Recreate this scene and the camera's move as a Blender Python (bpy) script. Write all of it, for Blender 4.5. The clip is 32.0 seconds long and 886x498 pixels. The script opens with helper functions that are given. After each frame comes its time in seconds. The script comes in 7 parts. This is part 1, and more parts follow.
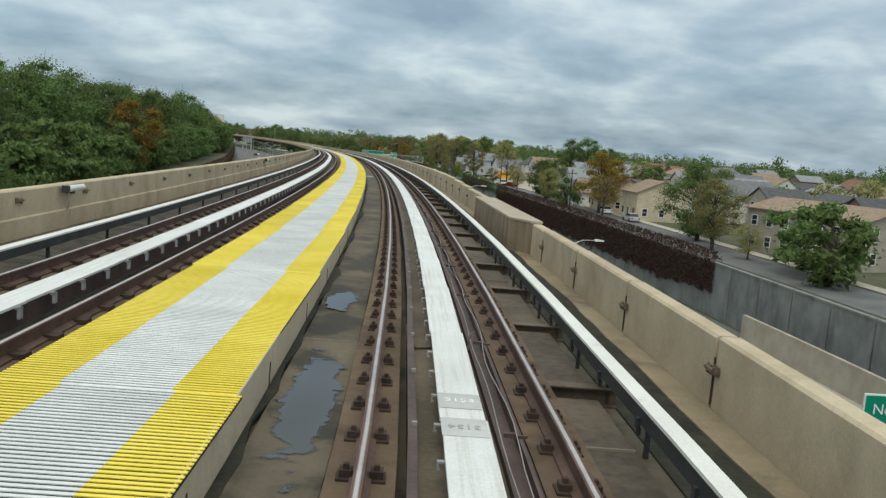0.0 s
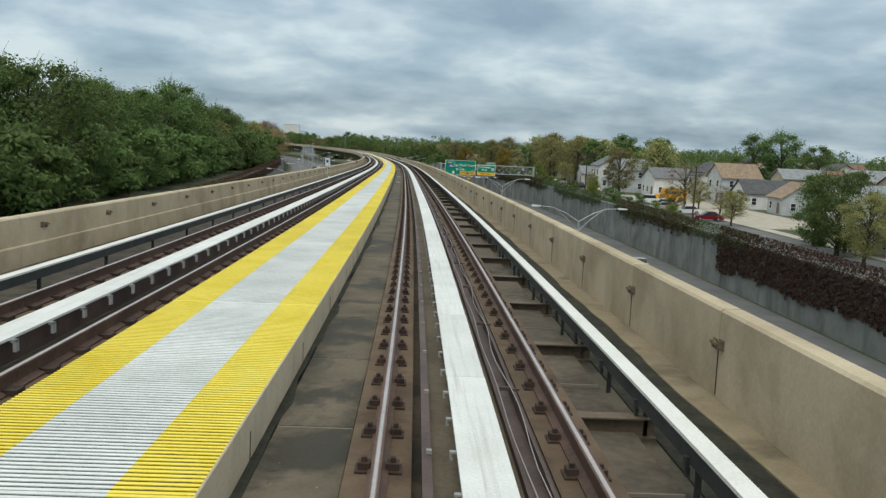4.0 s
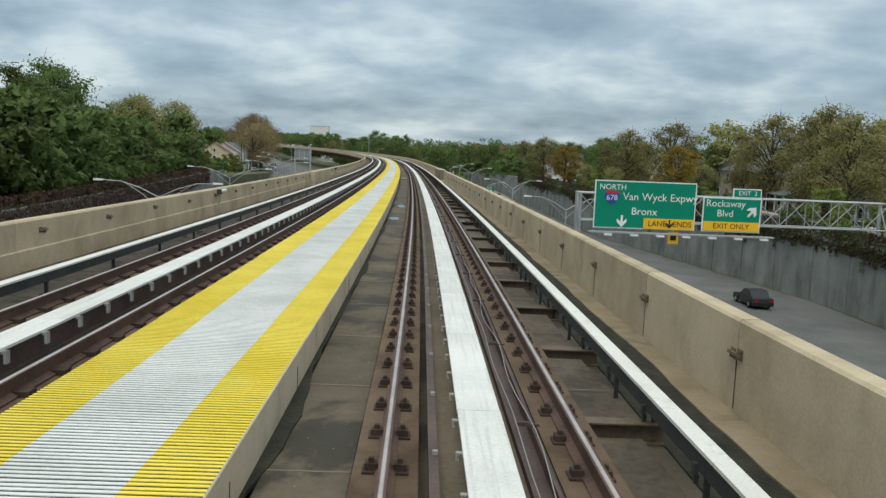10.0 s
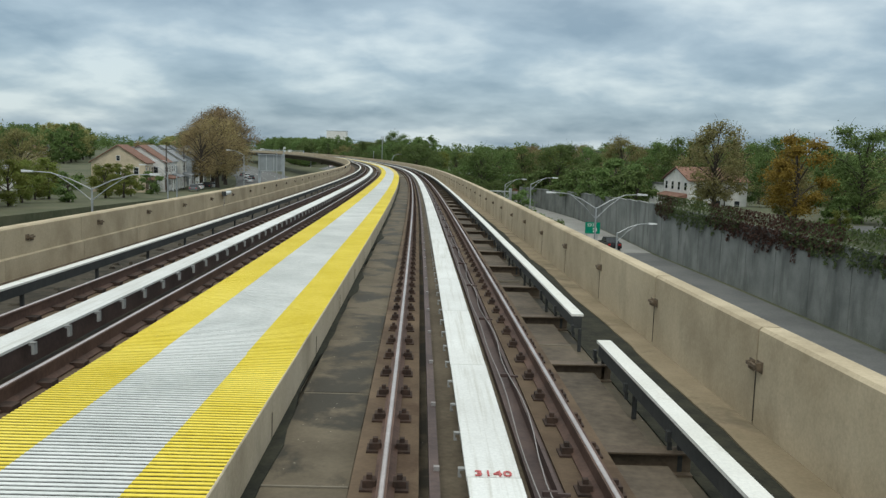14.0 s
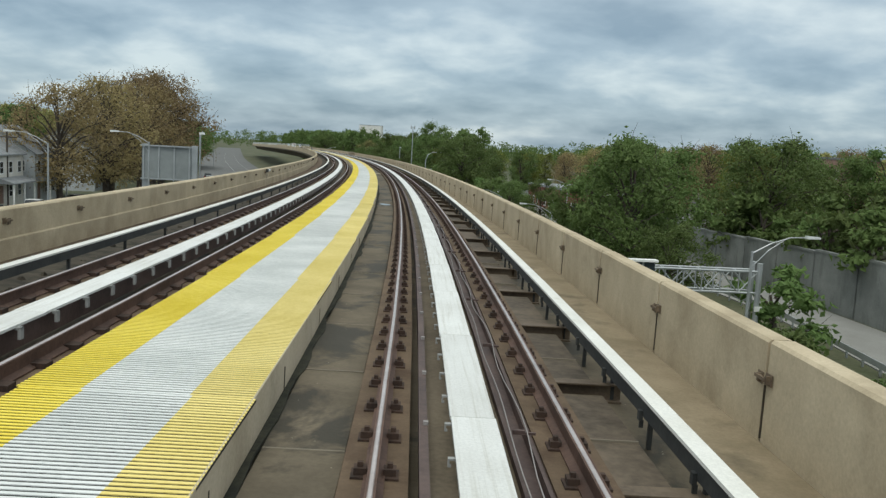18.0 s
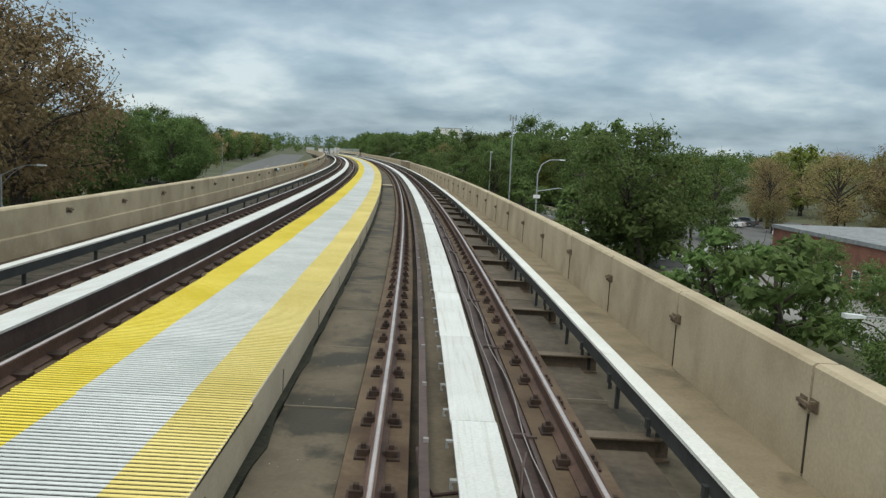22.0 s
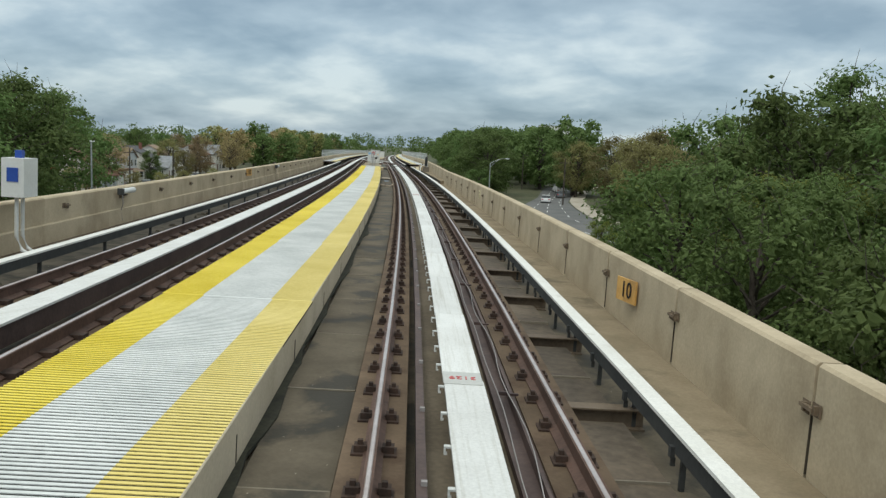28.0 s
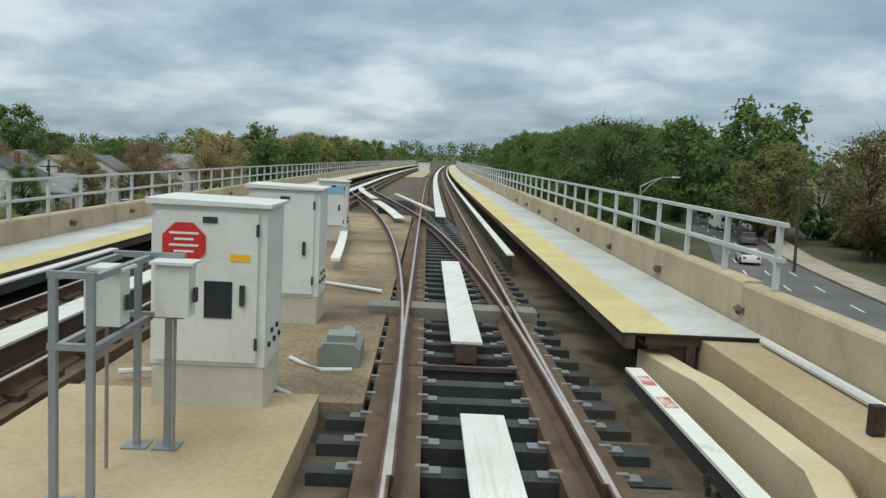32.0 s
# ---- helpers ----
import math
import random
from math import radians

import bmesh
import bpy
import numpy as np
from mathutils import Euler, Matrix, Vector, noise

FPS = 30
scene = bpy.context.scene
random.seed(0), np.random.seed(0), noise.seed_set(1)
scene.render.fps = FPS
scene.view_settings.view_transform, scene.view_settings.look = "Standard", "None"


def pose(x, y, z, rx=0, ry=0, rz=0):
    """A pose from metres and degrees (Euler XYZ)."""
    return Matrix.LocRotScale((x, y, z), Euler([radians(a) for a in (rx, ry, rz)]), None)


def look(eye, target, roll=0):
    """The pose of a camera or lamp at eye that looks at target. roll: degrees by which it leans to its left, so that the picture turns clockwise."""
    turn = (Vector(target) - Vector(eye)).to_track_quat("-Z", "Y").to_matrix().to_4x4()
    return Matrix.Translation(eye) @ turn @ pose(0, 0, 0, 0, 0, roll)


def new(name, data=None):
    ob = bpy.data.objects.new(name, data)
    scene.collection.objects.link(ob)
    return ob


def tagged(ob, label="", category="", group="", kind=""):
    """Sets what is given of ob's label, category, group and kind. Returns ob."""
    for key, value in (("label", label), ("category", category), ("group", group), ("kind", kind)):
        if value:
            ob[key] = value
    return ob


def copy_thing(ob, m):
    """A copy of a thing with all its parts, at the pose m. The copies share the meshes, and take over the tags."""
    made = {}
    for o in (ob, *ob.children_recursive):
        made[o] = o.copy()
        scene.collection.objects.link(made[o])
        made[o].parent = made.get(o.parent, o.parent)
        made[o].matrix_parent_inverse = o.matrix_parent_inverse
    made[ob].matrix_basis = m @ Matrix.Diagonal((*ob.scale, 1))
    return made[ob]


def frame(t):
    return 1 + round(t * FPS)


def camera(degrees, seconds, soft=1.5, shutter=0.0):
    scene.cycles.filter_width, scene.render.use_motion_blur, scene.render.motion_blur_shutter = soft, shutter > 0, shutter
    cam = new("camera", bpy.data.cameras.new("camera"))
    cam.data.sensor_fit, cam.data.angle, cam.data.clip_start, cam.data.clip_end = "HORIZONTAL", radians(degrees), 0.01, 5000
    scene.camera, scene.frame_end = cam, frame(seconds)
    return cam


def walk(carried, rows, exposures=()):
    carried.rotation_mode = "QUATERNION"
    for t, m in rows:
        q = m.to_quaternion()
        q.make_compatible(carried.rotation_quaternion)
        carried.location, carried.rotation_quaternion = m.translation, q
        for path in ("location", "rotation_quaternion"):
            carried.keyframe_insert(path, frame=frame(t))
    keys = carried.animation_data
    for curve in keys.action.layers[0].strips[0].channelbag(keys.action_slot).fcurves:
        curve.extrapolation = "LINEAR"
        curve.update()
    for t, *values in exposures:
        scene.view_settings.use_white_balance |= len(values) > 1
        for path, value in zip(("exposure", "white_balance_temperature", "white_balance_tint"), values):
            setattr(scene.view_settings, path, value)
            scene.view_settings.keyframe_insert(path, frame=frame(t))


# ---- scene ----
# the camera, carried at the front window of the train
cam = camera(55.82, 32.0, soft=1.4)
walk(cam, [
    (0.0, pose(-0.549, 0.012, 2.099, 82.599, -4.457, -1.436)),
    (0.5, pose(-0.726, 13.032, 2.016, 82.530, -4.083, -0.366)),
    (1.0, pose(-1.165, 26.092, 1.915, 82.460, -3.709, 0.431)),
    (1.5, pose(-1.814, 39.186, 1.797, 82.469, -3.440, 1.254)),
    (2.0, pose(-2.650, 52.311, 1.664, 82.483, -3.204, 2.043)),
    (2.5, pose(-3.662, 65.459, 1.516, 82.511, -3.011, 2.810)),
    (3.0, pose(-4.826, 78.622, 1.353, 82.539, -2.818, 3.441)),
    (3.5, pose(-6.093, 91.803, 1.175, 82.580, -2.690, 3.897)),
    (4.0, pose(-7.426, 105.003, 0.985, 82.636, -2.580, 4.301)),
    (4.5, pose(-8.834, 118.206, 0.783, 82.689, -2.525, 4.703)),
    (5.0, pose(-10.320, 131.396, 0.572, 82.742, -2.470, 5.115)),
    (5.5, pose(-11.876, 144.575, 0.349, 82.740, -2.482, 5.375)),
    (6.0, pose(-13.463, 157.747, 0.119, 82.763, -2.422, 5.490)),
    (6.5, pose(-15.065, 170.914, -0.112, 82.714, -2.417, 5.694)),
    (7.0, pose(-16.682, 184.077, -0.344, 82.665, -2.413, 5.928)),
    (7.5, pose(-18.329, 197.233, -0.576, 82.679, -2.421, 6.097)),
    (8.0, pose(-20.015, 210.381, -0.810, 82.697, -2.422, 6.305)),
    (8.5, pose(-21.749, 223.543, -1.039, 82.819, -2.373, 6.560)),
    (9.0, pose(-23.538, 236.744, -1.264, 82.941, -2.324, 6.833)),
    (9.5, pose(-25.395, 249.980, -1.484, 82.903, -2.335, 7.042)),
    (10.0, pose(-27.328, 263.251, -1.700, 82.864, -2.346, 7.273)),
    (10.5, pose(-29.332, 276.503, -1.908, 82.835, -2.335, 7.494)),
    (11.0, pose(-31.397, 289.682, -2.107, 82.812, -2.336, 7.714)),
    (11.5, pose(-33.517, 302.788, -2.295, 82.807, -2.228, 7.979)),
    (12.0, pose(-35.681, 315.825, -2.472, 82.802, -2.120, 8.190)),
    (12.5, pose(-37.876, 328.773, -2.639, 82.917, -1.942, 8.423)),
    (13.0, pose(-40.096, 341.612, -2.797, 83.032, -1.844, 8.648)),
    (13.5, pose(-42.339, 354.341, -2.945, 83.129, -1.758, 8.808)),
    (14.0, pose(-44.619, 366.958, -3.082, 83.225, -1.672, 9.079)),
    (14.5, pose(-46.954, 379.471, -3.210, 83.194, -1.733, 9.323)),
    (15.0, pose(-49.313, 391.897, -3.329, 83.158, -1.762, 9.424)),
    (15.5, pose(-51.691, 404.236, -3.439, 83.099, -1.907, 9.673)),
    (16.0, pose(-54.106, 416.482, -3.542, 83.041, -2.053, 9.989)),
    (16.5, pose(-56.561, 428.632, -3.638, 83.059, -2.290, 10.325)),
    (17.0, pose(-59.066, 440.676, -3.727, 83.077, -2.528, 10.776)),
    (17.5, pose(-61.652, 452.607, -3.809, 83.073, -2.777, 11.278)),
    (18.0, pose(-64.344, 464.419, -3.887, 83.063, -3.012, 11.895)),
    (18.5, pose(-67.154, 476.079, -3.960, 83.070, -3.158, 12.542)),
    (19.0, pose(-70.084, 487.556, -4.029, 83.076, -3.304, 13.238)),
    (19.5, pose(-73.134, 498.849, -4.094, 83.123, -3.243, 13.947)),
    (20.0, pose(-76.293, 509.959, -4.155, 83.169, -3.206, 14.613)),
    (20.5, pose(-79.537, 520.873, -4.212, 83.132, -3.060, 15.329)),
    (21.0, pose(-82.842, 531.580, -4.266, 83.095, -2.915, 15.985)),
    (21.5, pose(-86.201, 542.078, -4.316, 83.130, -2.732, 16.634)),
    (22.0, pose(-89.611, 552.368, -4.363, 83.164, -2.550, 17.258)),
    (22.5, pose(-93.069, 562.484, -4.406, 83.142, -2.425, 17.750)),
    (23.0, pose(-96.578, 572.455, -4.446, 83.125, -2.269, 18.278)),
    (23.5, pose(-100.150, 582.276, -4.480, 83.177, -2.237, 18.735)),
    (24.0, pose(-103.783, 591.947, -4.511, 83.228, -2.206, 19.128)),
    (24.5, pose(-107.477, 601.526, -4.538, 83.180, -2.225, 19.704)),
    (25.0, pose(-111.244, 611.066, -4.561, 83.133, -2.244, 20.301)),
    (25.5, pose(-115.093, 620.560, -4.581, 83.110, -2.239, 20.972)),
    (26.0, pose(-119.029, 630.007, -4.598, 83.086, -2.277, 21.646)),
    (26.5, pose(-123.052, 639.412, -4.612, 83.099, -2.279, 22.125)),
    (27.0, pose(-127.157, 648.782, -4.623, 83.112, -2.281, 22.570)),
    (27.5, pose(-131.341, 658.118, -4.631, 83.071, -2.261, 22.958)),
    (28.0, pose(-135.605, 667.418, -4.637, 83.030, -2.242, 23.409)),
    (28.5, pose(-139.971, 676.692, -4.641, 83.160, -2.234, 23.961)),
    (29.0, pose(-144.446, 685.960, -4.650, 83.269, -2.252, 24.455)),
    (29.5, pose(-149.017, 695.226, -4.664, 83.172, -2.214, 24.986)),
    (30.0, pose(-153.677, 704.491, -4.684, 83.076, -2.177, 25.493)),
    (30.5, pose(-158.422, 713.755, -4.708, 83.114, -2.069, 25.966)),
    (31.0, pose(-163.236, 723.020, -4.738, 83.152, -1.962, 26.336)),
    (31.5, pose(-168.101, 732.296, -4.773, 83.291, -1.842, 26.650)),
    (32.0, pose(-173.005, 741.588, -4.812, 83.431, -1.720, 26.876)),
], [(0.0, 0.0, 6400, 4), (32.0, 0.0, 6400, 4)])

# the line of the guideway: curvature every 20 m, grade and bank every 60 m, from s = -30
BEND = [
    28.0058, 22.3437, 16.5438, 10.9126, 10.4070, 8.4080, 3.0634, 4.4790, 4.6202, 1.2441, 0.5972, 1.9839,
    2.7219, 2.8484, 4.1077, 3.9257, 3.9948, 2.8016, 2.3166, 2.3851, 5.0454, 1.4241, 3.7378, 3.7698,
    7.6474, 10.3830, 11.8721, 11.2951, 8.8151, 9.7373, 8.0143, 10.9406, 7.3121, 9.3453, 9.0284, 7.7264,
    10.3458, 7.6832, 7.0326, 3.4651, 0.6766, -0.2654, -1.6446, -2.3681, -2.6110, -2.5295, -2.2533, -1.8838,
    -1.4946, -1.1338, -0.8285, -0.5896, -0.4161, -0.3001, -0.2299, -0.1930, -0.1779, -0.1750, -0.1768, -0.1785,
    -0.1771, -0.1712, -0.1609, -0.1467, -0.1300, -0.1117, -0.0930,
]
GRADE = [
    -2.6594, -8.6535, -13.6872, -17.3344, -17.6466, -15.7717, -12.5299, -9.3652, -6.8250, -5.3548, -4.0471, -1.9427,
    -0.2908, -3.1448, -5.4653, -6.7713, -7.3228, -7.3401, -7.0016, -6.4435, -5.7641, -5.0283, -4.2744,
]
BANK = [
    -0.2716, -0.4450, -0.1057, 0.3284, 0.2476, -0.1490, -0.4030, -0.2606, -0.4797, -0.8820, -1.0777, -1.4905,
    -1.5116, -1.2328, -0.9860, -0.6381, -0.3372, -0.1310, -0.0147, 0.0366, 0.0495, 0.0445, 0.0341,
]

# ---- the line as functions of the distance s along it ----
STEP = 2.0
SG = np.arange(-30, 1300, STEP)
_k = np.interp(SG, np.arange(-30, 1300, 20.0), np.array(BEND) * 1e-4)
_th = np.cumsum(_k) * STEP - 0.5 * _k * STEP
_th -= np.interp(0, SG, _th)
_g = np.interp(SG, np.arange(-30, 1300, 60.0), np.array(GRADE) * 1e-3)
_b = np.radians(np.interp(SG, np.arange(-30, 1300, 60.0), np.array(BANK)))
_x, _y, _z = np.cumsum(-np.sin(_th)) * STEP, np.cumsum(np.cos(_th)) * STEP, np.cumsum(_g) * STEP
_x, _y, _z = [a - np.interp(0, SG, a) for a in (_x, _y, _z)]


def at(s, u=0.0, w=0.0):
    """The pose on the guideway: x to the right, y ahead, z up; u metres right of our track's middle, w above the rails."""
    th, x, y, z, b, g = [float(np.interp(s, SG, a)) for a in (_th, _x, _y, _z, _b, _g)]
    f = Vector((-math.sin(th), math.cos(th), g)).normalized()
    r0 = Vector((math.cos(th), math.sin(th), 0))
    u0 = r0.cross(f)
    r, n = r0 * math.cos(b) + u0 * math.sin(b), u0 * math.cos(b) - r0 * math.sin(b)
    p = Vector((x, y, z)) + r * u + n * w
    m = Matrix((r, f, n)).transposed().to_4x4()
    m.translation = p
    return m


def level(s, u, z, turn=0.0):
    """An upright pose beside the line, at the world's height z, turned to the left by some degrees."""
    th, x, y = [float(np.interp(s, SG, a)) for a in (_th, _x, _y)]
    m = Matrix.Rotation(th + radians(turn), 4, "Z")
    m.translation = (x + u * math.cos(th), y + u * math.sin(th), z)
    return m


# ---- light: a cloudy noon ----
world = bpy.data.worlds.new("sky")
scene.world = world
world.use_nodes = True
wn, wl = world.node_tree.nodes, world.node_tree.links
wn.clear()


def node(tree, kind, **values):
    n = tree.nodes.new(kind)
    for key, value in values.items():
        if key in n.inputs:
            n.inputs[key].default_value = value
    return n


wt = world.node_tree
nish = wn.new("ShaderNodeTexSky")
nish.sky_type, nish.sun_disc, nish.sun_elevation, nish.sun_rotation = "NISHITA", False, radians(48), radians(150)
tc = wn.new("ShaderNodeTexCoord")
sep = wn.new("ShaderNodeSeparateXYZ")
wl.new(tc.outputs["Generated"], sep.inputs[0])


def wmath(op, a, b=None):
    n = wn.new("ShaderNodeMath")
    n.operation = op
    for i, v in enumerate((a, b)):
        if v is None:
            continue
        if isinstance(v, (int, float)):
            n.inputs[i].default_value = v
        else:
            wl.new(v, n.inputs[i])
    return n.outputs[0]


up = wmath("MAXIMUM", sep.outputs["Z"], 0.0)
den = wmath("ADD", up, 0.27)
comb = wn.new("ShaderNodeCombineXYZ")
wl.new(wmath("DIVIDE", sep.outputs["X"], den), comb.inputs[0])
wl.new(wmath("DIVIDE", sep.outputs["Y"], den), comb.inputs[1])
comb.inputs[2].default_value = 3.1
big = node(wt, "ShaderNodeTexNoise", Scale=1.15, Detail=7.0, Roughness=0.52, Distortion=0.25)
fine = node(wt, "ShaderNodeTexNoise", Scale=3.4, Detail=6.0, Roughness=0.5, Distortion=0.15)
wl.new(comb.outputs[0], big.inputs["Vector"])
wl.new(comb.outputs[0], fine.inputs["Vector"])
cloud = wmath("ADD", wmath("MULTIPLY", big.outputs[0], 0.52), wmath("MULTIPLY", fine.outputs[0], 0.48))
ramp = wn.new("ShaderNodeValToRGB")
e = ramp.color_ramp.elements
e[0].position, e[0].color = 0.37, (0.205, 0.29, 0.39, 1)
e[1].position, e[1].color = 0.61, (0.66, 0.725, 0.775, 1)
m = ramp.color_ramp.elements.new(0.50)
m.color = (0.385, 0.475, 0.57, 1)
wl.new(cloud, ramp.inputs[0])
# the clouds grow lighter towards the zenith
lift = wn.new("ShaderNodeMixRGB")
lift.inputs[2].default_value = (1.34, 1.35, 1.28, 1)
zen = wn.new("ShaderNodeMapRange")
zen.inputs["From Min"].default_value, zen.inputs["From Max"].default_value = 0.10, 0.75
zen.inputs["To Max"].default_value = 0.8
wl.new(up, zen.inputs["Value"])
wl.new(zen.outputs[0], lift.inputs[0])
wl.new(ramp.outputs[0], lift.inputs[1])
bg1, bg2, add, wout = wn.new("ShaderNodeBackground"), wn.new("ShaderNodeBackground"), wn.new("ShaderNodeAddShader"), wn.new("ShaderNodeOutputWorld")
bg1.inputs[1].default_value = 0.02
bg2.inputs[1].default_value = 0.86
wl.new(nish.outputs[0], bg1.inputs[0])
wl.new(lift.outputs[0], bg2.inputs[0])
wl.new(bg1.outputs[0], add.inputs[0])
wl.new(bg2.outputs[0], add.inputs[1])
wl.new(add.outputs[0], wout.inputs[0])

sun = new("sun", bpy.data.lights.new("sun", "SUN"))
sun.data.energy, sun.data.angle, sun.data.color = 1.1, radians(25), (1.0, 0.96, 0.9)
sun.matrix_world = look((0, 0, 50), (3, 28, 0))


# ---- materials ----
def mat(name, a, b, scale=1.0, rough=0.8, metal=0.0, bump=0.15, fine=20.0, streak=0.0, rand=0.0, spread=0.12, spec=0.4):
    """Two colours mixed by a coarse and a fine noise in the place's own metres, with relief; streak: stains that run down."""
    m = bpy.data.materials.new(name)
    m.use_nodes = True
    t = m.node_tree
    bs = t.nodes["Principled BSDF"]
    geo = t.nodes.new("ShaderNodeNewGeometry")
    n1 = node(t, "ShaderNodeTexNoise", Scale=scale, Detail=4.0, Roughness=0.6)
    n2 = node(t, "ShaderNodeTexNoise", Scale=fine, Detail=3.0, Roughness=0.6)
    t.links.new(geo.outputs["Position"], n1.inputs["Vector"])
    t.links.new(geo.outputs["Position"], n2.inputs["Vector"])
    add = t.nodes.new("ShaderNodeMixRGB")
    add.inputs[0].default_value = 0.35
    t.links.new(n1.outputs[0], add.inputs[1])
    t.links.new(n2.outputs[0], add.inputs[2])
    last = add.outputs[0]
    if streak:
        mp = t.nodes.new("ShaderNodeMapping")
        mp.inputs["Scale"].default_value = (2.2, 2.2, 0.25)
        t.links.new(geo.outputs["Position"], mp.inputs[0])
        n3 = node(t, "ShaderNodeTexNoise", Scale=1.3, Detail=4.0, Roughness=0.65)
        t.links.new(mp.outputs[0], n3.inputs["Vector"])
        s = t.nodes.new("ShaderNodeMixRGB")
        s.inputs[0].default_value = streak
        t.links.new(last, s.inputs[1])
        t.links.new(n3.outputs[0], s.inputs[2])
        last = s.outputs[0]
    rp = t.nodes.new("ShaderNodeValToRGB")
    rp.color_ramp.elements[0].position, rp.color_ramp.elements[1].position = 0.5 - spread, 0.5 + spread
    rp.color_ramp.elements[0].color, rp.color_ramp.elements[1].color = (*a, 1), (*b, 1)
    t.links.new(last, rp.inputs[0])
    col = rp.outputs[0]
    if rand:
        oi = t.nodes.new("ShaderNodeObjectInfo")
        hs = t.nodes.new("ShaderNodeHueSaturation")
        mr = t.nodes.new("ShaderNodeMapRange")
        mr.inputs["To Min"].default_value, mr.inputs["To Max"].default_value = 1 - rand, 1 + rand
        t.links.new(oi.outputs["Random"], mr.inputs["Value"])
        t.links.new(mr.outputs[0], hs.inputs["Value"])
        t.links.new(col, hs.inputs["Color"])
        col = hs.outputs[0]
    t.links.new(col, bs.inputs["Base Color"])
    bs.inputs["Roughness"].default_value, bs.inputs["Metallic"].default_value = rough, metal
    bs.inputs["Specular IOR Level"].default_value = spec
    if bump:
        bp = t.nodes.new("ShaderNodeBump")
        bp.inputs["Strength"].default_value, bp.inputs["Distance"].default_value = bump, 0.01
        t.links.new(n2.outputs[0], bp.inputs["Height"])
        t.links.new(bp.outputs[0], bs.inputs["Normal"])
    return m


def weathered(name, a, b, stain, scale, streak, amount=0.6, edge=(0.52, 0.66), rough=0.88, wet=0.0, grain=28.0, flecks=0.0, rand=0.05, metal=0.0, own=True, spec=0.3):
    """A surface of two close colours with stains of a third one, stretched by streak; each piece differs. wet: how far stains lower the roughness."""
    m = bpy.data.materials.new(name)
    m.use_nodes = True
    t = m.node_tree
    bs = t.nodes["Principled BSDF"]
    co, oi = t.nodes.new("ShaderNodeTexCoord"), t.nodes.new("ShaderNodeObjectInfo")
    geo = t.nodes.new("ShaderNodeNewGeometry")
    shift = t.nodes.new("ShaderNodeVectorMath")
    shift.operation = "MULTIPLY_ADD"
    t.links.new(oi.outputs["Random"], shift.inputs[0])
    shift.inputs[1].default_value = (37.0, 53.0, 29.0) if own else (0, 0, 0)
    t.links.new(co.outputs["Object"] if own else geo.outputs["Position"], shift.inputs[2])
    mp = t.nodes.new("ShaderNodeMapping")
    mp.inputs["Scale"].default_value = streak
    t.links.new(shift.outputs[0], mp.inputs[0])
    n1 = node(t, "ShaderNodeTexNoise", Scale=scale, Detail=6.0, Roughness=0.6)
    n2 = node(t, "ShaderNodeTexNoise", Scale=grain, Detail=4.0, Roughness=0.65)
    n3 = node(t, "ShaderNodeTexNoise", Scale=1.0, Detail=6.0, Roughness=0.62, Distortion=0.3)
    for n, src in ((n1, shift.outputs[0]), (n2, shift.outputs[0]), (n3, mp.outputs[0])):
        t.links.new(src, n.inputs["Vector"])

    def span(src, lo, hi, out0=0.0, out1=1.0):
        r = t.nodes.new("ShaderNodeMapRange")
        for key, value in (("From Min", lo), ("From Max", hi), ("To Min", out0), ("To Max", out1)):
            r.inputs[key].default_value = value
        t.links.new(src, r.inputs["Value"])
        return r.outputs[0]

    def blend(fac, c1, c2, kind="MIX"):
        x = t.nodes.new("ShaderNodeMixRGB")
        x.blend_type = kind
        for i, c in enumerate((fac, c1, c2)):
            if isinstance(c, (int, float)):
                x.inputs[i].default_value = c
            elif isinstance(c, tuple):
                x.inputs[i].default_value = (*c, 1)
            else:
                t.links.new(c, x.inputs[i])
        return x.outputs[0]

    col = blend(span(n1.outputs[0], 0.33, 0.67), a, b)
    mask = span(n3.outputs[0], edge[0], edge[1], 0.0, amount)
    col = blend(mask, col, stain)
    col = blend(0.35, col, span(n2.outputs[0], 0.3, 0.7, 0.72, 1.28), "MULTIPLY")
    if flecks:
        vo = node(t, "ShaderNodeTexVoronoi", Scale=7.0)
        t.links.new(geo.outputs["Position"], vo.inputs["Vector"])
        col = blend(span(vo.outputs["Distance"], flecks, flecks * 0.6), col, (0.42, 0.38, 0.30))
    hs = t.nodes.new("ShaderNodeHueSaturation")
    t.links.new(span(oi.outputs["Random"], 0, 1, 1 - rand, 1 + rand), hs.inputs["Value"])
    t.links.new(col, hs.inputs["Color"])
    t.links.new(hs.outputs[0], bs.inputs["Base Color"])
    bs.inputs["Metallic"].default_value, bs.inputs["Specular IOR Level"].default_value = metal, spec
    t.links.new(span(mask, 0, 1, rough, rough - wet), bs.inputs["Roughness"])
    bp = t.nodes.new("ShaderNodeBump")
    bp.inputs["Strength"].default_value, bp.inputs["Distance"].default_value = 0.18, 0.008
    t.links.new(n2.outputs[0], bp.inputs["Height"])
    t.links.new(bp.outputs[0], bs.inputs["Normal"])
    return m


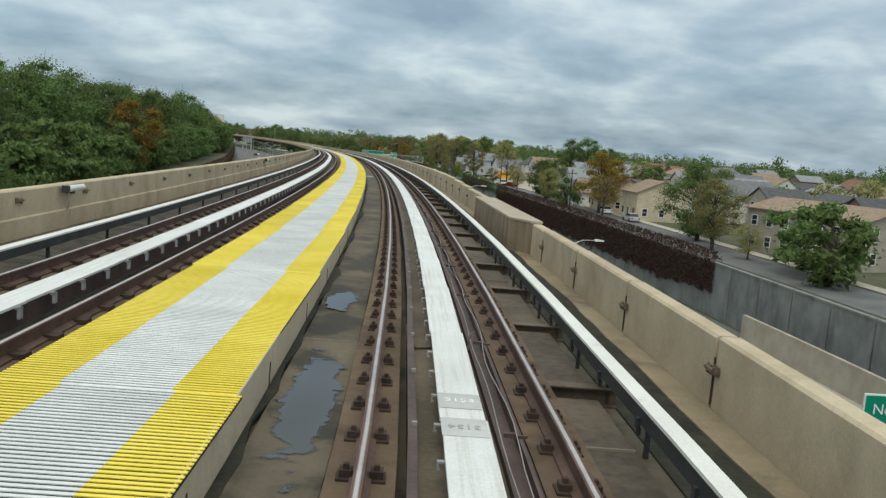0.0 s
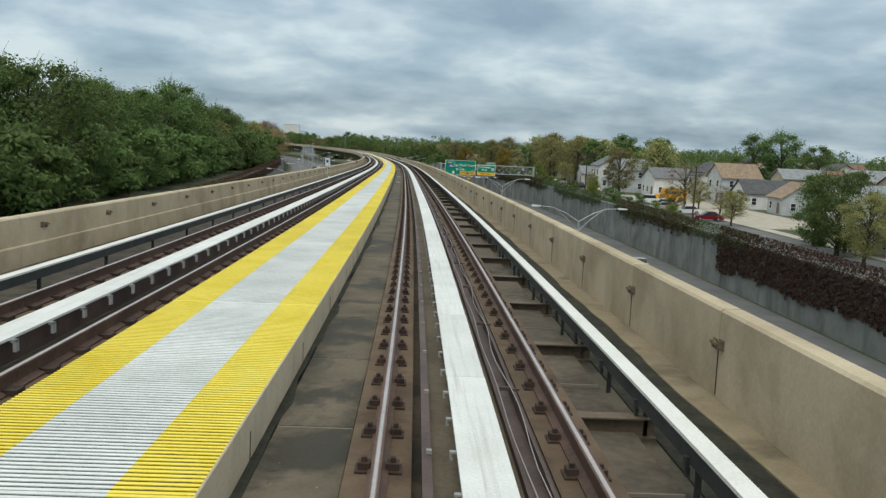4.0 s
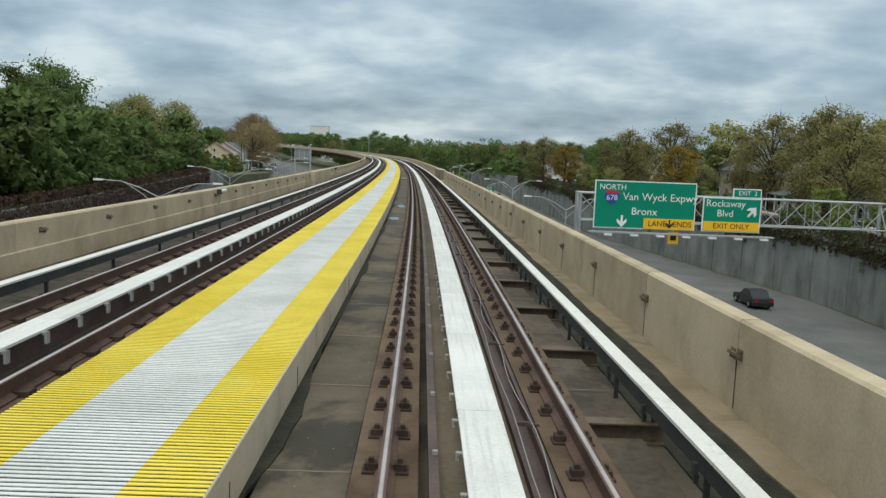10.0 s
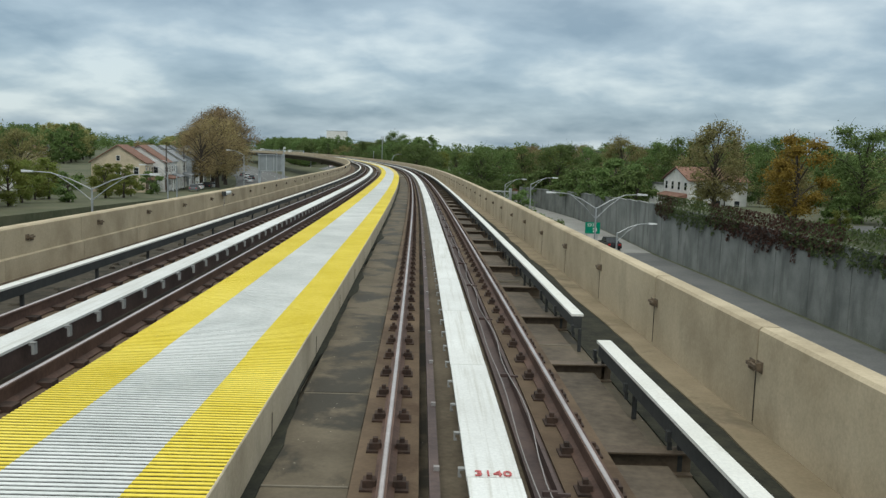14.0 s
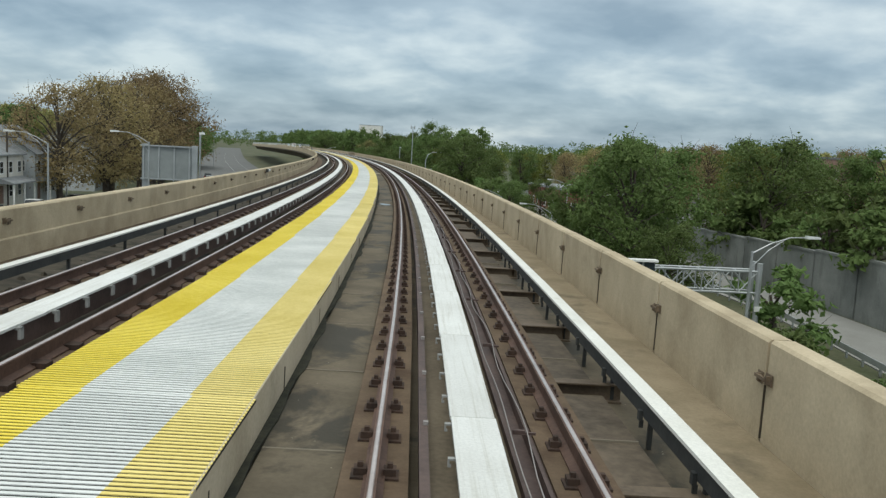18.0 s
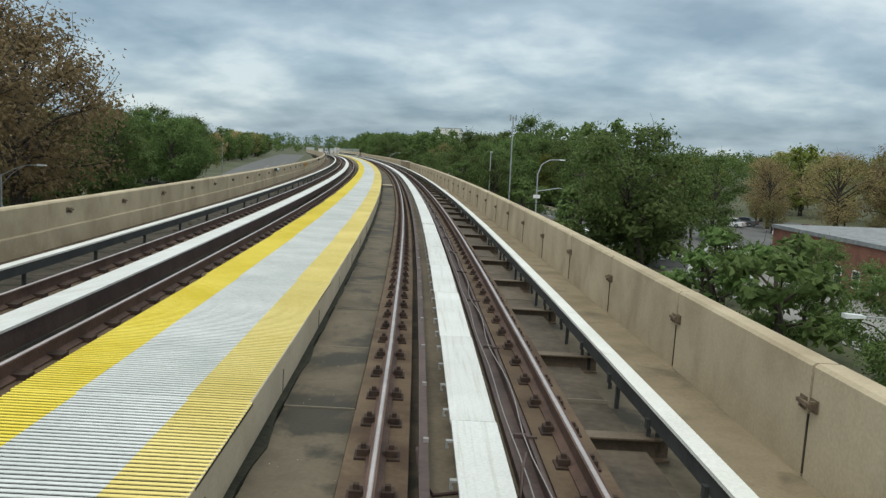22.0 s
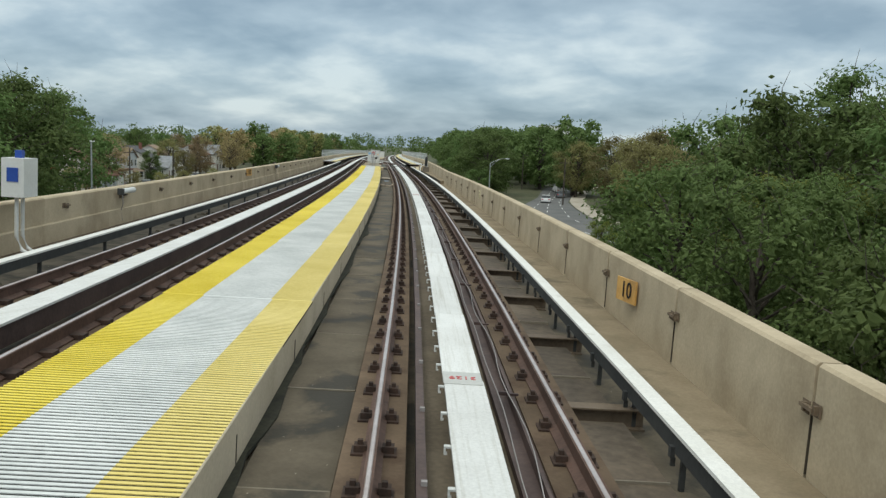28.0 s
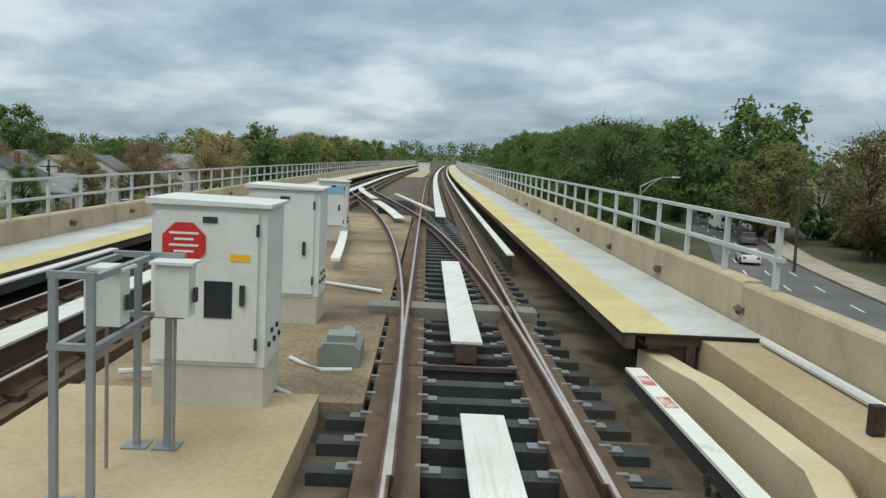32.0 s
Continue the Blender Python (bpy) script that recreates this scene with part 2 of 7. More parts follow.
CONCRETE = weathered("wall_concrete", (0.39, 0.318, 0.215), (0.53, 0.445, 0.315), (0.22, 0.172, 0.11), 0.8, (0.9, 0.9, 0.75), 0.5, (0.50, 0.72), 0.9)
SIDE = weathered("walkway_side_concrete", (0.47, 0.40, 0.29), (0.58, 0.505, 0.38), (0.28, 0.23, 0.16), 1.1, (1.1, 1.1, 0.8), 0.5, (0.54, 0.7), 0.9, own=False)
DECK = weathered("deck_concrete", (0.088, 0.072, 0.050), (0.142, 0.117, 0.083), (0.026, 0.023, 0.016), 1.3, (1.0, 0.75, 1.0), 0.85, (0.50, 0.58), 0.85, 0.2, 22.0, 0.05, 0.12, own=False)
PLINTH = weathered("rusty_plinth", (0.095, 0.066, 0.042), (0.155, 0.108, 0.07), (0.06, 0.035, 0.022), 1.2, (1.3, 1.3, 1.3), 0.7, (0.5, 0.64), 0.87, own=False)
BEAM = mat("brown_beam_steel", (0.085, 0.062, 0.042), (0.16, 0.122, 0.085), 1.5, 0.7, 0.1)
LEDGE = weathered("tan_ledge", (0.205, 0.163, 0.103), (0.30, 0.24, 0.16), (0.11, 0.09, 0.06), 1.2, (1.0, 1.0, 1.0), 0.7, (0.54, 0.66), 0.9, own=False)
STEEL = mat("dark_steel", (0.06, 0.04, 0.037), (0.115, 0.078, 0.068), 1.5, 0.65, 0.2)
RAILSIDE = mat("rusty_rail", (0.075, 0.043, 0.032), (0.145, 0.086, 0.065), 2.0, 0.7, 0.3)
RAILTOP = mat("polished_railhead", (0.50, 0.42, 0.39), (0.66, 0.58, 0.55), 2.0, 0.28, 0.8, bump=0.05)
PLATE = weathered("aluminium_plate", (0.63, 0.625, 0.60), (0.74, 0.74, 0.72), (0.44, 0.42, 0.36), 1.0, (22.0, 0.5, 1.0), 0.65, (0.5, 0.72), 0.5, 0.0, 40.0, metal=0.1)
COVER = weathered("white_cover", (0.66, 0.65, 0.60), (0.76, 0.75, 0.71), (0.42, 0.39, 0.31), 1.2, (2.5, 2.5, 2.5), 0.6, (0.6, 0.72), 0.5, 0.0, 40.0, own=False)
BLACK = mat("black_steel", (0.025, 0.027, 0.028), (0.05, 0.052, 0.05), 2.0, 0.65)
YELLOW = mat("yellow_grating", (0.74, 0.565, 0.035), (0.88, 0.71, 0.10), 0.7, 0.7, rand=0.05, bump=0.1)
PALE = mat("faded_yellow_grating", (0.72, 0.575, 0.17), (0.85, 0.70, 0.26), 0.7, 0.75, rand=0.05, bump=0.1)
GREY = mat("grey_grating", (0.57, 0.59, 0.575), (0.76, 0.77, 0.755), 0.9, 0.7, rand=0.05, bump=0.1)
# near-black that puts the shade between slats and in joint recesses into the colour
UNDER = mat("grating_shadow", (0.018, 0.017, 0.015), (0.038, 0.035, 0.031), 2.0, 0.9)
ASPHALT = mat("asphalt", (0.095, 0.097, 0.096), (0.15, 0.15, 0.146), 0.2, 0.9, fine=6)
GRASS = mat("ground", (0.05, 0.062, 0.026), (0.11, 0.108, 0.062), 0.08, 0.95, fine=2.0)


# ---- builders ----
def mesh_of(name, verts, faces, material):
    me = bpy.data.meshes.new(name)
    me.from_pydata([tuple(v) for v in verts], [], faces)
    for m in (material if isinstance(material, (list, tuple)) else [material]):
        me.materials.append(m)
    me.update()
    return me


def box(x0, x1, y0, y1, z0, z1, out=None):
    """The eight corners and six faces of a box, added to out = (verts, faces)."""
    v, f = out if out else ([], [])
    n = len(v)
    v += [(x0, y0, z0), (x1, y0, z0), (x1, y1, z0), (x0, y1, z0), (x0, y0, z1), (x1, y0, z1), (x1, y1, z1), (x0, y1, z1)]
    f += [tuple(n + i for i in q) for q in ((0, 3, 2, 1), (4, 5, 6, 7), (0, 1, 5, 4), (1, 2, 6, 5), (2, 3, 7, 6), (3, 0, 4, 7))]
    return v, f


def prism(profile, y0, y1, out=None):
    """A closed profile of (x, z), counter-clockwise seen from behind, drawn out along y."""
    v, f = out if out else ([], [])
    n, k = len(v), len(profile)
    v += [(x, y0, z) for x, z in profile] + [(x, y1, z) for x, z in profile]
    f += [(n + i, n + (i + 1) % k, n + k + (i + 1) % k, n + k + i) for i in range(k)]
    f += [tuple(n + i for i in reversed(range(k))), tuple(n + k + i for i in range(k))]
    return v, f


def sweep(profile, s0, s1, step=6.0, out=None, du=0.0):
    """A closed profile of (u, w) drawn along the line."""
    v, f = out if out else ([], [])
    k, base = len(profile), len(v)
    stops = list(np.arange(s0, s1, step)) + [s1]
    for s in stops:
        m = at(s)
        v += [tuple(m @ Vector((u + du, 0, w))) for u, w in profile]
    for j in range(len(stops) - 1):
        a = base + j * k
        f += [(a + i, a + (i + 1) % k, a + k + (i + 1) % k, a + k + i) for i in range(k)]
    f += [tuple(base + i for i in reversed(range(k))), tuple(base + (len(stops) - 1) * k + i for i in range(k))]
    return v, f


def fix(me):
    bm = bmesh.new()
    bm.from_mesh(me)
    bmesh.ops.recalc_face_normals(bm, faces=bm.faces)
    bm.to_mesh(me)
    bm.free()
    return me


def ob_of(name, vf, material, parent=None, label="", m=None):
    ob = new(name, fix(mesh_of(name, vf[0], vf[1], material)))
    if parent:
        ob.parent = parent
    if m is not None:
        ob.matrix_basis = m
    if label:
        ob["label"] = label
    return ob


def put(name, me, m, parent=None, label=""):
    ob = new(name, me)
    if parent:
        ob.parent = parent
    ob.matrix_basis = m
    if label:
        ob["label"] = label
    return ob


S0, S1 = -12.0, 1000.0
WALK_END = 770.0
LIM2 = -4.9
MOD = 3.05


def rect(u0, u1, w0, w1):
    return [(u0, w0), (u1, w0), (u1, w1), (u0, w1)]


# ---- guideway ----
deck = ob_of("guideway_deck", sweep([(-8.25, -0.75), (-6.6, -0.95), (-5.6, -2.3), (0.6, -2.3), (1.6, -0.95), (3.02, -0.75), (3.02, -0.42), (-8.25, -0.42)], S0, S1), DECK)
tagged(deck, "weathered dark grey concrete deck of the elevated guideway", "deck", kind="structure")
for n, du in (("our", 0.0), ("other", LIM2)):
    for i, u in enumerate((-0.7525, 0.7525)):
        u += du
        bed = ob_of("plinth", sweep(rect(u - 0.24, u + 0.24, -0.42, -0.19), S0, S1), PLINTH)
        tagged(bed, "rust-stained concrete plinth under a running rail", "plinth", kind="structure")
        rail = ob_of("rail", sweep([(u - .075, -.185), (u + .075, -.185), (u + .075, -.17), (u + .012, -.14), (u + .012, -.045), (u + .035, -.03), (u + .035, -.004), (u - .035, -.004), (u - .035, -.03), (u - .012, -.045), (u - .012, -.14), (u - .075, -.17)], S0, S1), RAILSIDE)
        tagged(rail, "rusty steel running rail with a polished head", "rail", kind="structure")
        ob_of("railhead", sweep([(u - .018, -.004), (u + .018, -.004), (u + .012, .002), (u - .012, .002)], S0, S1), RAILTOP, rail, "polished running surface")
# walkway between the tracks
WK0, WK1 = -3.64, -1.78
walkway = tagged(new("walkway"), "raised walkway of slatted yellow and grey grating panels", "walkway", kind="structure")


def grating(x0, x1, material, span=1, seed=0):
    """A panel of flat slats, none of them quite true, on a near-black sheet that paints the shade below."""
    v, f = [], []
    r = random.Random(seed)
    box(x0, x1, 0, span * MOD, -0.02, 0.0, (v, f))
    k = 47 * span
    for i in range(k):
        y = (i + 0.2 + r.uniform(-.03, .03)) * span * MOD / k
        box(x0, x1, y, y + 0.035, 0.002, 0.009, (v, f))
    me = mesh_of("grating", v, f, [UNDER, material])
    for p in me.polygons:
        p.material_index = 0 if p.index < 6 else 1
    return me


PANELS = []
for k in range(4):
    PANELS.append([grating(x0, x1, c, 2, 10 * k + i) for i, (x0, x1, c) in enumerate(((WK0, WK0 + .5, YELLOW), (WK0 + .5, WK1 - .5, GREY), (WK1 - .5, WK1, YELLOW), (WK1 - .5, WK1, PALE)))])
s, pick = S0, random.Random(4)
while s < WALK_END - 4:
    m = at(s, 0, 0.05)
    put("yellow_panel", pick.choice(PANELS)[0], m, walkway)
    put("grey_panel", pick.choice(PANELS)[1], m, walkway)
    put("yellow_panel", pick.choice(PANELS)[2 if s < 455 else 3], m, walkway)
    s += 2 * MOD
ob_of("side_wall", sweep(rect(WK0 + .005, WK0 + .085, -.42, -0.002), S0, WALK_END), SIDE, walkway, "concrete side of the walkway")
ob_of("side_wall", sweep([(WK1 - .06, -.42), (WK1 + .015, -.42), (WK1 + .015, .05), (WK1 + .008, .058), (WK1 + .001, .058), (WK1 + .001, .02), (WK1 - .06, .02)], S0, WALK_END), SIDE, walkway, "concrete side of the walkway")

# reaction plates
for nm, du in (("ours", -0.02), ("other", LIM2)):
    lim = tagged(new("reaction_rail"), "white aluminium reaction plates on a dark steel beam between the rails", "rail", kind="structure")
    ob_of("beam", sweep(rect(du - .12, du + .12, -.30, -.03), S0, 775 if nm == "ours" else 800), STEEL, lim)
    v, f = box(-.18, .18, 0.004, MOD - 0.004, -0.03, 0.0)
    me = mesh_of("plate", v, f, PLATE)
    s = S0
    while s < (772 if nm == "ours" else 500):
        put("plate", me, at(s, du, 0.0), lim)
        s += MOD
    if nm == "other":
        ob_of("long_plate", sweep(rect(du - .18, du + .18, -.03, 0.0), s, 800), PLATE, lim)
# power rails
for u in (1.6, LIM2 - 1.5):
    pr = tagged(new("power_rail"), "third rail under a white cover board on black steel", "power rail", kind="structure")
    e2 = 776.4 if u > 0 else 784
    for a, b in ((S0, 379.4), (381.0, e2)) if u > 0 else ((S0, e2),):
        ob_of("beam", sweep(rect(u - .055, u + .06, -.11, .035) if u > 0 else rect(u - .06, u + .06, -.10, .05), a, b), BLACK, pr)
        if u > 0:
            ob_of("spacer", sweep(rect(u - .05, u + .05, .035, .05), a, b), BLACK, pr)
        ob_of("cover_board", sweep(rect(u - .08, u + .08, .05, .08), a, b), COVER, pr)
# parapets; the east one swings out and rises before the junction
def flare(s):
    return float(np.interp(s, [742, 760, 777], [0, .28, .40])), float(np.interp(s, [0, 32, 45, 742, 765, 777], [-.2, -.2, 0, 0, .14, .265]))


# the parapet's joints, about every 3.53 m
JOINT_AT = []
KNOWN = (-9.24, 33.13, 85.17, 164.46, 219.72, 273.22, 301.54, 326.26, 377.88, 452.34, 476.95, 501.27, 525.3, 588.87, 631.62, 691.58, 734.59, 753.0, 802.4)
for a, b in zip(KNOWN[:-1], KNOWN[1:]):
    JOINT_AT += list(np.linspace(a, b, round((b - a) / 3.53), endpoint=False))
JOINT_AT.append(KNOWN[-1])
for nm, u, sg in (("wall_east", 2.75, 1), ("wall_west", -7.95, -1)):
    wall = tagged(new(nm), "tan precast concrete parapet panels with rusty steel clips", "parapet", kind="structure")
    v, f = prism([(0, -.62), (.22, -.62), (.22, .58), (0.03, .58), (0, .55)] if sg > 0 else [(-.22, -.42), (.06, -.42), (.06, .02), (0, .04), (0, .55), (-.03, .58), (-.22, .58)], 0.01, 3.65)
    me = fix(mesh_of("panel", v, f, CONCRETE))
    for s, e2 in zip(JOINT_AT[:-1], JOINT_AT[1:]):
        du, dw = flare(s) if sg > 0 else (0, 0)
        put("panel", me, at(s, u + du, dw) @ Matrix.Diagonal((1, (e2 - s) / 3.66, 1, 1)), wall)


# ---- materials of the town ----
def leafy(name, a, b, c):
    """Foliage: each leaf clump takes its own shade between three colours; each tree is a little lighter or darker."""
    m = bpy.data.materials.new(name)
    m.use_nodes = True
    t = m.node_tree
    bs = t.nodes["Principled BSDF"]
    geo = t.nodes.new("ShaderNodeNewGeometry")
    rp = t.nodes.new("ShaderNodeValToRGB")
    rp.color_ramp.elements[0].color, rp.color_ramp.elements[1].color = (*a, 1), (*c, 1)
    rp.color_ramp.elements.new(0.55).color = (*b, 1)
    nz = node(t, "ShaderNodeTexNoise", Scale=5.0, Detail=3.0, Roughness=0.7)
    t.links.new(geo.outputs["Position"], nz.inputs["Vector"])
    mix = t.nodes.new("ShaderNodeMixRGB")
    mix.inputs[0].default_value = 0.6
    t.links.new(geo.outputs["Random Per Island"], mix.inputs[1])
    t.links.new(nz.outputs[0], mix.inputs[2])
    t.links.new(mix.outputs[0], rp.inputs[0])
    oi = t.nodes.new("ShaderNodeObjectInfo")
    hs = t.nodes.new("ShaderNodeHueSaturation")
    mr = t.nodes.new("ShaderNodeMapRange")
    mr.inputs["To Min"].default_value, mr.inputs["To Max"].default_value = 0.72, 1.25
    mh = t.nodes.new("ShaderNodeMapRange")
    mh.inputs["To Min"].default_value, mh.inputs["To Max"].default_value = 0.485, 0.515
    t.links.new(oi.outputs["Random"], mr.inputs["Value"])
    t.links.new(oi.outputs["Random"], mh.inputs["Value"])
    t.links.new(mr.outputs[0], hs.inputs["Value"])
    t.links.new(mh.outputs[0], hs.inputs["Hue"])
    t.links.new(rp.outputs[0], hs.inputs["Color"])
    t.links.new(hs.outputs[0], bs.inputs["Base Color"])
    bs.inputs["Roughness"].default_value = 0.75
    bs.inputs["Specular IOR Level"].default_value = 0.25
    tr, mx = t.nodes.new("ShaderNodeBsdfTranslucent"), t.nodes.new("ShaderNodeMixShader")
    mx.inputs[0].default_value = 0.4
    t.links.new(hs.outputs[0], tr.inputs[0])
    t.links.new(bs.outputs[0], mx.inputs[1])
    t.links.new(tr.outputs[0], mx.inputs[2])
    t.links.new(mx.outputs[0], t.nodes["Material Output"].inputs[0])
    return m


def plain(name, c, rough=0.6, metal=0.0, v=0.12, fine=15.0):
    return mat(name, tuple(x * (1 - v) for x in c), tuple(min(1, x * (1 + v)) for x in c), 0.8, rough, metal, bump=0.06, fine=fine)


GREEN = leafy("green_leaves", (0.075, 0.114, 0.033), (0.133, 0.193, 0.060), (0.218, 0.284, 0.100))
OLIVE = leafy("turning_leaves", (0.163, 0.163, 0.062), (0.279, 0.260, 0.106), (0.405, 0.357, 0.163))
BROWN = leafy("brown_leaves", (0.190, 0.150, 0.076), (0.295, 0.226, 0.114), (0.420, 0.324, 0.172))
GOLD = leafy("golden_leaves", (0.188, 0.138, 0.027), (0.300, 0.213, 0.037), (0.400, 0.300, 0.062))
LIME = leafy("yellow_green_leaves", (0.120, 0.150, 0.033), (0.195, 0.225, 0.053), (0.285, 0.300, 0.075))
IVY = leafy("wine_red_ivy", (0.048, 0.035, 0.026), (0.099, 0.057, 0.040), (0.165, 0.075, 0.053))
IVYG = leafy("green_ivy", (0.048, 0.066, 0.026), (0.088, 0.110, 0.044), (0.154, 0.165, 0.066))
BARK = mat("bark", (0.045, 0.036, 0.028), (0.095, 0.08, 0.065), 3.0, 0.95, bump=0.4)
GALV = plain("galvanised_steel", (0.42, 0.44, 0.45), 0.45, 0.5)
ROADWALL = weathered("retaining_concrete", (0.165, 0.175, 0.168), (0.26, 0.27, 0.255), (0.075, 0.08, 0.074), 0.35, (0.55, 0.55, 0.16), 0.6, (0.48, 0.68), 0.9, grain=9.0, own=False)
PAVE = mat("pavement_concrete", (0.33, 0.29, 0.23), (0.45, 0.41, 0.34), 0.5, 0.9)
WHITE = plain("white_paint", (0.78, 0.78, 0.76), 0.6)
GREENSIGN = plain("green_sign", (0.0, 0.23, 0.135), 0.4, v=0.05)
YELLOWSIGN = plain("yellow_sign", (0.85, 0.48, 0.02), 0.4, v=0.05)
SIGNBLUE = plain("blue_shield", (0.03, 0.08, 0.35), 0.4)
SIGNRED = plain("red_sign", (0.55, 0.03, 0.03), 0.45)
INK = plain("black_ink", (0.015, 0.015, 0.015), 0.5)
GLASS = plain("dark_window_glass", (0.03, 0.035, 0.04), 0.12)
RUBBER = plain("tyre_rubber", (0.02, 0.02, 0.02), 0.9)
CHROME = plain("bright_metal", (0.6, 0.6, 0.6), 0.25, 0.9)
LAMPRED = plain("tail_lamp_red", (0.35, 0.01, 0.01), 0.3)
LAMPGLASS = plain("lamp_glass", (0.75, 0.76, 0.75), 0.25)
SIDINGS = [plain("siding_%d" % i, c, 0.8) for i, c in enumerate([(0.62, 0.60, 0.55), (0.40, 0.36, 0.30), (0.55, 0.46, 0.33), (0.70, 0.69, 0.66), (0.50, 0.52, 0.53), (0.24, 0.17, 0.13), (0.46, 0.42, 0.36)])]
ROOFS = [mat("shingles_%d" % i, tuple(x * .75 for x in c), tuple(x * 1.25 for x in c), 1.5, 0.95, fine=8) for i, c in enumerate([(0.16, 0.16, 0.165), (0.27, 0.20, 0.14), (0.09, 0.09, 0.095), (0.24, 0.25, 0.26), (0.20, 0.11, 0.08)])]
BRICK = mat("red_brick", (0.17, 0.075, 0.055), (0.26, 0.12, 0.085), 1.0, 0.9, fine=10)

ROAD_Z, STREET_Z = -15.0, -9.8


def zo(s, side):
    """The height of the land beside the highway's trench."""
    a = (460, 600, -15.0) if side > 0 else (400, 640, -15.0)
    k = min(1, max(0, (s - a[0]) / (a[1] - a[0])))
    return STREET_Z + (a[2] - STREET_Z) * (k * k * (3 - 2 * k))


def edge(s, side):
    """How far the trench's walls stand from the line."""
    if side > 0:
        return float(np.interp(s, [0, 340, 395, 470, 520, 600], [38.5, 38, 29.5, 30, 34, 34]))
    return float(np.interp(s, [0, 250, 420, 560], [-33, -33, -38, -34]))


# land: one sheet, sunk where the highway runs
stops = list(np.arange(-30, 1291, 15.0))
cols = [-420, -200, -120, -70, -0.35, 0, 0, 0.3, 70, 130, 220, 420]
v, f = [], []
for s in stops:
    l, r = edge(s, -1), edge(s, 1)
    us = [(-420, 1), (-200, 1), (-110, 1), (l - 1.2, 1), (l - 1.0, 0), (l * .5, 0), (r * .5, 0), (r + 1.0, 0), (r + 1.2, 2), (110, 2), (200, 2), (420, 2)]
    for u, k in us:
        z = ROAD_Z - 0.05 if k == 0 else zo(s, -1 if k == 1 else 1) - 0.05
        v.append(tuple(level(s, u, z).translation))
n = 12
for j in range(len(stops) - 1):
    f += [(j * n + i, j * n + i + 1, (j + 1) * n + i + 1, (j + 1) * n + i) for i in range(n - 1)]
k = len(v)
for x, y, z in ((-3500, -2500, -15.6), (3500, -2500, -15.6), (3500, 4500, -15.6), (-3500, 4500, -15.6)):
    v.append((x, y, z))
f.append((k, k + 1, k + 2, k + 3))
ground = ob_of("ground", (v, f), GRASS)
tagged(ground, "rough grass and bare earth that reach the horizon", "ground", kind="structure")


def strip(name, u0, u1, s0, s1, z, material, label, category, kind="structure", step=10.0, thick=0.12):
    """A flat band beside the line, with its thickness."""
    v, f = [], []
    st = list(np.arange(s0, s1, step)) + [s1]
    for s in st:
        zz = z(s) if callable(z) else z
        a, b = (u0(s) if callable(u0) else u0), (u1(s) if callable(u1) else u1)
        for u, d in ((a, 0), (b, 0), (b, -thick), (a, -thick)):
            v.append(tuple(level(s, u, zz + d).translation))
    for j in range(len(st) - 1):
        f += [(4 * j + i, 4 * j + (i + 1) % 4, 4 * j + 4 + (i + 1) % 4, 4 * j + 4 + i) for i in range(4)]
    f += [(0, 1, 2, 3), (4 * len(st) - 1, 4 * len(st) - 2, 4 * len(st) - 3, 4 * len(st) - 4)]
    return tagged(ob_of(name, (v, f), material), label, category, kind=kind)


strip("road", 5.5, lambda s: edge(s, 1) - 0.6, -30, 470, ROAD_Z + 0.03, ASPHALT, "worn dark grey asphalt highway lanes beside the guideway", "road")
strip("road", lambda s: edge(s, -1) + 0.6, -10.5, -30, 560, ROAD_Z + 0.03, ASPHALT, "worn dark grey asphalt highway lanes beyond the guideway", "road")
def verge(s):
    """Where the ramp's near edge runs."""
    return float(np.interp(s, [470, 483, 526, 560, 640], [21.5, 23.2, 28.0, 27.0, 26.0]))


strip("road", verge, lambda s: edge(s, 1) - 0.4 if s < 555 else float(np.interp(s, [555, 598], [33.6, 38])), 470, 640, ROAD_Z + 0.03, mat("pale_road", (0.22, 0.215, 0.20), (0.30, 0.295, 0.28), 0.2, 0.9), "pale concrete exit ramp beside a guard rail", "road")
def lane(s, k):
    """The service road from its near kerb (0) to its far kerb (1); it bends away at the end."""
    a, b = float(np.interp(s, [640, 676, 687, 706, 740, 815, 868, 912, 1000], [18, 20, 25, 28, 22, 18, 33, 42, 72])), float(np.interp(s, [640, 720, 775, 797, 812, 836, 855, 912, 1000], [33.4, 34.6, 31.6, 30.8, 31.4, 34.2, 37, 51, 84]))
    return a + (b - a) * k


strip("road", lambda s: lane(s, 0), lambda s: lane(s, 1), 640, 1000, ROAD_Z + 0.035, ASPHALT, "grey asphalt service road with dashed white lines", "road", step=5.0)
strip("road", 33, 120, 652, 676, ROAD_Z + 0.03, ASPHALT, "grey asphalt side street at the junction", "road")
strip("road", -34, -14, 560, 1290, ROAD_Z + 0.035, ASPHALT, "grey asphalt road below the guideway", "road")
strip("road", 42.5, 51, -30, 455, STREET_Z + 0.02, ASPHALT, "grey asphalt street along the top of the retaining wall", "road")
strip("car_park", 33, 78, 586, 704, ROAD_Z + 0.01, ASPHALT, "worn grey asphalt car park behind the trees", "car park")
strip("pavement", 31.2, 36.0, -30, 76, ROAD_Z + 0.05, PAVE, "tan concrete shoulder beside a low wall", "pavement")
strip("low_wall", 36.0, 36.4, -30, 76, ROAD_Z + 2.6, PAVE, "low pale concrete wall before the retaining wall", "wall", thick=2.65)
strip("pavement", lambda s: lane(s, 1) + .2, lambda s: lane(s, 1) + 3.4, 678, 1000, ROAD_Z + 0.14, PAVE, "pale concrete pavement along the service road", "pavement")
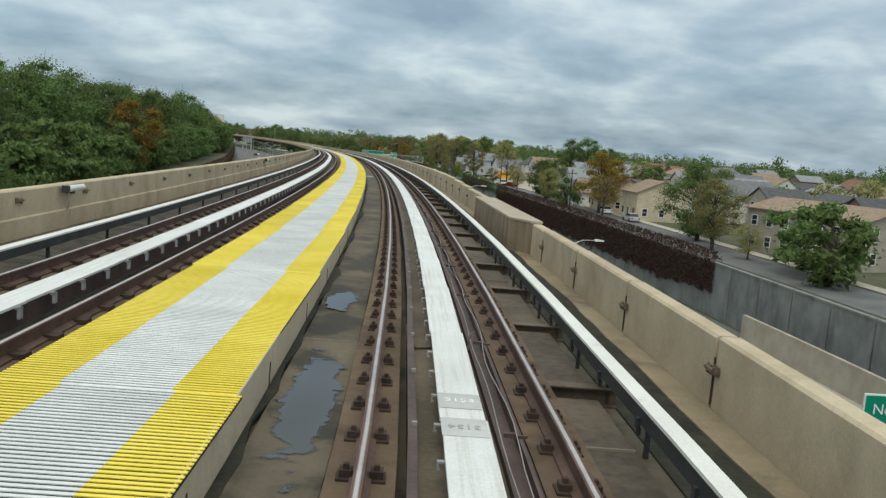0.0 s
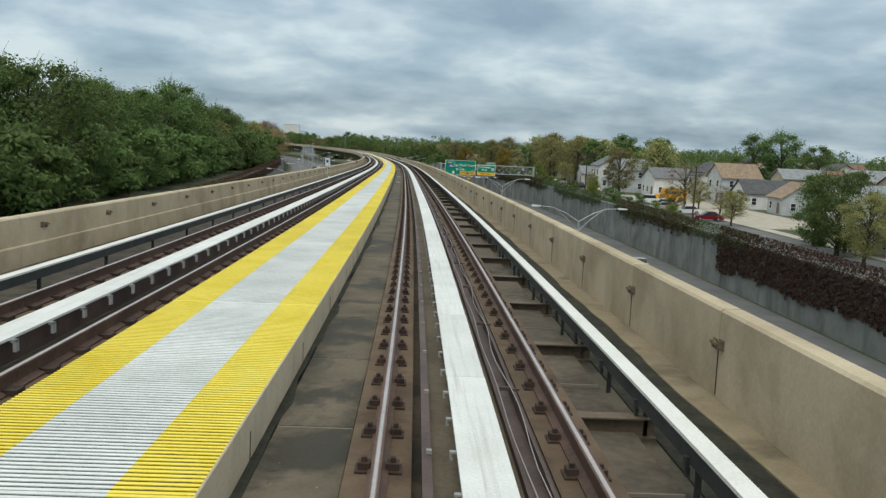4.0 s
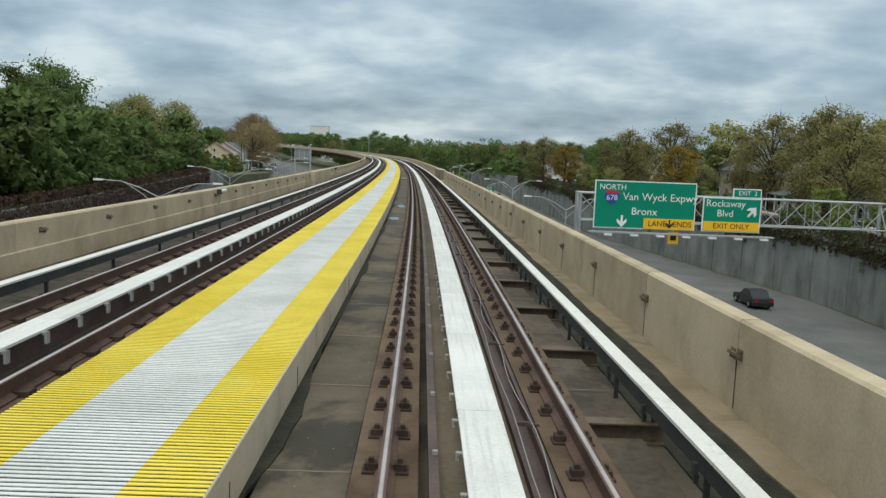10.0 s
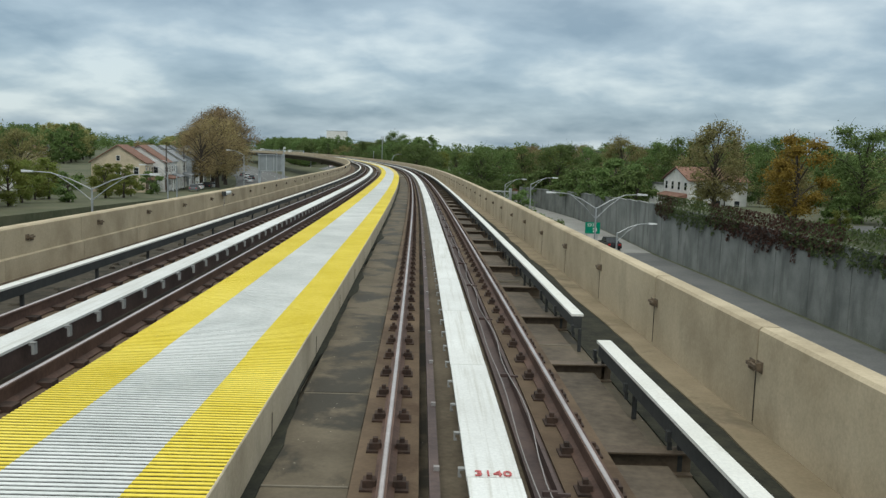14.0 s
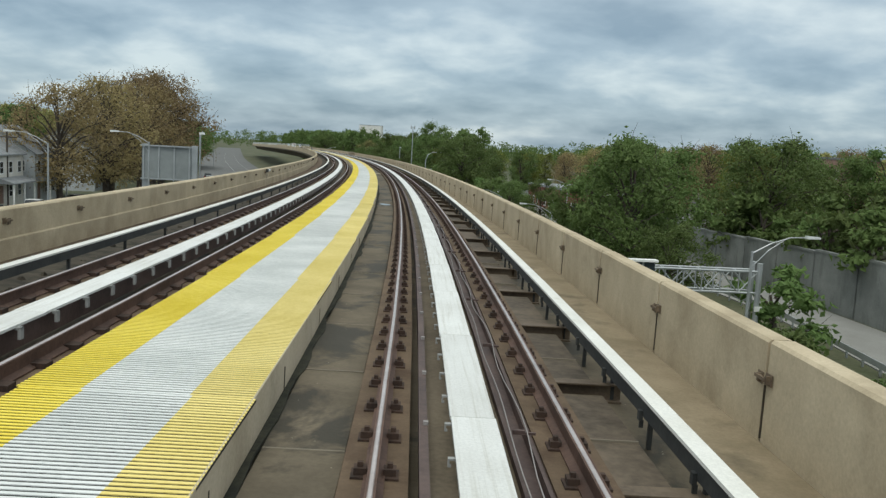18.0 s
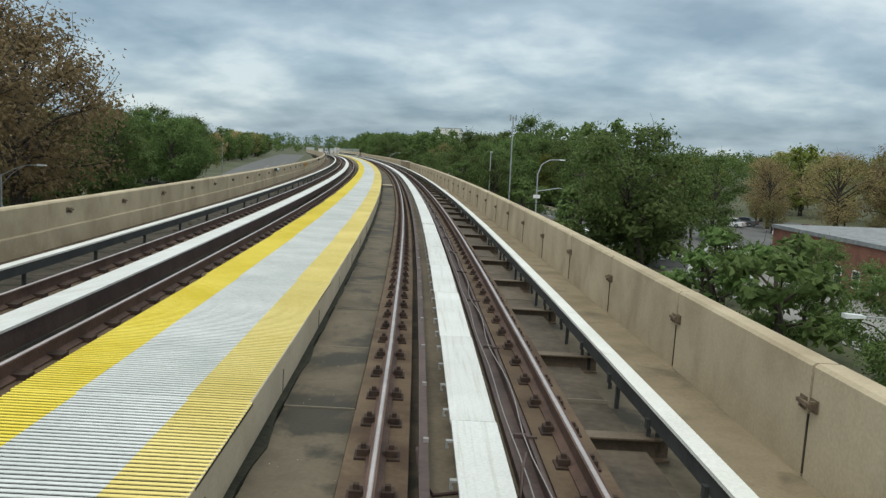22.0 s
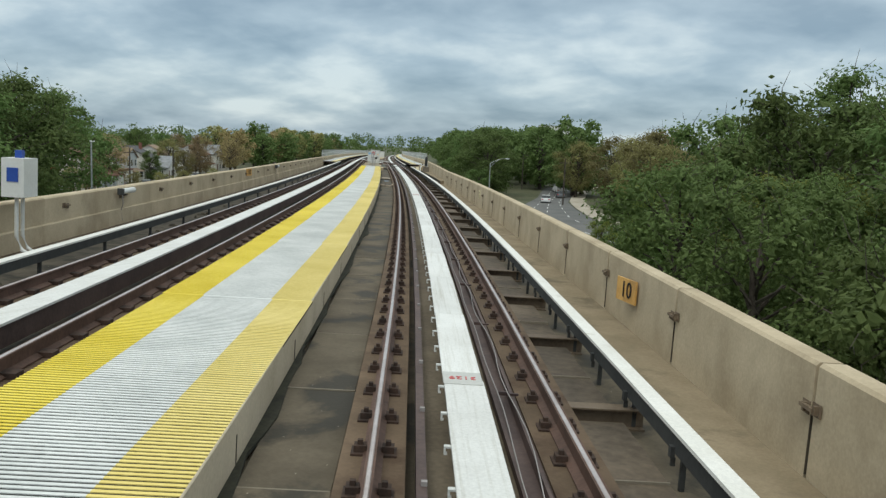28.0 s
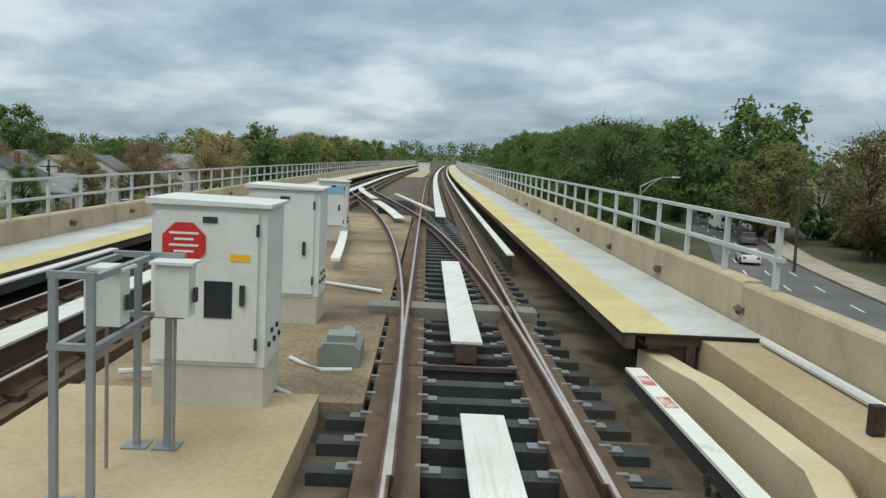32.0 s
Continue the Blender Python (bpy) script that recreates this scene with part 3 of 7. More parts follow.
strip("pavement", lambda s: lane(s, 0) - 2.5, lambda s: lane(s, 0) - .2, 640, 790, ROAD_Z + 0.14, PAVE, "pale concrete pavement beside the service road", "pavement")
strip("pavement", 51.2, 53.4, -30, 455, STREET_Z + 0.14, PAVE, "pale concrete pavement before the houses", "pavement")
for u, s0, s1, dash in ((13.4, -30, 470, 0), (17.4, -30, 470, 3), (21.0, -30, 470, 3), (24.6, -30, 400, 3), (-14, -30, 560, 3), (-24, -30, 560, 3), (.27, 690, 990, 3), (.5, 690, 990, 3), (.76, 690, 990, 3), (-19, 560, 1000, 3), (-24, 560, 1000, 3)):
    v, f = [], []
    s = s0
    while s < s1:
        e2 = s + (3 if dash else 9.9)
        k = len(v)
        for a, b in ((s, u - .07), (s, u + .07), (e2, u + .07), (e2, u - .07)):
            v.append(tuple(level(a, b if abs(u) > 1 else lane(a, u) + b - u, ROAD_Z + 0.045).translation))
        f.append((k, k + 1, k + 2, k + 3))
        s += 9 if dash else 10
    tagged(new("lane_marking", mesh_of("lane_marking", v, f, WHITE)), "white painted lane line on the asphalt", "road marking", kind="structure")
# zebra crossings at the junction
for s0, s1, u0 in ((646, 650, 18), (674.5, 678, 23.5)):
    v, f = [], []
    for i in range(14):
        u = u0 + i * 1.15
        k = len(v)
        for a, b in ((s0, u), (s0, u + .6), (s1, u + .6), (s1, u)):
            v.append(tuple(level(a, b, ROAD_Z + 0.05).translation))
        f.append((k, k + 1, k + 2, k + 3))
    tagged(new("crossing", mesh_of("crossing", v, f, WHITE)), "white zebra crossing painted on the road", "road marking", kind="structure")

# retaining walls, panel by panel, with a coping
PANEL = 6.0
for name, side, s0, s1 in (("retaining_wall_east", 1, -30, 560), ("retaining_wall_west", -1, -30, 440)):
    wall = tagged(new(name), "stained grey concrete retaining wall panels beside the highway", "retaining wall", kind="structure")
    hgt = STREET_Z - ROAD_Z + 0.75
    v, f = prism([(0, 0), (.35, 0), (.35, hgt), (.42, hgt), (.42, hgt + .18), (-.07, hgt + .18), (-.07, hgt), (0, hgt)], 0.004, PANEL - 0.004)
    me = fix(mesh_of("panel", v, f, ROADWALL))
    s = s0
    while s < s1:
        a, b = level(s, edge(s, side) - (0 if side > 0 else .35), ROAD_Z - 0.1), level(s + PANEL, edge(s + PANEL, side) - (0 if side > 0 else .35), ROAD_Z - 0.1)
        d = b.translation - a.translation
        m = Matrix.Rotation(math.atan2(-d.x, d.y), 4, "Z")
        m.translation = a.translation
        if s > 470:
            m.translation.z -= (s - 470) * 0.026
        put("panel", me, m, wall)
        s += PANEL


# ---- plants ----
def leaves(out, centre, radius, count, size, rng, squash=0.58, shell=0.42, droop=0.0):
    """Small bent leaf clumps round a centre, more of them near the outside and the top."""
    v, f = out
    for _ in range(count):
        d = Vector((rng.gauss(0, 1), rng.gauss(0, 1), rng.gauss(0.15, 1))).normalized()
        r = radius * (shell + (1 - shell) * rng.random()) * (1 + 0.18 * rng.gauss(0, 1))
        p = Vector(centre) + Vector((d.x * r, d.y * r, d.z * r * squash - droop * rng.random()))
        n = (d + Vector((rng.gauss(0, .6), rng.gauss(0, .6), rng.gauss(0.65, .5)))).normalized()
        a = n.orthogonal().normalized()
        a = Matrix.Rotation(rng.random() * 6.28, 3, n) @ a
        b = n.cross(a)
        sz = size * (0.6 + 0.8 * rng.random())
        k = len(v)
        lift = n * sz * 0.22
        v += [tuple(p - a * sz * .55), tuple(p - b * sz * .36 - lift), tuple(p + a * sz * .6), tuple(p + b * sz * .36 - lift)]
        f.append((k, k + 1, k + 2, k + 3))


def tube(out, pts, radii, sides=6):
    v, f = out
    base = len(v)
    for i, p in enumerate(pts):
        p = Vector(p)
        d = (Vector(pts[min(i + 1, len(pts) - 1)]) - Vector(pts[max(i - 1, 0)])).normalized()
        a = d.orthogonal().normalized()
        b = d.cross(a)
        for k in range(sides):
            t = 6.2832 * k / sides
            v.append(tuple(p + (a * math.cos(t) + b * math.sin(t)) * radii[i]))
    for i in range(len(pts) - 1):
        for k in range(sides):
            f.append((base + i * sides + k, base + i * sides + (k + 1) % sides, base + (i + 1) * sides + (k + 1) % sides, base + (i + 1) * sides + k))
    f.append(tuple(base + (len(pts) - 1) * sides + k for k in range(sides)))


def grow(seed, h, spread, leaf_mat, count, size=0.42, bare=0.22, clumps=20, fork=3, dense=0.46):
    """A tree: tapered trunk, limbs to each clump, and a crown of leaf clumps with gaps. Returns the two meshes."""
    rng = random.Random(seed)
    wood, crown = ([], []), ([], [])
    top = Vector((rng.gauss(0, .4), rng.gauss(0, .4), h * 0.62))
    r0 = 0.02 * h + 0.08
    tube(wood, [(0, 0, -0.3), (0, 0, h * .1), (top.x * .4, top.y * .4, h * .3), tuple(top)], [r0 * 1.3, r0, r0 * .8, r0 * .3], 8)
    for i in range(clumps):
        z = bare + (1 - bare) * (i + 0.5) / clumps
        env = math.sin(min(1, max(0.05, (z - bare * .6) / (1 - bare * .6))) * math.pi * 0.93) ** 0.6
        ang = i * 2.4 + rng.gauss(0, .4)
        rad = spread * env * (0.35 + 0.6 * rng.random())
        c = Vector((math.cos(ang) * rad, math.sin(ang) * rad, z * h * 0.93))
        cr = spread * (0.30 + 0.16 * rng.random()) * (0.75 + 0.35 * env)
        st = Vector((top.x * .5, top.y * .5, h * min(.6, max(bare * .7, z * .62))))
        mid = st.lerp(c, 0.5) + Vector((0, 0, 0.04 * h))
        tube(wood, [tuple(st), tuple(mid), tuple(c)], [r0 * .38, r0 * .22, r0 * .06], 5)
        for _ in range(fork):
            e3 = c + Vector((rng.gauss(0, 1), rng.gauss(0, 1), rng.gauss(.5, .8))).normalized() * cr * 1.05
            tube(wood, [tuple(mid.lerp(c, .6)), tuple(c.lerp(e3, .5)), tuple(e3)], [r0 * .11, r0 * .07, r0 * .03], 3)
        leaves(crown, c, cr, count // clumps, size, rng)
        if dense:
            leaves(crown, c, cr * .7, int(count / clumps * dense * .5), size * 1.7, rng, .55, .15)
    return mesh_of("trunk", wood[0], wood[1], BARK), mesh_of("crown", crown[0], crown[1], leaf_mat)


KINDS = {}


LOW, FAR = {}, []


def kind_of_tree(key, label, *args, **kw):
    t, c = grow(*args, **kw)
    KINDS[key] = (t, c, label)
    kw.update(size=.62, fork=0)
    LOW[key] = grow(*args[:4], max(200, args[4] // 5), **kw)


kind_of_tree("oak1", "tall leafy tree with dense dark green foliage", 11, 15, 5.8, GREEN, 7200, size=.27, bare=.1, clumps=26)
kind_of_tree("oak2", "tall leafy tree with dense dark green foliage", 12, 15, 5.3, GREEN, 7000, size=.27, bare=.12, clumps=28)
kind_of_tree("oak3", "broad leafy tree with dark green foliage", 13, 13, 6.4, GREEN, 7600, size=.27, bare=.1, clumps=30)
kind_of_tree("olive1", "tall street tree with olive-brown autumn leaves", 21, 15, 6.0, OLIVE, 6600, size=.26, bare=.2, clumps=28, dense=.36)
kind_of_tree("olive2", "tall street tree with thinning olive-brown leaves", 22, 14, 6.2, OLIVE, 6200, size=.25, bare=.24, clumps=26, fork=5, dense=.25)
kind_of_tree("brown1", "large tree with fading brown autumn leaves", 31, 14, 6.2, BROWN, 6400, size=.22, bare=.2, clumps=30, fork=5, dense=.3)
kind_of_tree("gold1", "small tree in golden autumn leaf", 41, 9, 3.4, GOLD, 4200, size=.2, bare=.2, clumps=16, dense=.5)
kind_of_tree("lime1", "small tree with yellow-green leaves", 42, 8, 3.6, LIME, 2400, size=.28, bare=.12, clumps=14)
kind_of_tree("lime2", "broad tree with yellow-green autumn leaves", 43, 14, 5.8, LIME, 6400, size=.27, bare=.15, clumps=26)
kind_of_tree("bush1", "rounded dark green shrub", 51, 3.2, 2.0, GREEN, 900, size=.24, bare=.05, clumps=9)
kind_of_tree("bare1", "thin tree with bare branches and few leaves", 61, 10, 4.0, BROWN, 900, size=.22, bare=.3, clumps=20, fork=8, dense=0)
kind_of_tree("fir1", "narrow dark evergreen tree", 71, 11, 2.0, GREEN, 2600, size=.28, bare=.06, clumps=26)
TREES = {}


def tree(key, s, u, z, scale=1.0, turn=0.0, m=None):
    t, c, label = KINDS[key]
    m = m if m is not None else level(s, u, z, turn)
    m = m @ Matrix.Scale(scale, 4)
    if key in TREES:
        return copy_thing(TREES[key], m)
    ob = tagged(new("shrub" if key.startswith("bush") else "tree"), label, "shrub" if key.startswith("bush") else "tree", "trees beside the line")
    put("trunk", t, Matrix(), ob)
    put("crown", c, Matrix(), ob)
    ob.matrix_basis = m
    TREES[key] = ob
    return ob


rng = random.Random(5)


def row(keys, s0, s1, gap, u, du, z, scale, ds=0.12, far=False):
    """A row of trees along the line."""
    s = s0
    while s < s1:
        uu = u(s) if callable(u) else u
        zz = z(s) if callable(z) else z
        put_at = (s + rng.uniform(-1, 1) * gap * .3, uu + rng.uniform(-du, du), zz - 0.1)
        key, size, turn = rng.choice(keys), scale * (1 + rng.uniform(-ds, ds)), rng.uniform(0, 360)
        if far:
            FAR.append((key, level(*put_at, turn) @ Matrix.Scale(size, 4)))
        else:
            tree(key, *put_at, size, turn)
        s += gap * rng.uniform(0.8, 1.2)


OAKS = ["oak1", "oak2", "oak3"]
zl, zr = (lambda s: zo(s, -1)), (lambda s: zo(s, 1))
# the wood west of the highway
row(OAKS, 20, 150, 9.5, -56, 4, zl, 1.1)
row(OAKS, 150, 308, 9, -54, 4, zl, 1.2)
row(OAKS, 308, 338, 8, -53, 4, zl, 1.2)
row(OAKS, 40, 330, 11, -66, 4, zl, 1.08, far=True)
row(["oak1", "oak2", "oak3", "olive1"], 338, 398, 8, -50, 3, zl, 1.04)
row(["oak1", "oak2", "olive1"], 400, 428, 9, -51, 4, zl, 0.98)
row(["bush1"], 335, 440, 4.0, -45, 2.5, zl, 1.7, .25)
row(["oak1", "olive1", "lime1"], 430, 545, 9, -58, 5, zl, 0.72, .2)
tree("gold1", 178, -44, STREET_Z, 1.75, 20)
row(["bush1"], 40, 335, 4.2, -47, 2.5, zl, 1.5, .25)
row(["oak3", "lime1"], 60, 330, 14, -45, 2.0, zl, 0.45, .25)
row(["olive1", "oak2", "lime1"], 400, 500, 12, -62, 6, zl, 0.85, .2)
tree("olive1", 458, -50, zl(458), 1.15, 30)
tree("oak1", 452, -58, zl(452), 0.85, 130)
row(["bush1", "lime1"], 430, 540, 6, -47, 4, zl, 0.8, .3)
# brown planes and green park west, further on
for s, u, k, sc in ((585, -41, "brown1", .9), (597, -38, "brown1", .86), (610, -40, "brown1", .88), (622, -37, "brown1", .9), (636, -40, "brown1", 1.05), (650, -38, "brown1", 1.12), (661, -41, "brown1", 1.05)):
    tree(k, s, u, zl(s), sc * (1.31 if s < 625 else 1.3), s * 7)
row(OAKS, 676, 707, 8, -40, 3, zl, 0.84)
row(OAKS, 676, 702, 9, -49, 4, zl, 0.88, far=True)
row(["oak1", "oak3", "olive1", "oak2"], 815, 985, 7, -112, 9, -15, 1.2, .2, far=True)
row(["olive2", "brown1", "oak2", "olive1"], 828, 960, 11, -51, 4, -15, 0.55, .3)
row(["olive2", "oak2", "brown1"], 835, 960, 13, -68, 3, -15, 0.7, .2)
row(["oak1", "oak3"], 830, 985, 9, -135, 9, -15, 1.25, .2, far=True)
tree("olive2", 822, -50, -15, 0.75, 20)
tree("fir1", 868, -66, -15, 0.8, 0)
row(["oak1", "oak3"], 748, 788, 8, -38, 3, zl, 0.97)
row(["oak2", "oak1"], 740, 792, 9, -47, 3, zl, 1.03)
row(["oak1", "oak3", "brown1", "olive1"], 960, 1280, 9, -52, 10, -15, 1.05, far=True)
row(["bare1", "olive2"], 835, 880, 11, -43, 4, -15, 0.5, .2)
# street trees east of the highway
row(["olive1", "olive2", "olive1"], 364, 420, 8, 56, 5, zr, 1.0, .1)
tree("olive2", 430, 45, STREET_Z, .98, 40)
for s, u, k, sc in ((404, 44, "olive1", .95), (412, 36.5, "olive2", .8), (420, 41, "olive1", .88), (431, 37, "olive2", .82), (398, 47, "olive2", 1.0), (465, 35, "olive1", .78)):
    tree(k, s, u, zr(s), sc, s * 5)
tree("olive2", 346, 51, STREET_Z, .95, 40)
tree("olive1", 357, 49, STREET_Z, .95, 140)
tree("olive1", 291, 50, STREET_Z, .8, 80)
tree("olive2", 245, 46, STREET_Z, .75, 10)
row(["olive1", "olive2", "oak2"], 310, 430, 12, 66, 6, zr, 0.95, far=True)
row(["olive1", "olive2", "oak3"], 420, 500, 13, 50, 6, zr, 0.66, .15)
row(["olive2", "lime1", "olive1"], 395, 480, 15, 38, 2, zr, 0.45, .2)
for s, u, k, sc in ((118, 50, "oak3", .75), (107, 47, "olive1", .7), (99, 48, "olive2", .66), (196, 48, "oak3", .62), (187, 46, "olive1", .55), (205, 50, "oak1", .55), (160, 49, "gold1", .8), (165, 52, "gold1", .7), (152, 47, "bare1", .75), (172, 46, "bush1", 1.0), (176, 47, "fir1", .4), (180, 47, "fir1", .42), (264, 55, "bare1", 1.25), (262, 57, "olive2", .85), (240, 52, "bare1", .8), (248, 58, "olive2", .7), (228, 49, "olive2", .8), (304, 47, "olive2", .72), (296, 45, "lime1", .6), (291, 44, "lime1", .6), (340, 43, "lime1", .7), (352, 44, "lime1", .9), (388, 40, "gold1", .62), (420, 36, "lime1", .7), (448, 36, "gold1", .6), (86, 50, "bush1", 1.4), (92, 51, "bush1", 1.2), (80, 47, "bush1", 1.3), (430, 40, "fir1", 1.0), (438, 42, "oak2", .75), (330, 100, "oak1", 1.0), (322, 104, "oak1", 1.05), (312, 108, "oak2", .95)):
    tree(k, s, u, zr(s), sc, s * 11)
row(["bush1", "lime1"], 230, 460, 9, 40.5, 1.0, zr, 0.55)
row(OAKS + ["olive1", "olive2"], -20, 300, 16, 95, 12, zr, 0.62, .25, far=True)
# the embankment and the trees beyond the ramp
tree("oak2", 587.5, 24.4, -15, .5, 30)
tree("oak3", 593, 21, -15, .42, 80)
tree("fir1", 590, 18.5, -15, .55, 0)
tree("oak1", 598, 22.5, -15, .4, 200)
tree("lime1", 578, 23, -15, .3, 0)
row(["oak3", "oak2"], 553, 572, 5, 21.5, 1.5, -15, .36, .15)
tree("oak2", 596, 44, -15, .92, 60)
tree("olive1", 604, 52, -15, .92, 10)
tree("oak2", 534, 18.5, -15, 0.84, 70)
tree("oak3", 541, 22, -15, 0.84, 200)
tree("oak3", 529, 20, -15, 0.42, 20)
tree("bush1", 517, 22.4, -15, .85, 20)
row(["bush1"], 492, 565, 4.2, lambda s: edge(s, 1) + 2.6, .8, lambda s: zr(s), .95, .3)
row(["bush1"], 470, 512, 5, 17.5, 1.5, -15, .5, .3)
tree("oak1", 546, 18, -15, 0.55, 300)
tree("oak3", 550, 25.5, -15, 0.42, 40)
tree("oak1", 566, 27, -15, 0.5, 140)
tree("oak2", 590, 37, -15, 0.9, 15)
tree("olive1", 538, 49, -13, 0.98, 70)
tree("olive2", 545, 56, -13, 1.02, 170)
tree("oak3", 553, 40, -14, .84, 10)
tree("lime2", 562, 43, -14, .88, 50)
tree("oak2", 570, 46, -14, .9, 90)
row(["olive1", "oak2", "oak3"], 500, 600, 10, 60, 5, zr, 0.85, .15)
row(["olive2", "olive1", "brown1"], 640, 705, 7, 66, 6, -15, 0.72, .12)
row(["olive2", "olive1", "brown1"], 600, 700, 8, 82, 6, -15, 0.85, .12)
tree("fir1", 620, 22, -15, .56, 40)
tree("oak2", 621, 24, -15, .4, 100)
tree("fir1", 610, 24.5, -15, .6, 10)
tree("oak1", 612, 26.5, -15, .36, 190)
tree("bush1", 606, 21, -15, 1.1, 10)
tree("bush1", 615, 21, -15, 1.0, 80)
tree("oak3", 643, 23.5, -15, .9, 10)
tree("oak3", 649, 28.5, -15, 0.76, 130)
for s, u in ((640, 24), (645, 21), (650, 20.5), (647, 28)):
    tree("bush1", s, u, -15, 1.2, s * 13)
tree("oak1", 668, 44, -15, 0.7, 80)
row(["oak3", "lime2", "oak2"], 700, 772, 8, 41, 2, -15, .88)
row(["bush1"], 704, 760, 5, 39.5, 1.0, -15, 1.1, .3)
for s, u in ((716, 50), (724, 56), (731, 48), (738, 60), (712, 60), (722, 67), (732, 76), (745, 73)):
    tree("lime2", s, u, -15, .92, s * 9)
row(["olive1", "olive2", "oak2", "lime2"], 500, 760, 10, 98, 12, -15, 0.95, .15, far=True)
row(["olive1", "oak1", "oak2"], 560, 720, 10, 125, 12, -15, 1.0, .15, far=True)
row(OAKS, 722, 800, 9, 50, 5, -15, 1.14, .1, far=True)
tree("oak1", 769, 46.5, -15, 1.2, 40)
tree("oak2", 776, 43, -15, 1.1, 10)
row(["oak3", "oak1", "oak2"], 727, 757, 6, 27, 1.5, -15, .93, .1)
row(["lime2"], 729, 757, 8, 22.0, 1, -15, 0.74, .12)
row(["oak1", "oak3", "oak2"], 697, 730, 7, 20.5, 2.5, -15, .74, .1)
row(["oak3", "oak2"], 700, 730, 9, 15, 1.2, -15, .6, .15)
row(["bush1"], 694, 730, 4, 23.5, 1.2, -15, 1.2, .3)
row(["bush1"], 728, 757, 5, 24, 1.5, -15, 1.1, .3)
for s, u, k, sc in ((746, 19.5, "oak3", .4), (749, 24, "olive2", .5), (754, 21, "oak3", .42), (760, 24.5, "olive1", .5), (757, 28.5, "olive1", .56), (766, 28, "olive1", .5), (768, 23, "oak3", .34), (763, 19.5, "lime2", .34), (773, 29.5, "olive2", .5), (780, 33.5, "olive1", .5), (788, 36, "olive2", .55)):
    tree(k, s, u, -15, sc, s * 3)
row(["olive1", "olive2"], 783, 832, 7, 43, 2, -15, .84, .1)
for s, u, k in ((764, 33, .66), (772, 33.5, .6), (784, 38, .62)):
    tree("brown1", s, u, -15, k, s * 7)
row(["olive1", "olive2", "olive2"], 800, 885, 9, 46, 4, -15, 1.02, .12)
row(["bush1"], 800, 885, 6, 52, 2, -15, 1.2, .3)
row(["olive2", "olive1"], 800, 900, 11, 60, 6, -15, 1.15)
row(OAKS, 862, 930, 7, 23, 2.5, -15, .85, .1)
row(["bush1", "oak3"], 860, 920, 5, 18.5, 2, -15, 0.5, .5)
row(OAKS, 920, 1280, 9, 31, 5, -15, 1.12, .15, far=True)
row(OAKS, 880, 1280, 9, 45, 6, -15, 1.2, far=True)

def woods():
    """The further trees, too many to tell apart, joined by their kind of leaf."""
    sets = {}
    for key, m in FAR:
        for me, stuff in zip(LOW[key], ("wood", "leaf")):
            name = me.materials[0].name
            co = np.empty(len(me.vertices) * 3)
            me.vertices.foreach_get("co", co)
            a = np.array(m)
            V, F = sets.setdefault(name, ([], []))
            k = sum(len(x) for x in V)
            V.append(co.reshape(-1, 3) @ a[:3, :3].T + a[:3, 3])
            F.extend(tuple(i + k for i in p.vertices) for p in me.polygons)
    for name, (V, F) in sets.items():
        ob = new("woods", mesh_of("woods", np.concatenate(V).tolist(), F, bpy.data.materials[name]))
        tagged(ob, "dense far trees with " + name.replace("_", " ") if "bark" not in name else "bare trunks and limbs of the far trees", "woods", kind="stuff")


woods()



# ivy and hedge over the retaining walls
def ivy(name, side, s0, s1, material, seed, hang, density, label, full=False):
    """Leaves that hang down the wall's face in ragged curtains and lie over its coping."""
    r = random.Random(seed)
    v, f = [], []
    s = s0
    while s < s1:
        k = noise.noise((s * 0.06, seed, 0)) * .5 + .5
        k2 = noise.noise((s * 0.5, seed, 4)) * .5 + .5
        k3 = noise.noise((s * 1.9, seed, 8)) * .5 + .5
        depth = hang * min(1.0, 0.30 + 0.5 * k + 0.28 * k2 + 0.22 * k3) if full else max(0.0, hang * (k * 1.6 - 0.3)) * (0.08 + .3 * k2 + 1.5 * k3 ** 3)
        if k > 0.36 or full:
            n = int(density * ((1.6 if full else 1.0) + depth))
            for _ in range(n):
                d = r.uniform(-1.35, depth)
                ss = s + r.uniform(-.25, .25)
                off = r.uniform(.06, .28) if d > -.2 else r.uniform(-1.1, .4) * (1.35 + d)
                p = level(ss, edge(ss, side) - off * side, STREET_Z + .75 - d)
                a, b = r.uniform(-.6, .6), r.uniform(-.2, 1.1)
                q = p @ Matrix.Rotation(a, 4, "Z") @ Matrix.Rotation(b * side, 4, "Y") @ Matrix.Rotation(r.uniform(0, 6.28), 4, "X")
                z_ = r.uniform(.09, .19)
                i = len(v)
                v += [tuple(q @ Vector(c)) for c in ((0, -z_, 0), (-.04 * side, 0, -z_ * .7), (0, z_, 0), (-.04 * side, 0, z_ * .7))]
                f.append((i, i + 1, i + 2, i + 3))
        s += 0.45
    ob = new(name, mesh_of(name, v, f, material))
    return tagged(ob, label, "ivy", kind="stuff")


ivy("ivy", 1, 88, 205, IVY, 3, 4.9, 26, "dark wine-red ivy covering the retaining wall", True)
ivy("ivy", 1, 203, 252, IVY, 7, 3.6, 28, "wine-red ivy hanging over the retaining wall")
ivy("ivy", 1, 318, 470, IVY, 7, 4.4, 28, "wine-red ivy hanging over the retaining wall")
ivy("ivy", 1, 190, 470, IVYG, 9, 4.0, 22, "dark green ivy hanging over the retaining wall")
ivy("ivy", -1, 40, 430, IVY, 13, 2.6, 13, "brown-red hedge on the far retaining wall", True)


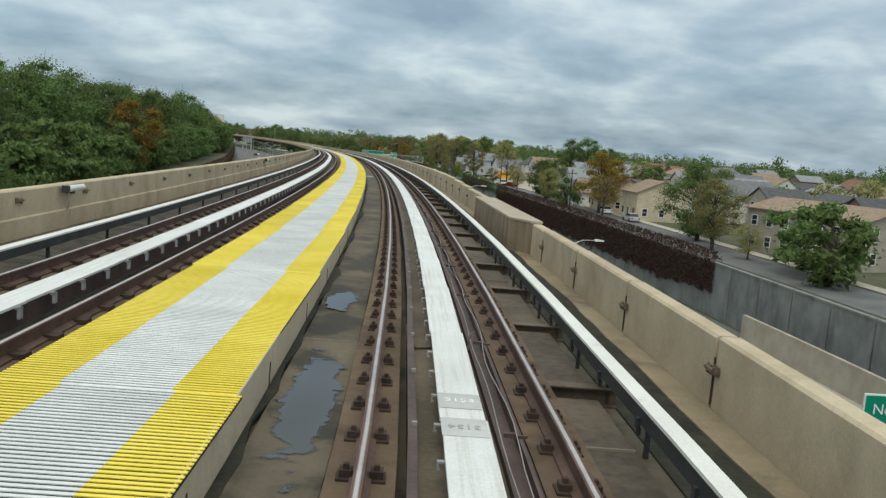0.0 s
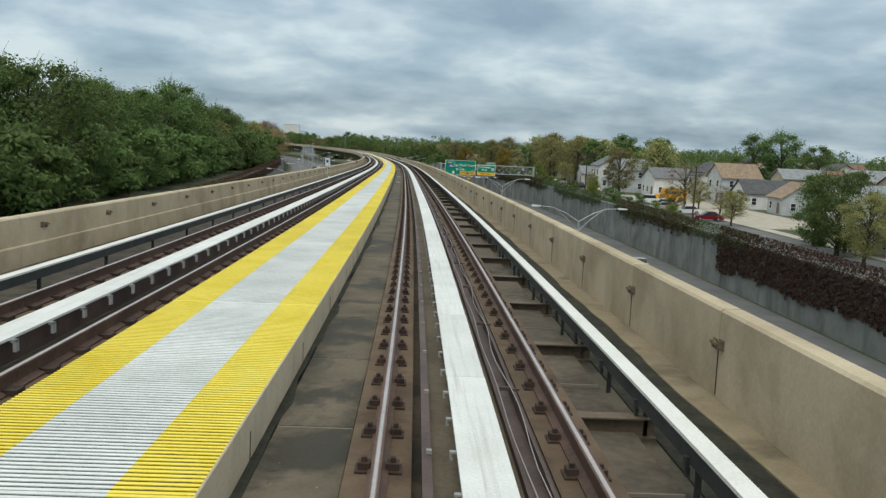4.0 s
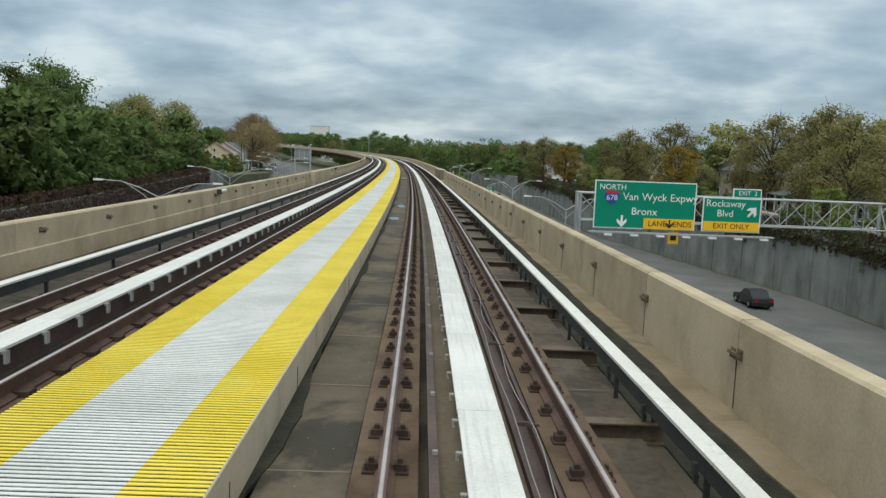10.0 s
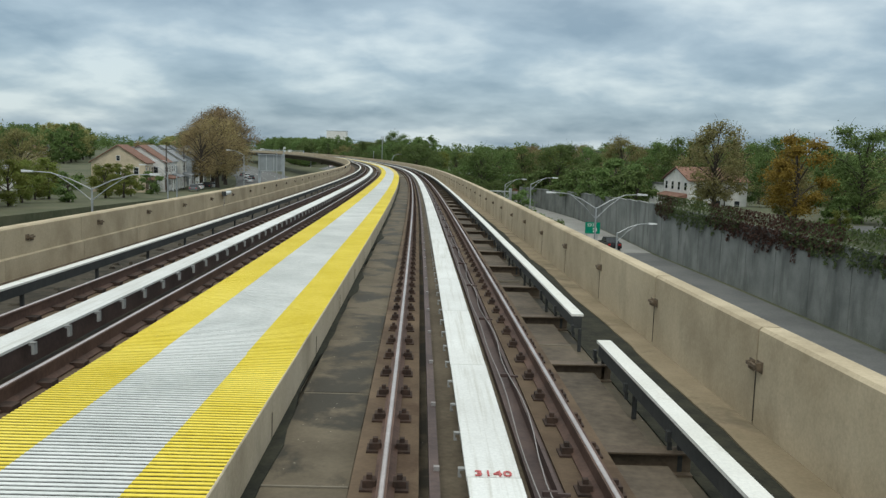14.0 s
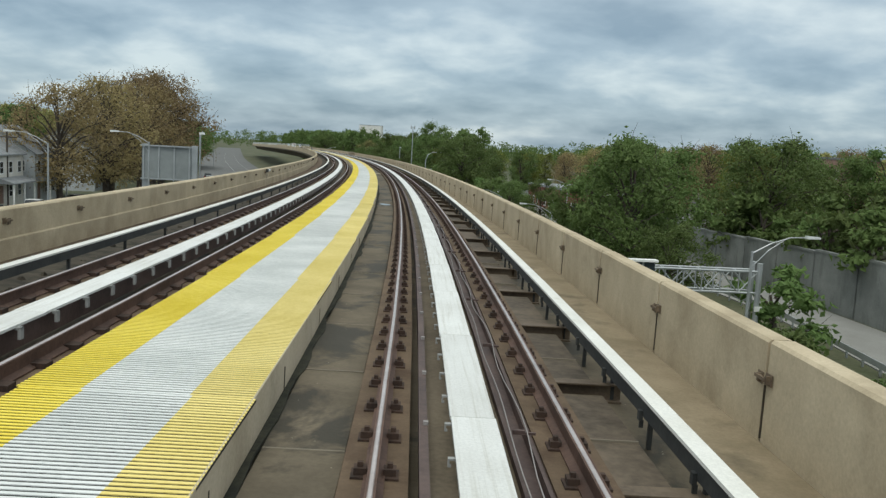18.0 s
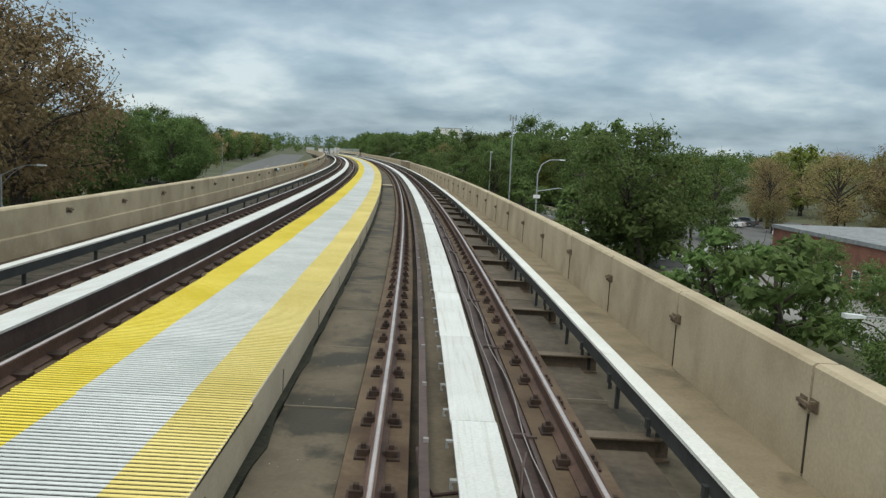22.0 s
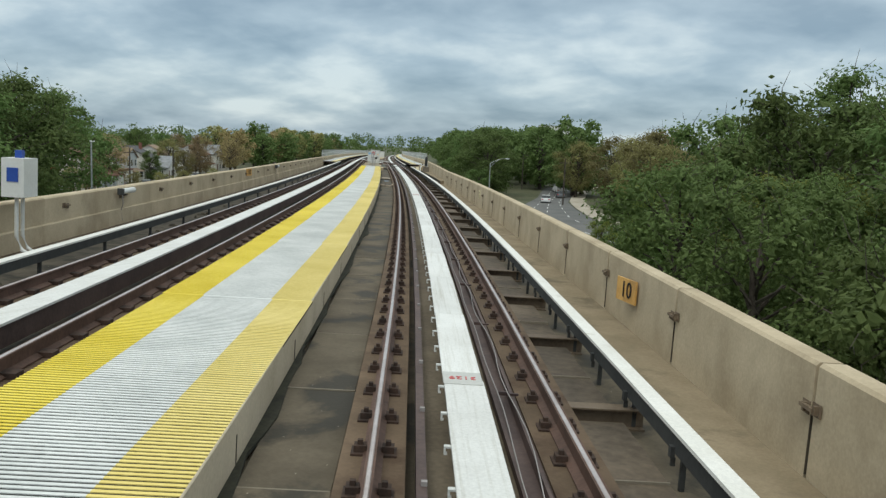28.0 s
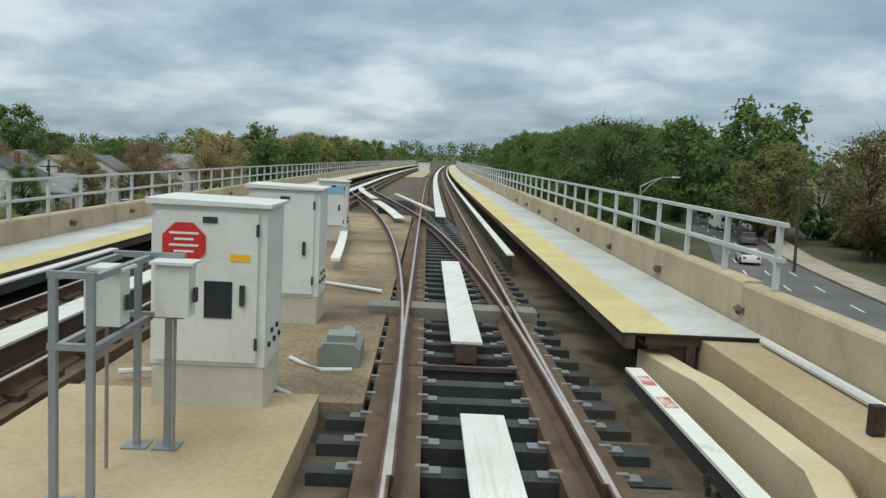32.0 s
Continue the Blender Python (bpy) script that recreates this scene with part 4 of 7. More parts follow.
# ---- things of the town ----
def part(name, vf, material, parent, label=""):
    return ob_of(name, vf, material, parent, label)


def write(text, size, material, m, parent, label="", name="lettering", align="CENTER"):
    """Raised flat lettering in the built-in font, in the plane x-z of m."""
    cu = bpy.data.curves.new("text", "FONT")
    cu.body, cu.size, cu.align_x, cu.align_y, cu.extrude, cu.resolution_u = text, size, align, "CENTER", 0.004, 3
    tmp = bpy.data.objects.new("text", cu)
    scene.collection.objects.link(tmp)
    bpy.context.view_layer.update()
    me = bpy.data.meshes.new_from_object(tmp.evaluated_get(bpy.context.evaluated_depsgraph_get()))
    bpy.data.objects.remove(tmp)
    bpy.data.curves.remove(cu)
    me.materials.clear()
    me.materials.append(material)
    ob = new(name, me)
    ob.parent = parent
    ob.matrix_basis = m @ Matrix.Rotation(math.pi / 2, 4, "X")
    if label:
        ob["label"] = label
    return ob


WIN = fix(mesh_of("window", *(lambda o: (o[0], o[1]))(box(-.55, .55, -.05, .03, -.75, .75)), WHITE))
WINP = mesh_of("window", *box(-.44, .44, -.065, -.045, -.64, -.03, box(-.44, .44, -.065, -.045, .03, .64, box(-.55, .55, -.05, .03, -.75, .75))), [WHITE, GLASS])
for p_ in WINP.polygons:
    p_.material_index = 0 if p_.index < 6 else 1
PANE = mesh_of("pane", *box(-.44, .44, -.065, -.045, -.64, -.03, box(-.44, .44, -.065, -.045, .03, .64)), GLASS)
DOORM = mesh_of("door", *box(-.5, .5, -.05, .03, 0, 2.1), plain("painted_door", (0.2, 0.12, 0.09), 0.5))


def house(s, u, z, dx, dy, h, wall, roof, ridge="y", rise=2.4, turn=0.0, side=1, porch=False, label="", chimney=False, flat=False, near=True):
    """A dwelling: walls with gables, a roof with eaves, windows, a door. Its front looks to the line."""
    m = level(s, u, z, turn)
    ob = tagged(new("house"), label or "detached wooden house with a pitched shingle roof", "house", "houses along the street")
    ob.matrix_basis = m
    a, b = dx / 2, dy / 2
    if flat:
        v, f = box(-a, a, -b, b, -.3, h)
        part("wall", (v, f), wall, ob)
        part("roof", box(-a - .15, a + .15, -b - .15, b + .15, h, h + .35), roof, ob)
    else:
        if ridge == "y":
            pr = [(-a, -.3), (a, -.3), (a, h), (0, h + rise), (-a, h)]
            v, f = prism(pr, -b, b)
            rf = [(-a - .4, h - .4 * rise / a), (0, h + rise), (a + .4, h - .4 * rise / a), (a + .4, h - .4 * rise / a + .16), (0, h + rise + .18), (-a - .4, h - .4 * rise / a + .16)]
            rv, rfc = prism(rf, -b - .35, b + .35)
        else:
            pr = [(-b, -.3), (b, -.3), (b, h), (0, h + rise), (-b, h)]
            v, f = prism(pr, -a, a)
            rf = [(-b - .4, h - .4 * rise / b), (0, h + rise), (b + .4, h - .4 * rise / b), (b + .4, h - .4 * rise / b + .16), (0, h + rise + .18), (-b - .4, h - .4 * rise / b + .16)]
            rv, rfc = prism(rf, -a - .35, a + .35)
            v, rv = [(y, x, zz) for x, y, zz in v], [(y, x, zz) for x, y, zz in rv]
        part("wall", (v, f), wall, ob)
        part("roof", (rv, rfc), roof, ob)
    storeys = max(1, int(h // 2.7)) if abs(u) < 100 else 0
    near = near and abs(u) < 59
    front = -1 if side > 0 else 1
    for k in range(storeys):
        zz = 1.55 + k * 2.8
        for i in range(max(2, int(dy // 2.6))):
            y = -b + (i + .5) * dy / max(2, int(dy // 2.6))
            if k == 0 and i == 0:
                w = put("door", DOORM, Matrix.Translation((front * a, y, 0.15)) @ Matrix.Rotation(radians(-90 if front < 0 else 90), 4, "Z"), ob)
                continue
            w = put("window", WIN if near else WINP, Matrix.Translation((front * a, y, zz)) @ Matrix.Rotation(radians(-90 if front < 0 else 90), 4, "Z"), ob)
            if near:
                put("pane", PANE, Matrix(), w)
        for i in range(max(1, int(dx // 3.2))):
            x = -a + (i + .5) * dx / max(1, int(dx // 3.2))
            w = put("window", WIN if near else WINP, Matrix.Translation((x, -b, zz)), ob)
            if near:
                put("pane", PANE, Matrix(), w)
    if not flat and ridge == "y" and rise > 2.2:
        w = put("window", WINP, Matrix.Translation((0, -b, h + .75)) @ Matrix.Scale(.7, 4), ob)
    if porch:
        x0, x1 = sorted((front * a, front * (a + 1.8)))
        part("porch_roof", prism([(x0, 2.5), (x1, 2.5), (x1, 2.65), (x0, 3.2)] if front > 0 else [(x0, 2.5), (x1, 2.5), (x1, 3.2), (x0, 2.65)], -b * .9, b * .9), roof, ob)
        for y in (-b * .8, 0, b * .8):
            part("porch_post", box(front * (a + 1.6) - .08, front * (a + 1.6) + .08, y - .08, y + .08, 0, 2.52), WHITE, ob)
    if chimney:
        part("chimney", box(a * .3 - .3, a * .3 + .3, b * .4 - .3, b * .4 + .3, h, h + rise + .9), BRICK, ob)
    return ob


hr = random.Random(8)
WHITE_HOUSE = "white-sided house with a grey pitched roof"


def terrace(s0, s1, u, gap, side, z, big=1.0, pale=False):
    near = abs(u) < 70
    s = s0
    while s < s1:
        wall, roof = hr.choice([SIDINGS[0], SIDINGS[3], SIDINGS[3], SIDINGS[4]] if pale else SIDINGS), hr.choice([ROOFS[0], ROOFS[3], ROOFS[2], ROOFS[1], ROOFS[4]] if pale else ROOFS)
        house(s, u + hr.uniform(-1.5, 1.5), (z(s) if callable(z) else z), hr.uniform(8, 11) * big, hr.uniform(6.5, 8.5) * big, hr.choice((3.2, 5.6, 5.8)) * big, wall, roof, hr.choice("xy"), hr.uniform(1.9, 3.0) * big, hr.uniform(-4, 4), side, hr.random() < .4 and near, "", hr.random() < .35 and near, flat=pale and hr.random() < .3, near=near)
        s += gap * hr.uniform(.85, 1.3)


# apartment block and homes east of the highway
house(104, 62, STREET_Z, 11, 19, 6.0, plain("taupe_siding", (0.36, 0.32, 0.27), 0.8), ROOFS[1], "y", 1.5, 18, 1, False, "two-storey taupe apartment block with a brown roof", False)
house(180, 55, STREET_Z, 9, 7, 3.2, SIDINGS[3], ROOFS[1], "x", 2.6, 0, 1, True, "white bungalow with a columned porch and brown roof")
house(168, 56, STREET_Z, 9, 9, 4.6, SIDINGS[2], ROOFS[1], "y", 2.4, 4, 1, False, "tan stucco house with a brown roof")
house(152, 57, STREET_Z, 10, 8, 5.2, SIDINGS[2], ROOFS[1], "y", 2.2, 0, 1, False, "tan stucco house with a brown roof")
house(196, 58, STREET_Z, 9, 8, 3.4, SIDINGS[6], ROOFS[2], "y", 2.0, 0, 1, True, "low house with a black roof and porch")
house(210, 62, STREET_Z, 9, 8, 4.8, SIDINGS[3], ROOFS[3], "x", 2.6, 0, 1, False, WHITE_HOUSE)
house(318, 62, STREET_Z, 11, 10, 5.6, SIDINGS[4], ROOFS[3], "x", 2.6, 0, 1, True, "grey-sided house with a grey roof")
house(304, 66, STREET_Z, 10, 9, 4.4, SIDINGS[3], ROOFS[0], "x", 2.2, 0, 1, False, WHITE_HOUSE)
house(330, 60, STREET_Z, 10, 8, 6.2, SIDINGS[3], ROOFS[0], "y", 2.6, 0, 1, True, WHITE_HOUSE, True)
house(366, 70, STREET_Z, 14, 22, 6.5, SIDINGS[0], ROOFS[0], "y", 0, 0, 1, False, "long pale flat-roofed building", False, True)
strip("forecourt", 53.5, 68, 226, 300, STREET_Z + .03, PAVE, "pale concrete forecourt with parked cars", "forecourt")
terrace(215, 300, 74, 12, 1, STREET_Z)
terrace(340, 470, 62, 12, 1, STREET_Z)
terrace(120, 205, 80, 13, 1, STREET_Z, 1.0)
terrace(215, 300, 92, 14, 1, STREET_Z, 1.0)
terrace(80, 320, 104, 15, 1, STREET_Z, 1.0)
terrace(60, 400, 128, 20, 1, STREET_Z, 1.05)
terrace(60, 420, 165, 26, 1, STREET_Z, 1.1)
terrace(60, 420, 210, 32, 1, STREET_Z, 1.15)
house(507, 52, -12.3, 10, 11, 5.4, SIDINGS[3], ROOFS[4], "x", 2.0, 0, 1, True, "white house with a red-brown roof")
house(612, 84, -15, 22, 26, 12.5, mat("rose_brick", (0.24, 0.15, 0.12), (0.32, 0.21, 0.17), 1.0, 0.9), ROOFS[0], "y", 0, 0, 1, False, "rose brick apartment building with a flat roof", False, True)
house(528, 60, -12.6, 14, 10, 4.0, SIDINGS[3], ROOFS[0], "y", 0, 0, 1, False, "low white flat-roofed building", False, True)
house(628, 44, -15, 14, 24, 4.4, BRICK, ROOFS[3], "y", 0, 0, 1, False, "long low red brick garage with a flat roof", False, True)
house(872, 62, -15, 9, 14, 6.4, SIDINGS[2], ROOFS[3], "y", 0, 0, 1, False, "cream two-storey flat-roofed house", False, True)
house(858, 64, -15, 9, 8, 6.0, SIDINGS[0], ROOFS[0], "x", 2.0, 0, 1, True, "cream two-storey house with a porch")
# west
for s, u, w, r in ((556, -50, SIDINGS[3], ROOFS[4]), (566, -50, SIDINGS[3], ROOFS[3]), (576, -49, SIDINGS[0], ROOFS[3]), (586, -48, SIDINGS[4], ROOFS[3]), (612, -47, SIDINGS[4], ROOFS[0]), (546, -52, SIDINGS[2], ROOFS[4])):
    house(s, u, -13.3, 10, 8.4, 6.0, w, r, "y", 3.2, 0, -1, True, "two-storey pale house with a dormered grey roof and porch")
terrace(430, 540, -74, 12, -1, zl)
terrace(340, 420, -78, 14, -1, zl)
terrace(120, 320, -86, 40, -1, zl, 0.9)
terrace(838, 960, -58, 9.5, -1, -15, 0.95, True)
terrace(830, 960, -78, 11, -1, -15, 1.0, True)
terrace(820, 960, -118, 12, -1, -15)
store = house(827, -66, -15, 16, 26, 5.6, SIDINGS[0], ROOFS[0], "y", 0, 0, -1, False, "white shop with a red fascia under a flat roof", False, True)
part("fascia", box(7.6, 8.5, -13.3, 13.3, 3.2, 4.6), SIGNRED, store, "red shop fascia")
part("fascia", box(-8.3, 8.5, -13.6, -12.7, 3.2, 4.6), SIGNRED, store, "red shop fascia")
tower = house(1280, 100, -15, 22, 18, 29, SIDINGS[3], ROOFS[3], "y", 0, 20, 1, False, "distant white apartment tower with a flat roof", False, True)
tower.matrix_basis = Matrix.Translation((-313, 1288, -15)) @ Matrix.Rotation(radians(10), 4, "Z")


# ---- vehicles ----
def car(s, u, z, paint, label, turn=0.0, L=4.6, W=1.82, H=1.48, kind="saloon"):
    ob = tagged(new({"bus": "school_bus", "van": "van"}.get(kind, "car")), label, {"bus": "bus", "van": "van"}.get(kind, "car"))
    ob.matrix_basis = level(s, u, z + 0.03, turn)
    a, w = L / 2, W / 2

    def side(profile, x0, x1):
        v, f = prism(profile, x0, x1)
        return [(y, x, zz) for x, y, zz in v], f

    if kind in ("bus", "van"):
        nose = 1.2 if kind == "bus" else 0.9
        part("body", side([(-a, .35), (a, .35), (a, .35 + H * .38), (a - nose, .35 + H * .45), (a - nose - .25, H + .3), (a - nose - .5, H + .4), (-a + .1, H + .4), (-a, H + .3)], -w, w), paint, ob)
        k = 7 if kind == "bus" else 1
        for sx in (-1, 1):
            for i in range(k):
                y0 = -a + .6 + i * (L - 2.6) / k if kind == "bus" else a - nose - 1.3
                part("window", box(sx * w - .02, sx * w + .02, y0, y0 + ((L - 2.6) / k - .18 if kind == "bus" else .9), H * .68, H * .68 + .62), GLASS, ob)
        part("windscreen", box(-w * .85, w * .85, -a - .015, -a + .02, H * .66, H * .66 + .6), GLASS, ob)
    else:
        hood = H * .62
        rear = -a + (.75 if kind == "saloon" else .12)
        part("body", side([(-a, .28), (a, .28), (a + .02, .5), (a - .1, hood * .86), (a * .48, hood), (-a + .6, hood + .04), (-a + .08, hood), (-a - .02, .55)], -w, w), paint, ob)
        pr = [(a * .46, hood), (a * .12, H - .04), (rear + .45, H - .04), (rear, hood + .04)]
        part("window", side(pr, -w * .88, w * .88), GLASS, ob, "dark car windows")
        part("roof", side([(a * .13, H - .05), (a * .09, H), (rear + .52, H), (rear + .46, H - .05)], -w * .86, w * .86), paint, ob)
    for sx in (-1, 1):
        for y in (-a * .62, a * .62):
            v, f = [], []
            r = .33 if kind not in ("bus",) else .48
            ring = [(sx * w * .98 + dx, y + math.cos(t) * r, r + math.sin(t) * r) for dx in (-.12, .03) for t in [6.2832 * k / 14 for k in range(14)]]
            fc = [(k, (k + 1) % 14, 14 + (k + 1) % 14, 14 + k) for k in range(14)] + [tuple(range(13, -1, -1)), tuple(range(14, 28))]
            wh = part("wheel", (ring, fc), RUBBER, ob)
            hub = [(sx * (w * .98 + .035 * sx * sx) + dx, y + math.cos(t) * r * .6, r + math.sin(t) * r * .6) for dx in (-.1, .012) for t in [6.2832 * k / 10 for k in range(10)]]
            part("rim", (hub, [(k, (k + 1) % 10, 10 + (k + 1) % 10, 10 + k) for k in range(10)] + [tuple(range(9, -1, -1)), tuple(range(10, 20))]), CHROME, wh)
        part("tail_lamp", box(sx * w * .72 - .16, sx * w * .72 + .16, -a - .035, -a + .05, .62, .82), LAMPRED, ob)
        part("headlamp", box(sx * w * .72 - .2, sx * w * .72 + .2, a - .1, a + .035, .58, .74), LAMPGLASS, ob)
    return ob


PAINT = {n: plain("car_" + n, c, 0.25, 0.0, 0.03) for n, c in (("black", (.02, .02, .022)), ("white", (.75, .76, .76)), ("silver", (.42, .44, .45)), ("red", (.16, .012, .018)), ("blue", (.03, .07, .16)), ("yellow", (.8, .36, .02)), ("grey", (.14, .15, .16)))}
R = ROAD_Z + .03
car(338, 30.5, R, PAINT["black"], "black car driving on the highway lanes")
car(216, 31.5, R, PAINT["silver"], "silver car driving on the highway lanes")
car(474, 25.5, R, PAINT["black"], "dark car on the highway beneath the wall")
car(300, 28.5, R, PAINT["grey"], "grey car driving on the highway lanes")
car(561, 38.5, -14.2, PAINT["silver"], "silver estate car on the ramp", kind="suv", H=1.7)
car(593, 30.4, R, PAINT["black"], "black estate car driving along the ramp", 0, 4.9, 1.9, 1.75, "suv")
car(670.5, 23, R, PAINT["red"], "dark red estate car crossing the junction", 62, 4.8, 1.9, 1.7, "suv")
car(690, 30.8, R, PAINT["black"], "black car waiting at the junction", 10)
car(634, 29.5, R, PAINT["white"], "white box van waiting at the crossing", 70, 5.8, 2.1, 2.5, "van")
for i, (s, u, c) in enumerate(((676, 60, "white"), (679, 63, "silver"), (682, 66, "red"), (690, 58, "white"), (693, 62, "grey"), (664, 55, "black"), (667, 58, "white"), (656, 50, "silver"), (646, 48, "white"))):
    car(s, u, ROAD_Z + .02, PAINT[c], c + " car standing in the car park", 40)
car(852, 31.8, R, PAINT["white"], "white car driving along the service road", -12)
car(872, 39, R, PAINT["grey"], "grey car driving along the service road", -14)
car(893, 42.5, R, PAINT["white"], "white van driving along the service road", 0, 5.6, 2.0, 2.1, "van")
car(808, 38, R, PAINT["black"], "black car parked under the trees", 4)
car(283, 59, STREET_Z + .04, PAINT["yellow"], "yellow school bus parked beside a house", 78, 6.6, 2.2, 2.3, "bus")
car(272, 50, STREET_Z, PAINT["white"], "white pickup truck parked on the street", 80, 5.4, 1.95, 1.8)
car(262, 50, STREET_Z, PAINT["white"], "white estate car parked on the street", 80, kind="suv", H=1.7)
car(256, 48, STREET_Z, PAINT["silver"], "silver car parked on the street", 85)
car(248, 49.5, STREET_Z, PAINT["white"], "white car parked on the street", 84)
car(236, 48.5, STREET_Z, PAINT["red"], "dark red car parked on the street", 84)
for i, (s, u, c) in enumerate(((300, 50, "silver"), (312, 50.3, "white"), (326, 50, "black"), (348, 50.2, "silver"), (356, 50, "white"), (372, 50.2, "grey"), (386, 50, "white"), (400, 50, "blue"), (160, 50.2, "white"), (145, 50, "silver"))):
    car(s, u, STREET_Z, PAINT[c], c + " car parked along the street", 0)
for s, u, c in ((560, -40, "grey"), (574, -40.5, "white"), (590, -40, "black"), (604, -39, "silver"), (640, -30, "white"), (652, -31, "silver"), (662, -29, "black"), (676, -30, "white"), (690, -31, "grey"), (430, -26, "white"), (452, -22, "silver"), (500, -25, "black"), (520, -22, "white"), (846, -48, "white"), (856, -48, "silver"), (870, -48, "grey"), (884, -48, "black"), (898, -48, "white"), (760, -42, "silver")):
    car(s, u, (zl(s) if abs(u) > 39 else ROAD_Z) + .03, PAINT[c], c + " car on the street below the guideway", 0)


# ---- lamps, gantries, poles ----
def bar(p, q, r, sides=6, out=None):
    out = out or ([], [])
    tube(out, [p, q], [r, r], sides)
    b = len(out[0]) - 2 * sides
    out[1].append(tuple(b + k for k in reversed(range(sides))))
    return out


def street_lamp(s, u, z, h, arms=(1, -1), reach=4.2, rise=1.1, turn=0.0, label="galvanised street lamp with two long curved arms"):
    ob = tagged(new("street_lamp"), label, "street lamp", "street lamps along the road")
    ob.matrix_basis = level(s, u, z, turn)
    o = ([], [])
    tube(o, [(0, 0, 0), (0, 0, h * .5), (0, 0, h)], [.11, .09, .07], 8)
    part("pole", o, GALV, ob)
    part("base", box(-.2, .2, -.2, .2, 0, .35), GALV, ob)
    for k in arms:
        o = ([], [])
        tube(o, [(0, 0, h - .1), (k * reach * .35, 0, h + rise * .55), (k * reach * .7, 0, h + rise * .95), (k * reach, 0, h + rise)], [.045, .04, .035, .03], 6)
        tube(o, [(0, 0, h - .9), (k * reach * .3, 0, h + rise * .1), (k * reach * .62, 0, h + rise * .86)], [.035, .03, .025], 6)
        arm = part("arm", o, GALV, ob)
        x0, x1 = sorted((k * reach, k * (reach + .75)))
        part("luminaire", prism([(x0, h + rise - .07), (x1, h + rise - .05), (x1, h + rise + .05), (x0, h + rise + .1)], -.16, .16), LAMPGLASS, arm, "pale cobra-head lamp")
    return ob


for s in (66, 121, 175, 227.5, 277, 343, 380.3, 436):
    street_lamp(s, 14.0, ROAD_Z, (-6.1 if s < 100 else -5.15 if s < 300 else -7.3) - ROAD_Z, reach=3.3)
for s, u in ((262, -20), (295, -20), (331, -20.4), (366, -22), (400, -21), (432, -24)):
    street_lamp(s, u, ROAD_Z, -6.6 - ROAD_Z)
for s, u, top, k, rc in ((468, -28, -6.6, -1, 2.4), (486, -31, -6.4, -1, 2.4), (548, -22, -4.8, -1, 2.6), (540, -28, -5.2, -1, 2.6)):
    street_lamp(s, u, ROAD_Z, top - ROAD_Z, (k,), rc, .8, 0, "galvanised street lamp with one curved arm")
for s, u, top, k in ((448, 19, -9.6, 1), (484, 17, -6.6, 1), (514, 19, -7.9, 1), (562, 23.5, -8.3, 1), (612, 36, -8.6, -1), (562, 19, -9.8, -1), (600, 36, -8.6, 1), (590, 19, -9.8, -1), (849, 19.8, -6.6, 1), (930, 20.5, -8.4, 1), (700, 12.5, -7.6, 1), (636, -34, -7.4, 1)):
    street_lamp(s, u, ROAD_Z, top - ROAD_Z - .8, (k,), 3.0, .9, 0, "galvanised street lamp with one curved arm")
for s, u, h in ((695, 18.6, 10.4), (770, -30, 9.5), (690, 44, 9)):
    ob = tagged(new("lamp_post"), "slim galvanised post beside the road", "post")
    ob.matrix_basis = level(s, u, ROAD_Z)
    part("pole", bar((0, 0, 0), (0, 0, h), .08, 8), GALV, ob)
    part("head", box(-.12, .3, -.1, .1, h, h + .14), LAMPGLASS, ob)
ob = tagged(new("radio_mast"), "tall thin mast with antennas above the trees", "mast")
ob.matrix_basis = level(692, 21.3, ROAD_Z)
part("pole", bar((0, 0, 0), (0, 0, 16.2), .11, 8), GALV, ob)
for k in (-.45, .45):
    part("antenna", box(k - .12, k + .12, -.08, .08, 15.5, 16.4), GALV, ob)
part("cross_arm", bar((-.5, 0, 15.9), (.5, 0, 15.9), .04), GALV, ob)


def truss(parent, u0, u1, z0, z1, y0, y1, n):
    """An open lattice girder of four chords with posts and diagonals."""
    for zz in (z0, z1):
        for y in (y0, y1):
            part("chord", bar((u0, y, zz), (u1, y, zz), .07), GALV, parent)
    for i in range(n + 1):
        x = u0 + (u1 - u0) * i / n
        part("post", bar((x, y0, z0), (x, y0, z1), .04, 5), GALV, parent)
        part("post", bar((x, y1, z0), (x, y1, z1), .04, 5), GALV, parent)
        part("strut", bar((x, y0, z1), (x, y1, z1), .035, 5), GALV, parent)
        if i < n:
            x2 = u0 + (u1 - u0) * (i + 1) / n
            a, b = (z0, z1) if i % 2 else (z1, z0)
            part("diagonal", bar((x, y0, a), (x2, y0, b), .04, 5), GALV, parent)
            part("diagonal", bar((x, y1, b), (x2, y1, a), .04, 5), GALV, parent)


gan = tagged(new("sign_gantry"), "galvanised lattice gantry over the highway lanes", "gantry")
gan.matrix_basis = level(331.6, 0, ROAD_Z)
truss(gan, 12.8, 38.6, 7.7, 9.9, 0.2, 1.5, 12)
for x in (12.9, 38.5):
    for y in (.2, 1.5):
        part("leg", bar((x, y, 0 if x < 20 else 5.1), (x, y, 9.9), .15, 8), GALV, gan)
    for k in range(4) if x < 20 else (2, 3):
        part("brace", bar((x, .2, .5 + 2.3 * k), (x, 1.5, 2.8 + 2.3 * k), .05, 5), GALV, gan)
part("catwalk", box(13.5, 28.5, -1.2, -.5, 6.85, 6.95), GALV, gan)
for i in range(7):
    fl = part("floodlight", box(14.6 + i * 2.1, 15.2 + i * 2.1, -1.7, -1.35, 6.7, 6.85), LAMPGLASS, gan)
    part("arm", bar((14.9 + i * 2.1, -1.4, 6.76), (14.9 + i * 2.1, -.1, 6.9), .03, 5), GALV, fl)


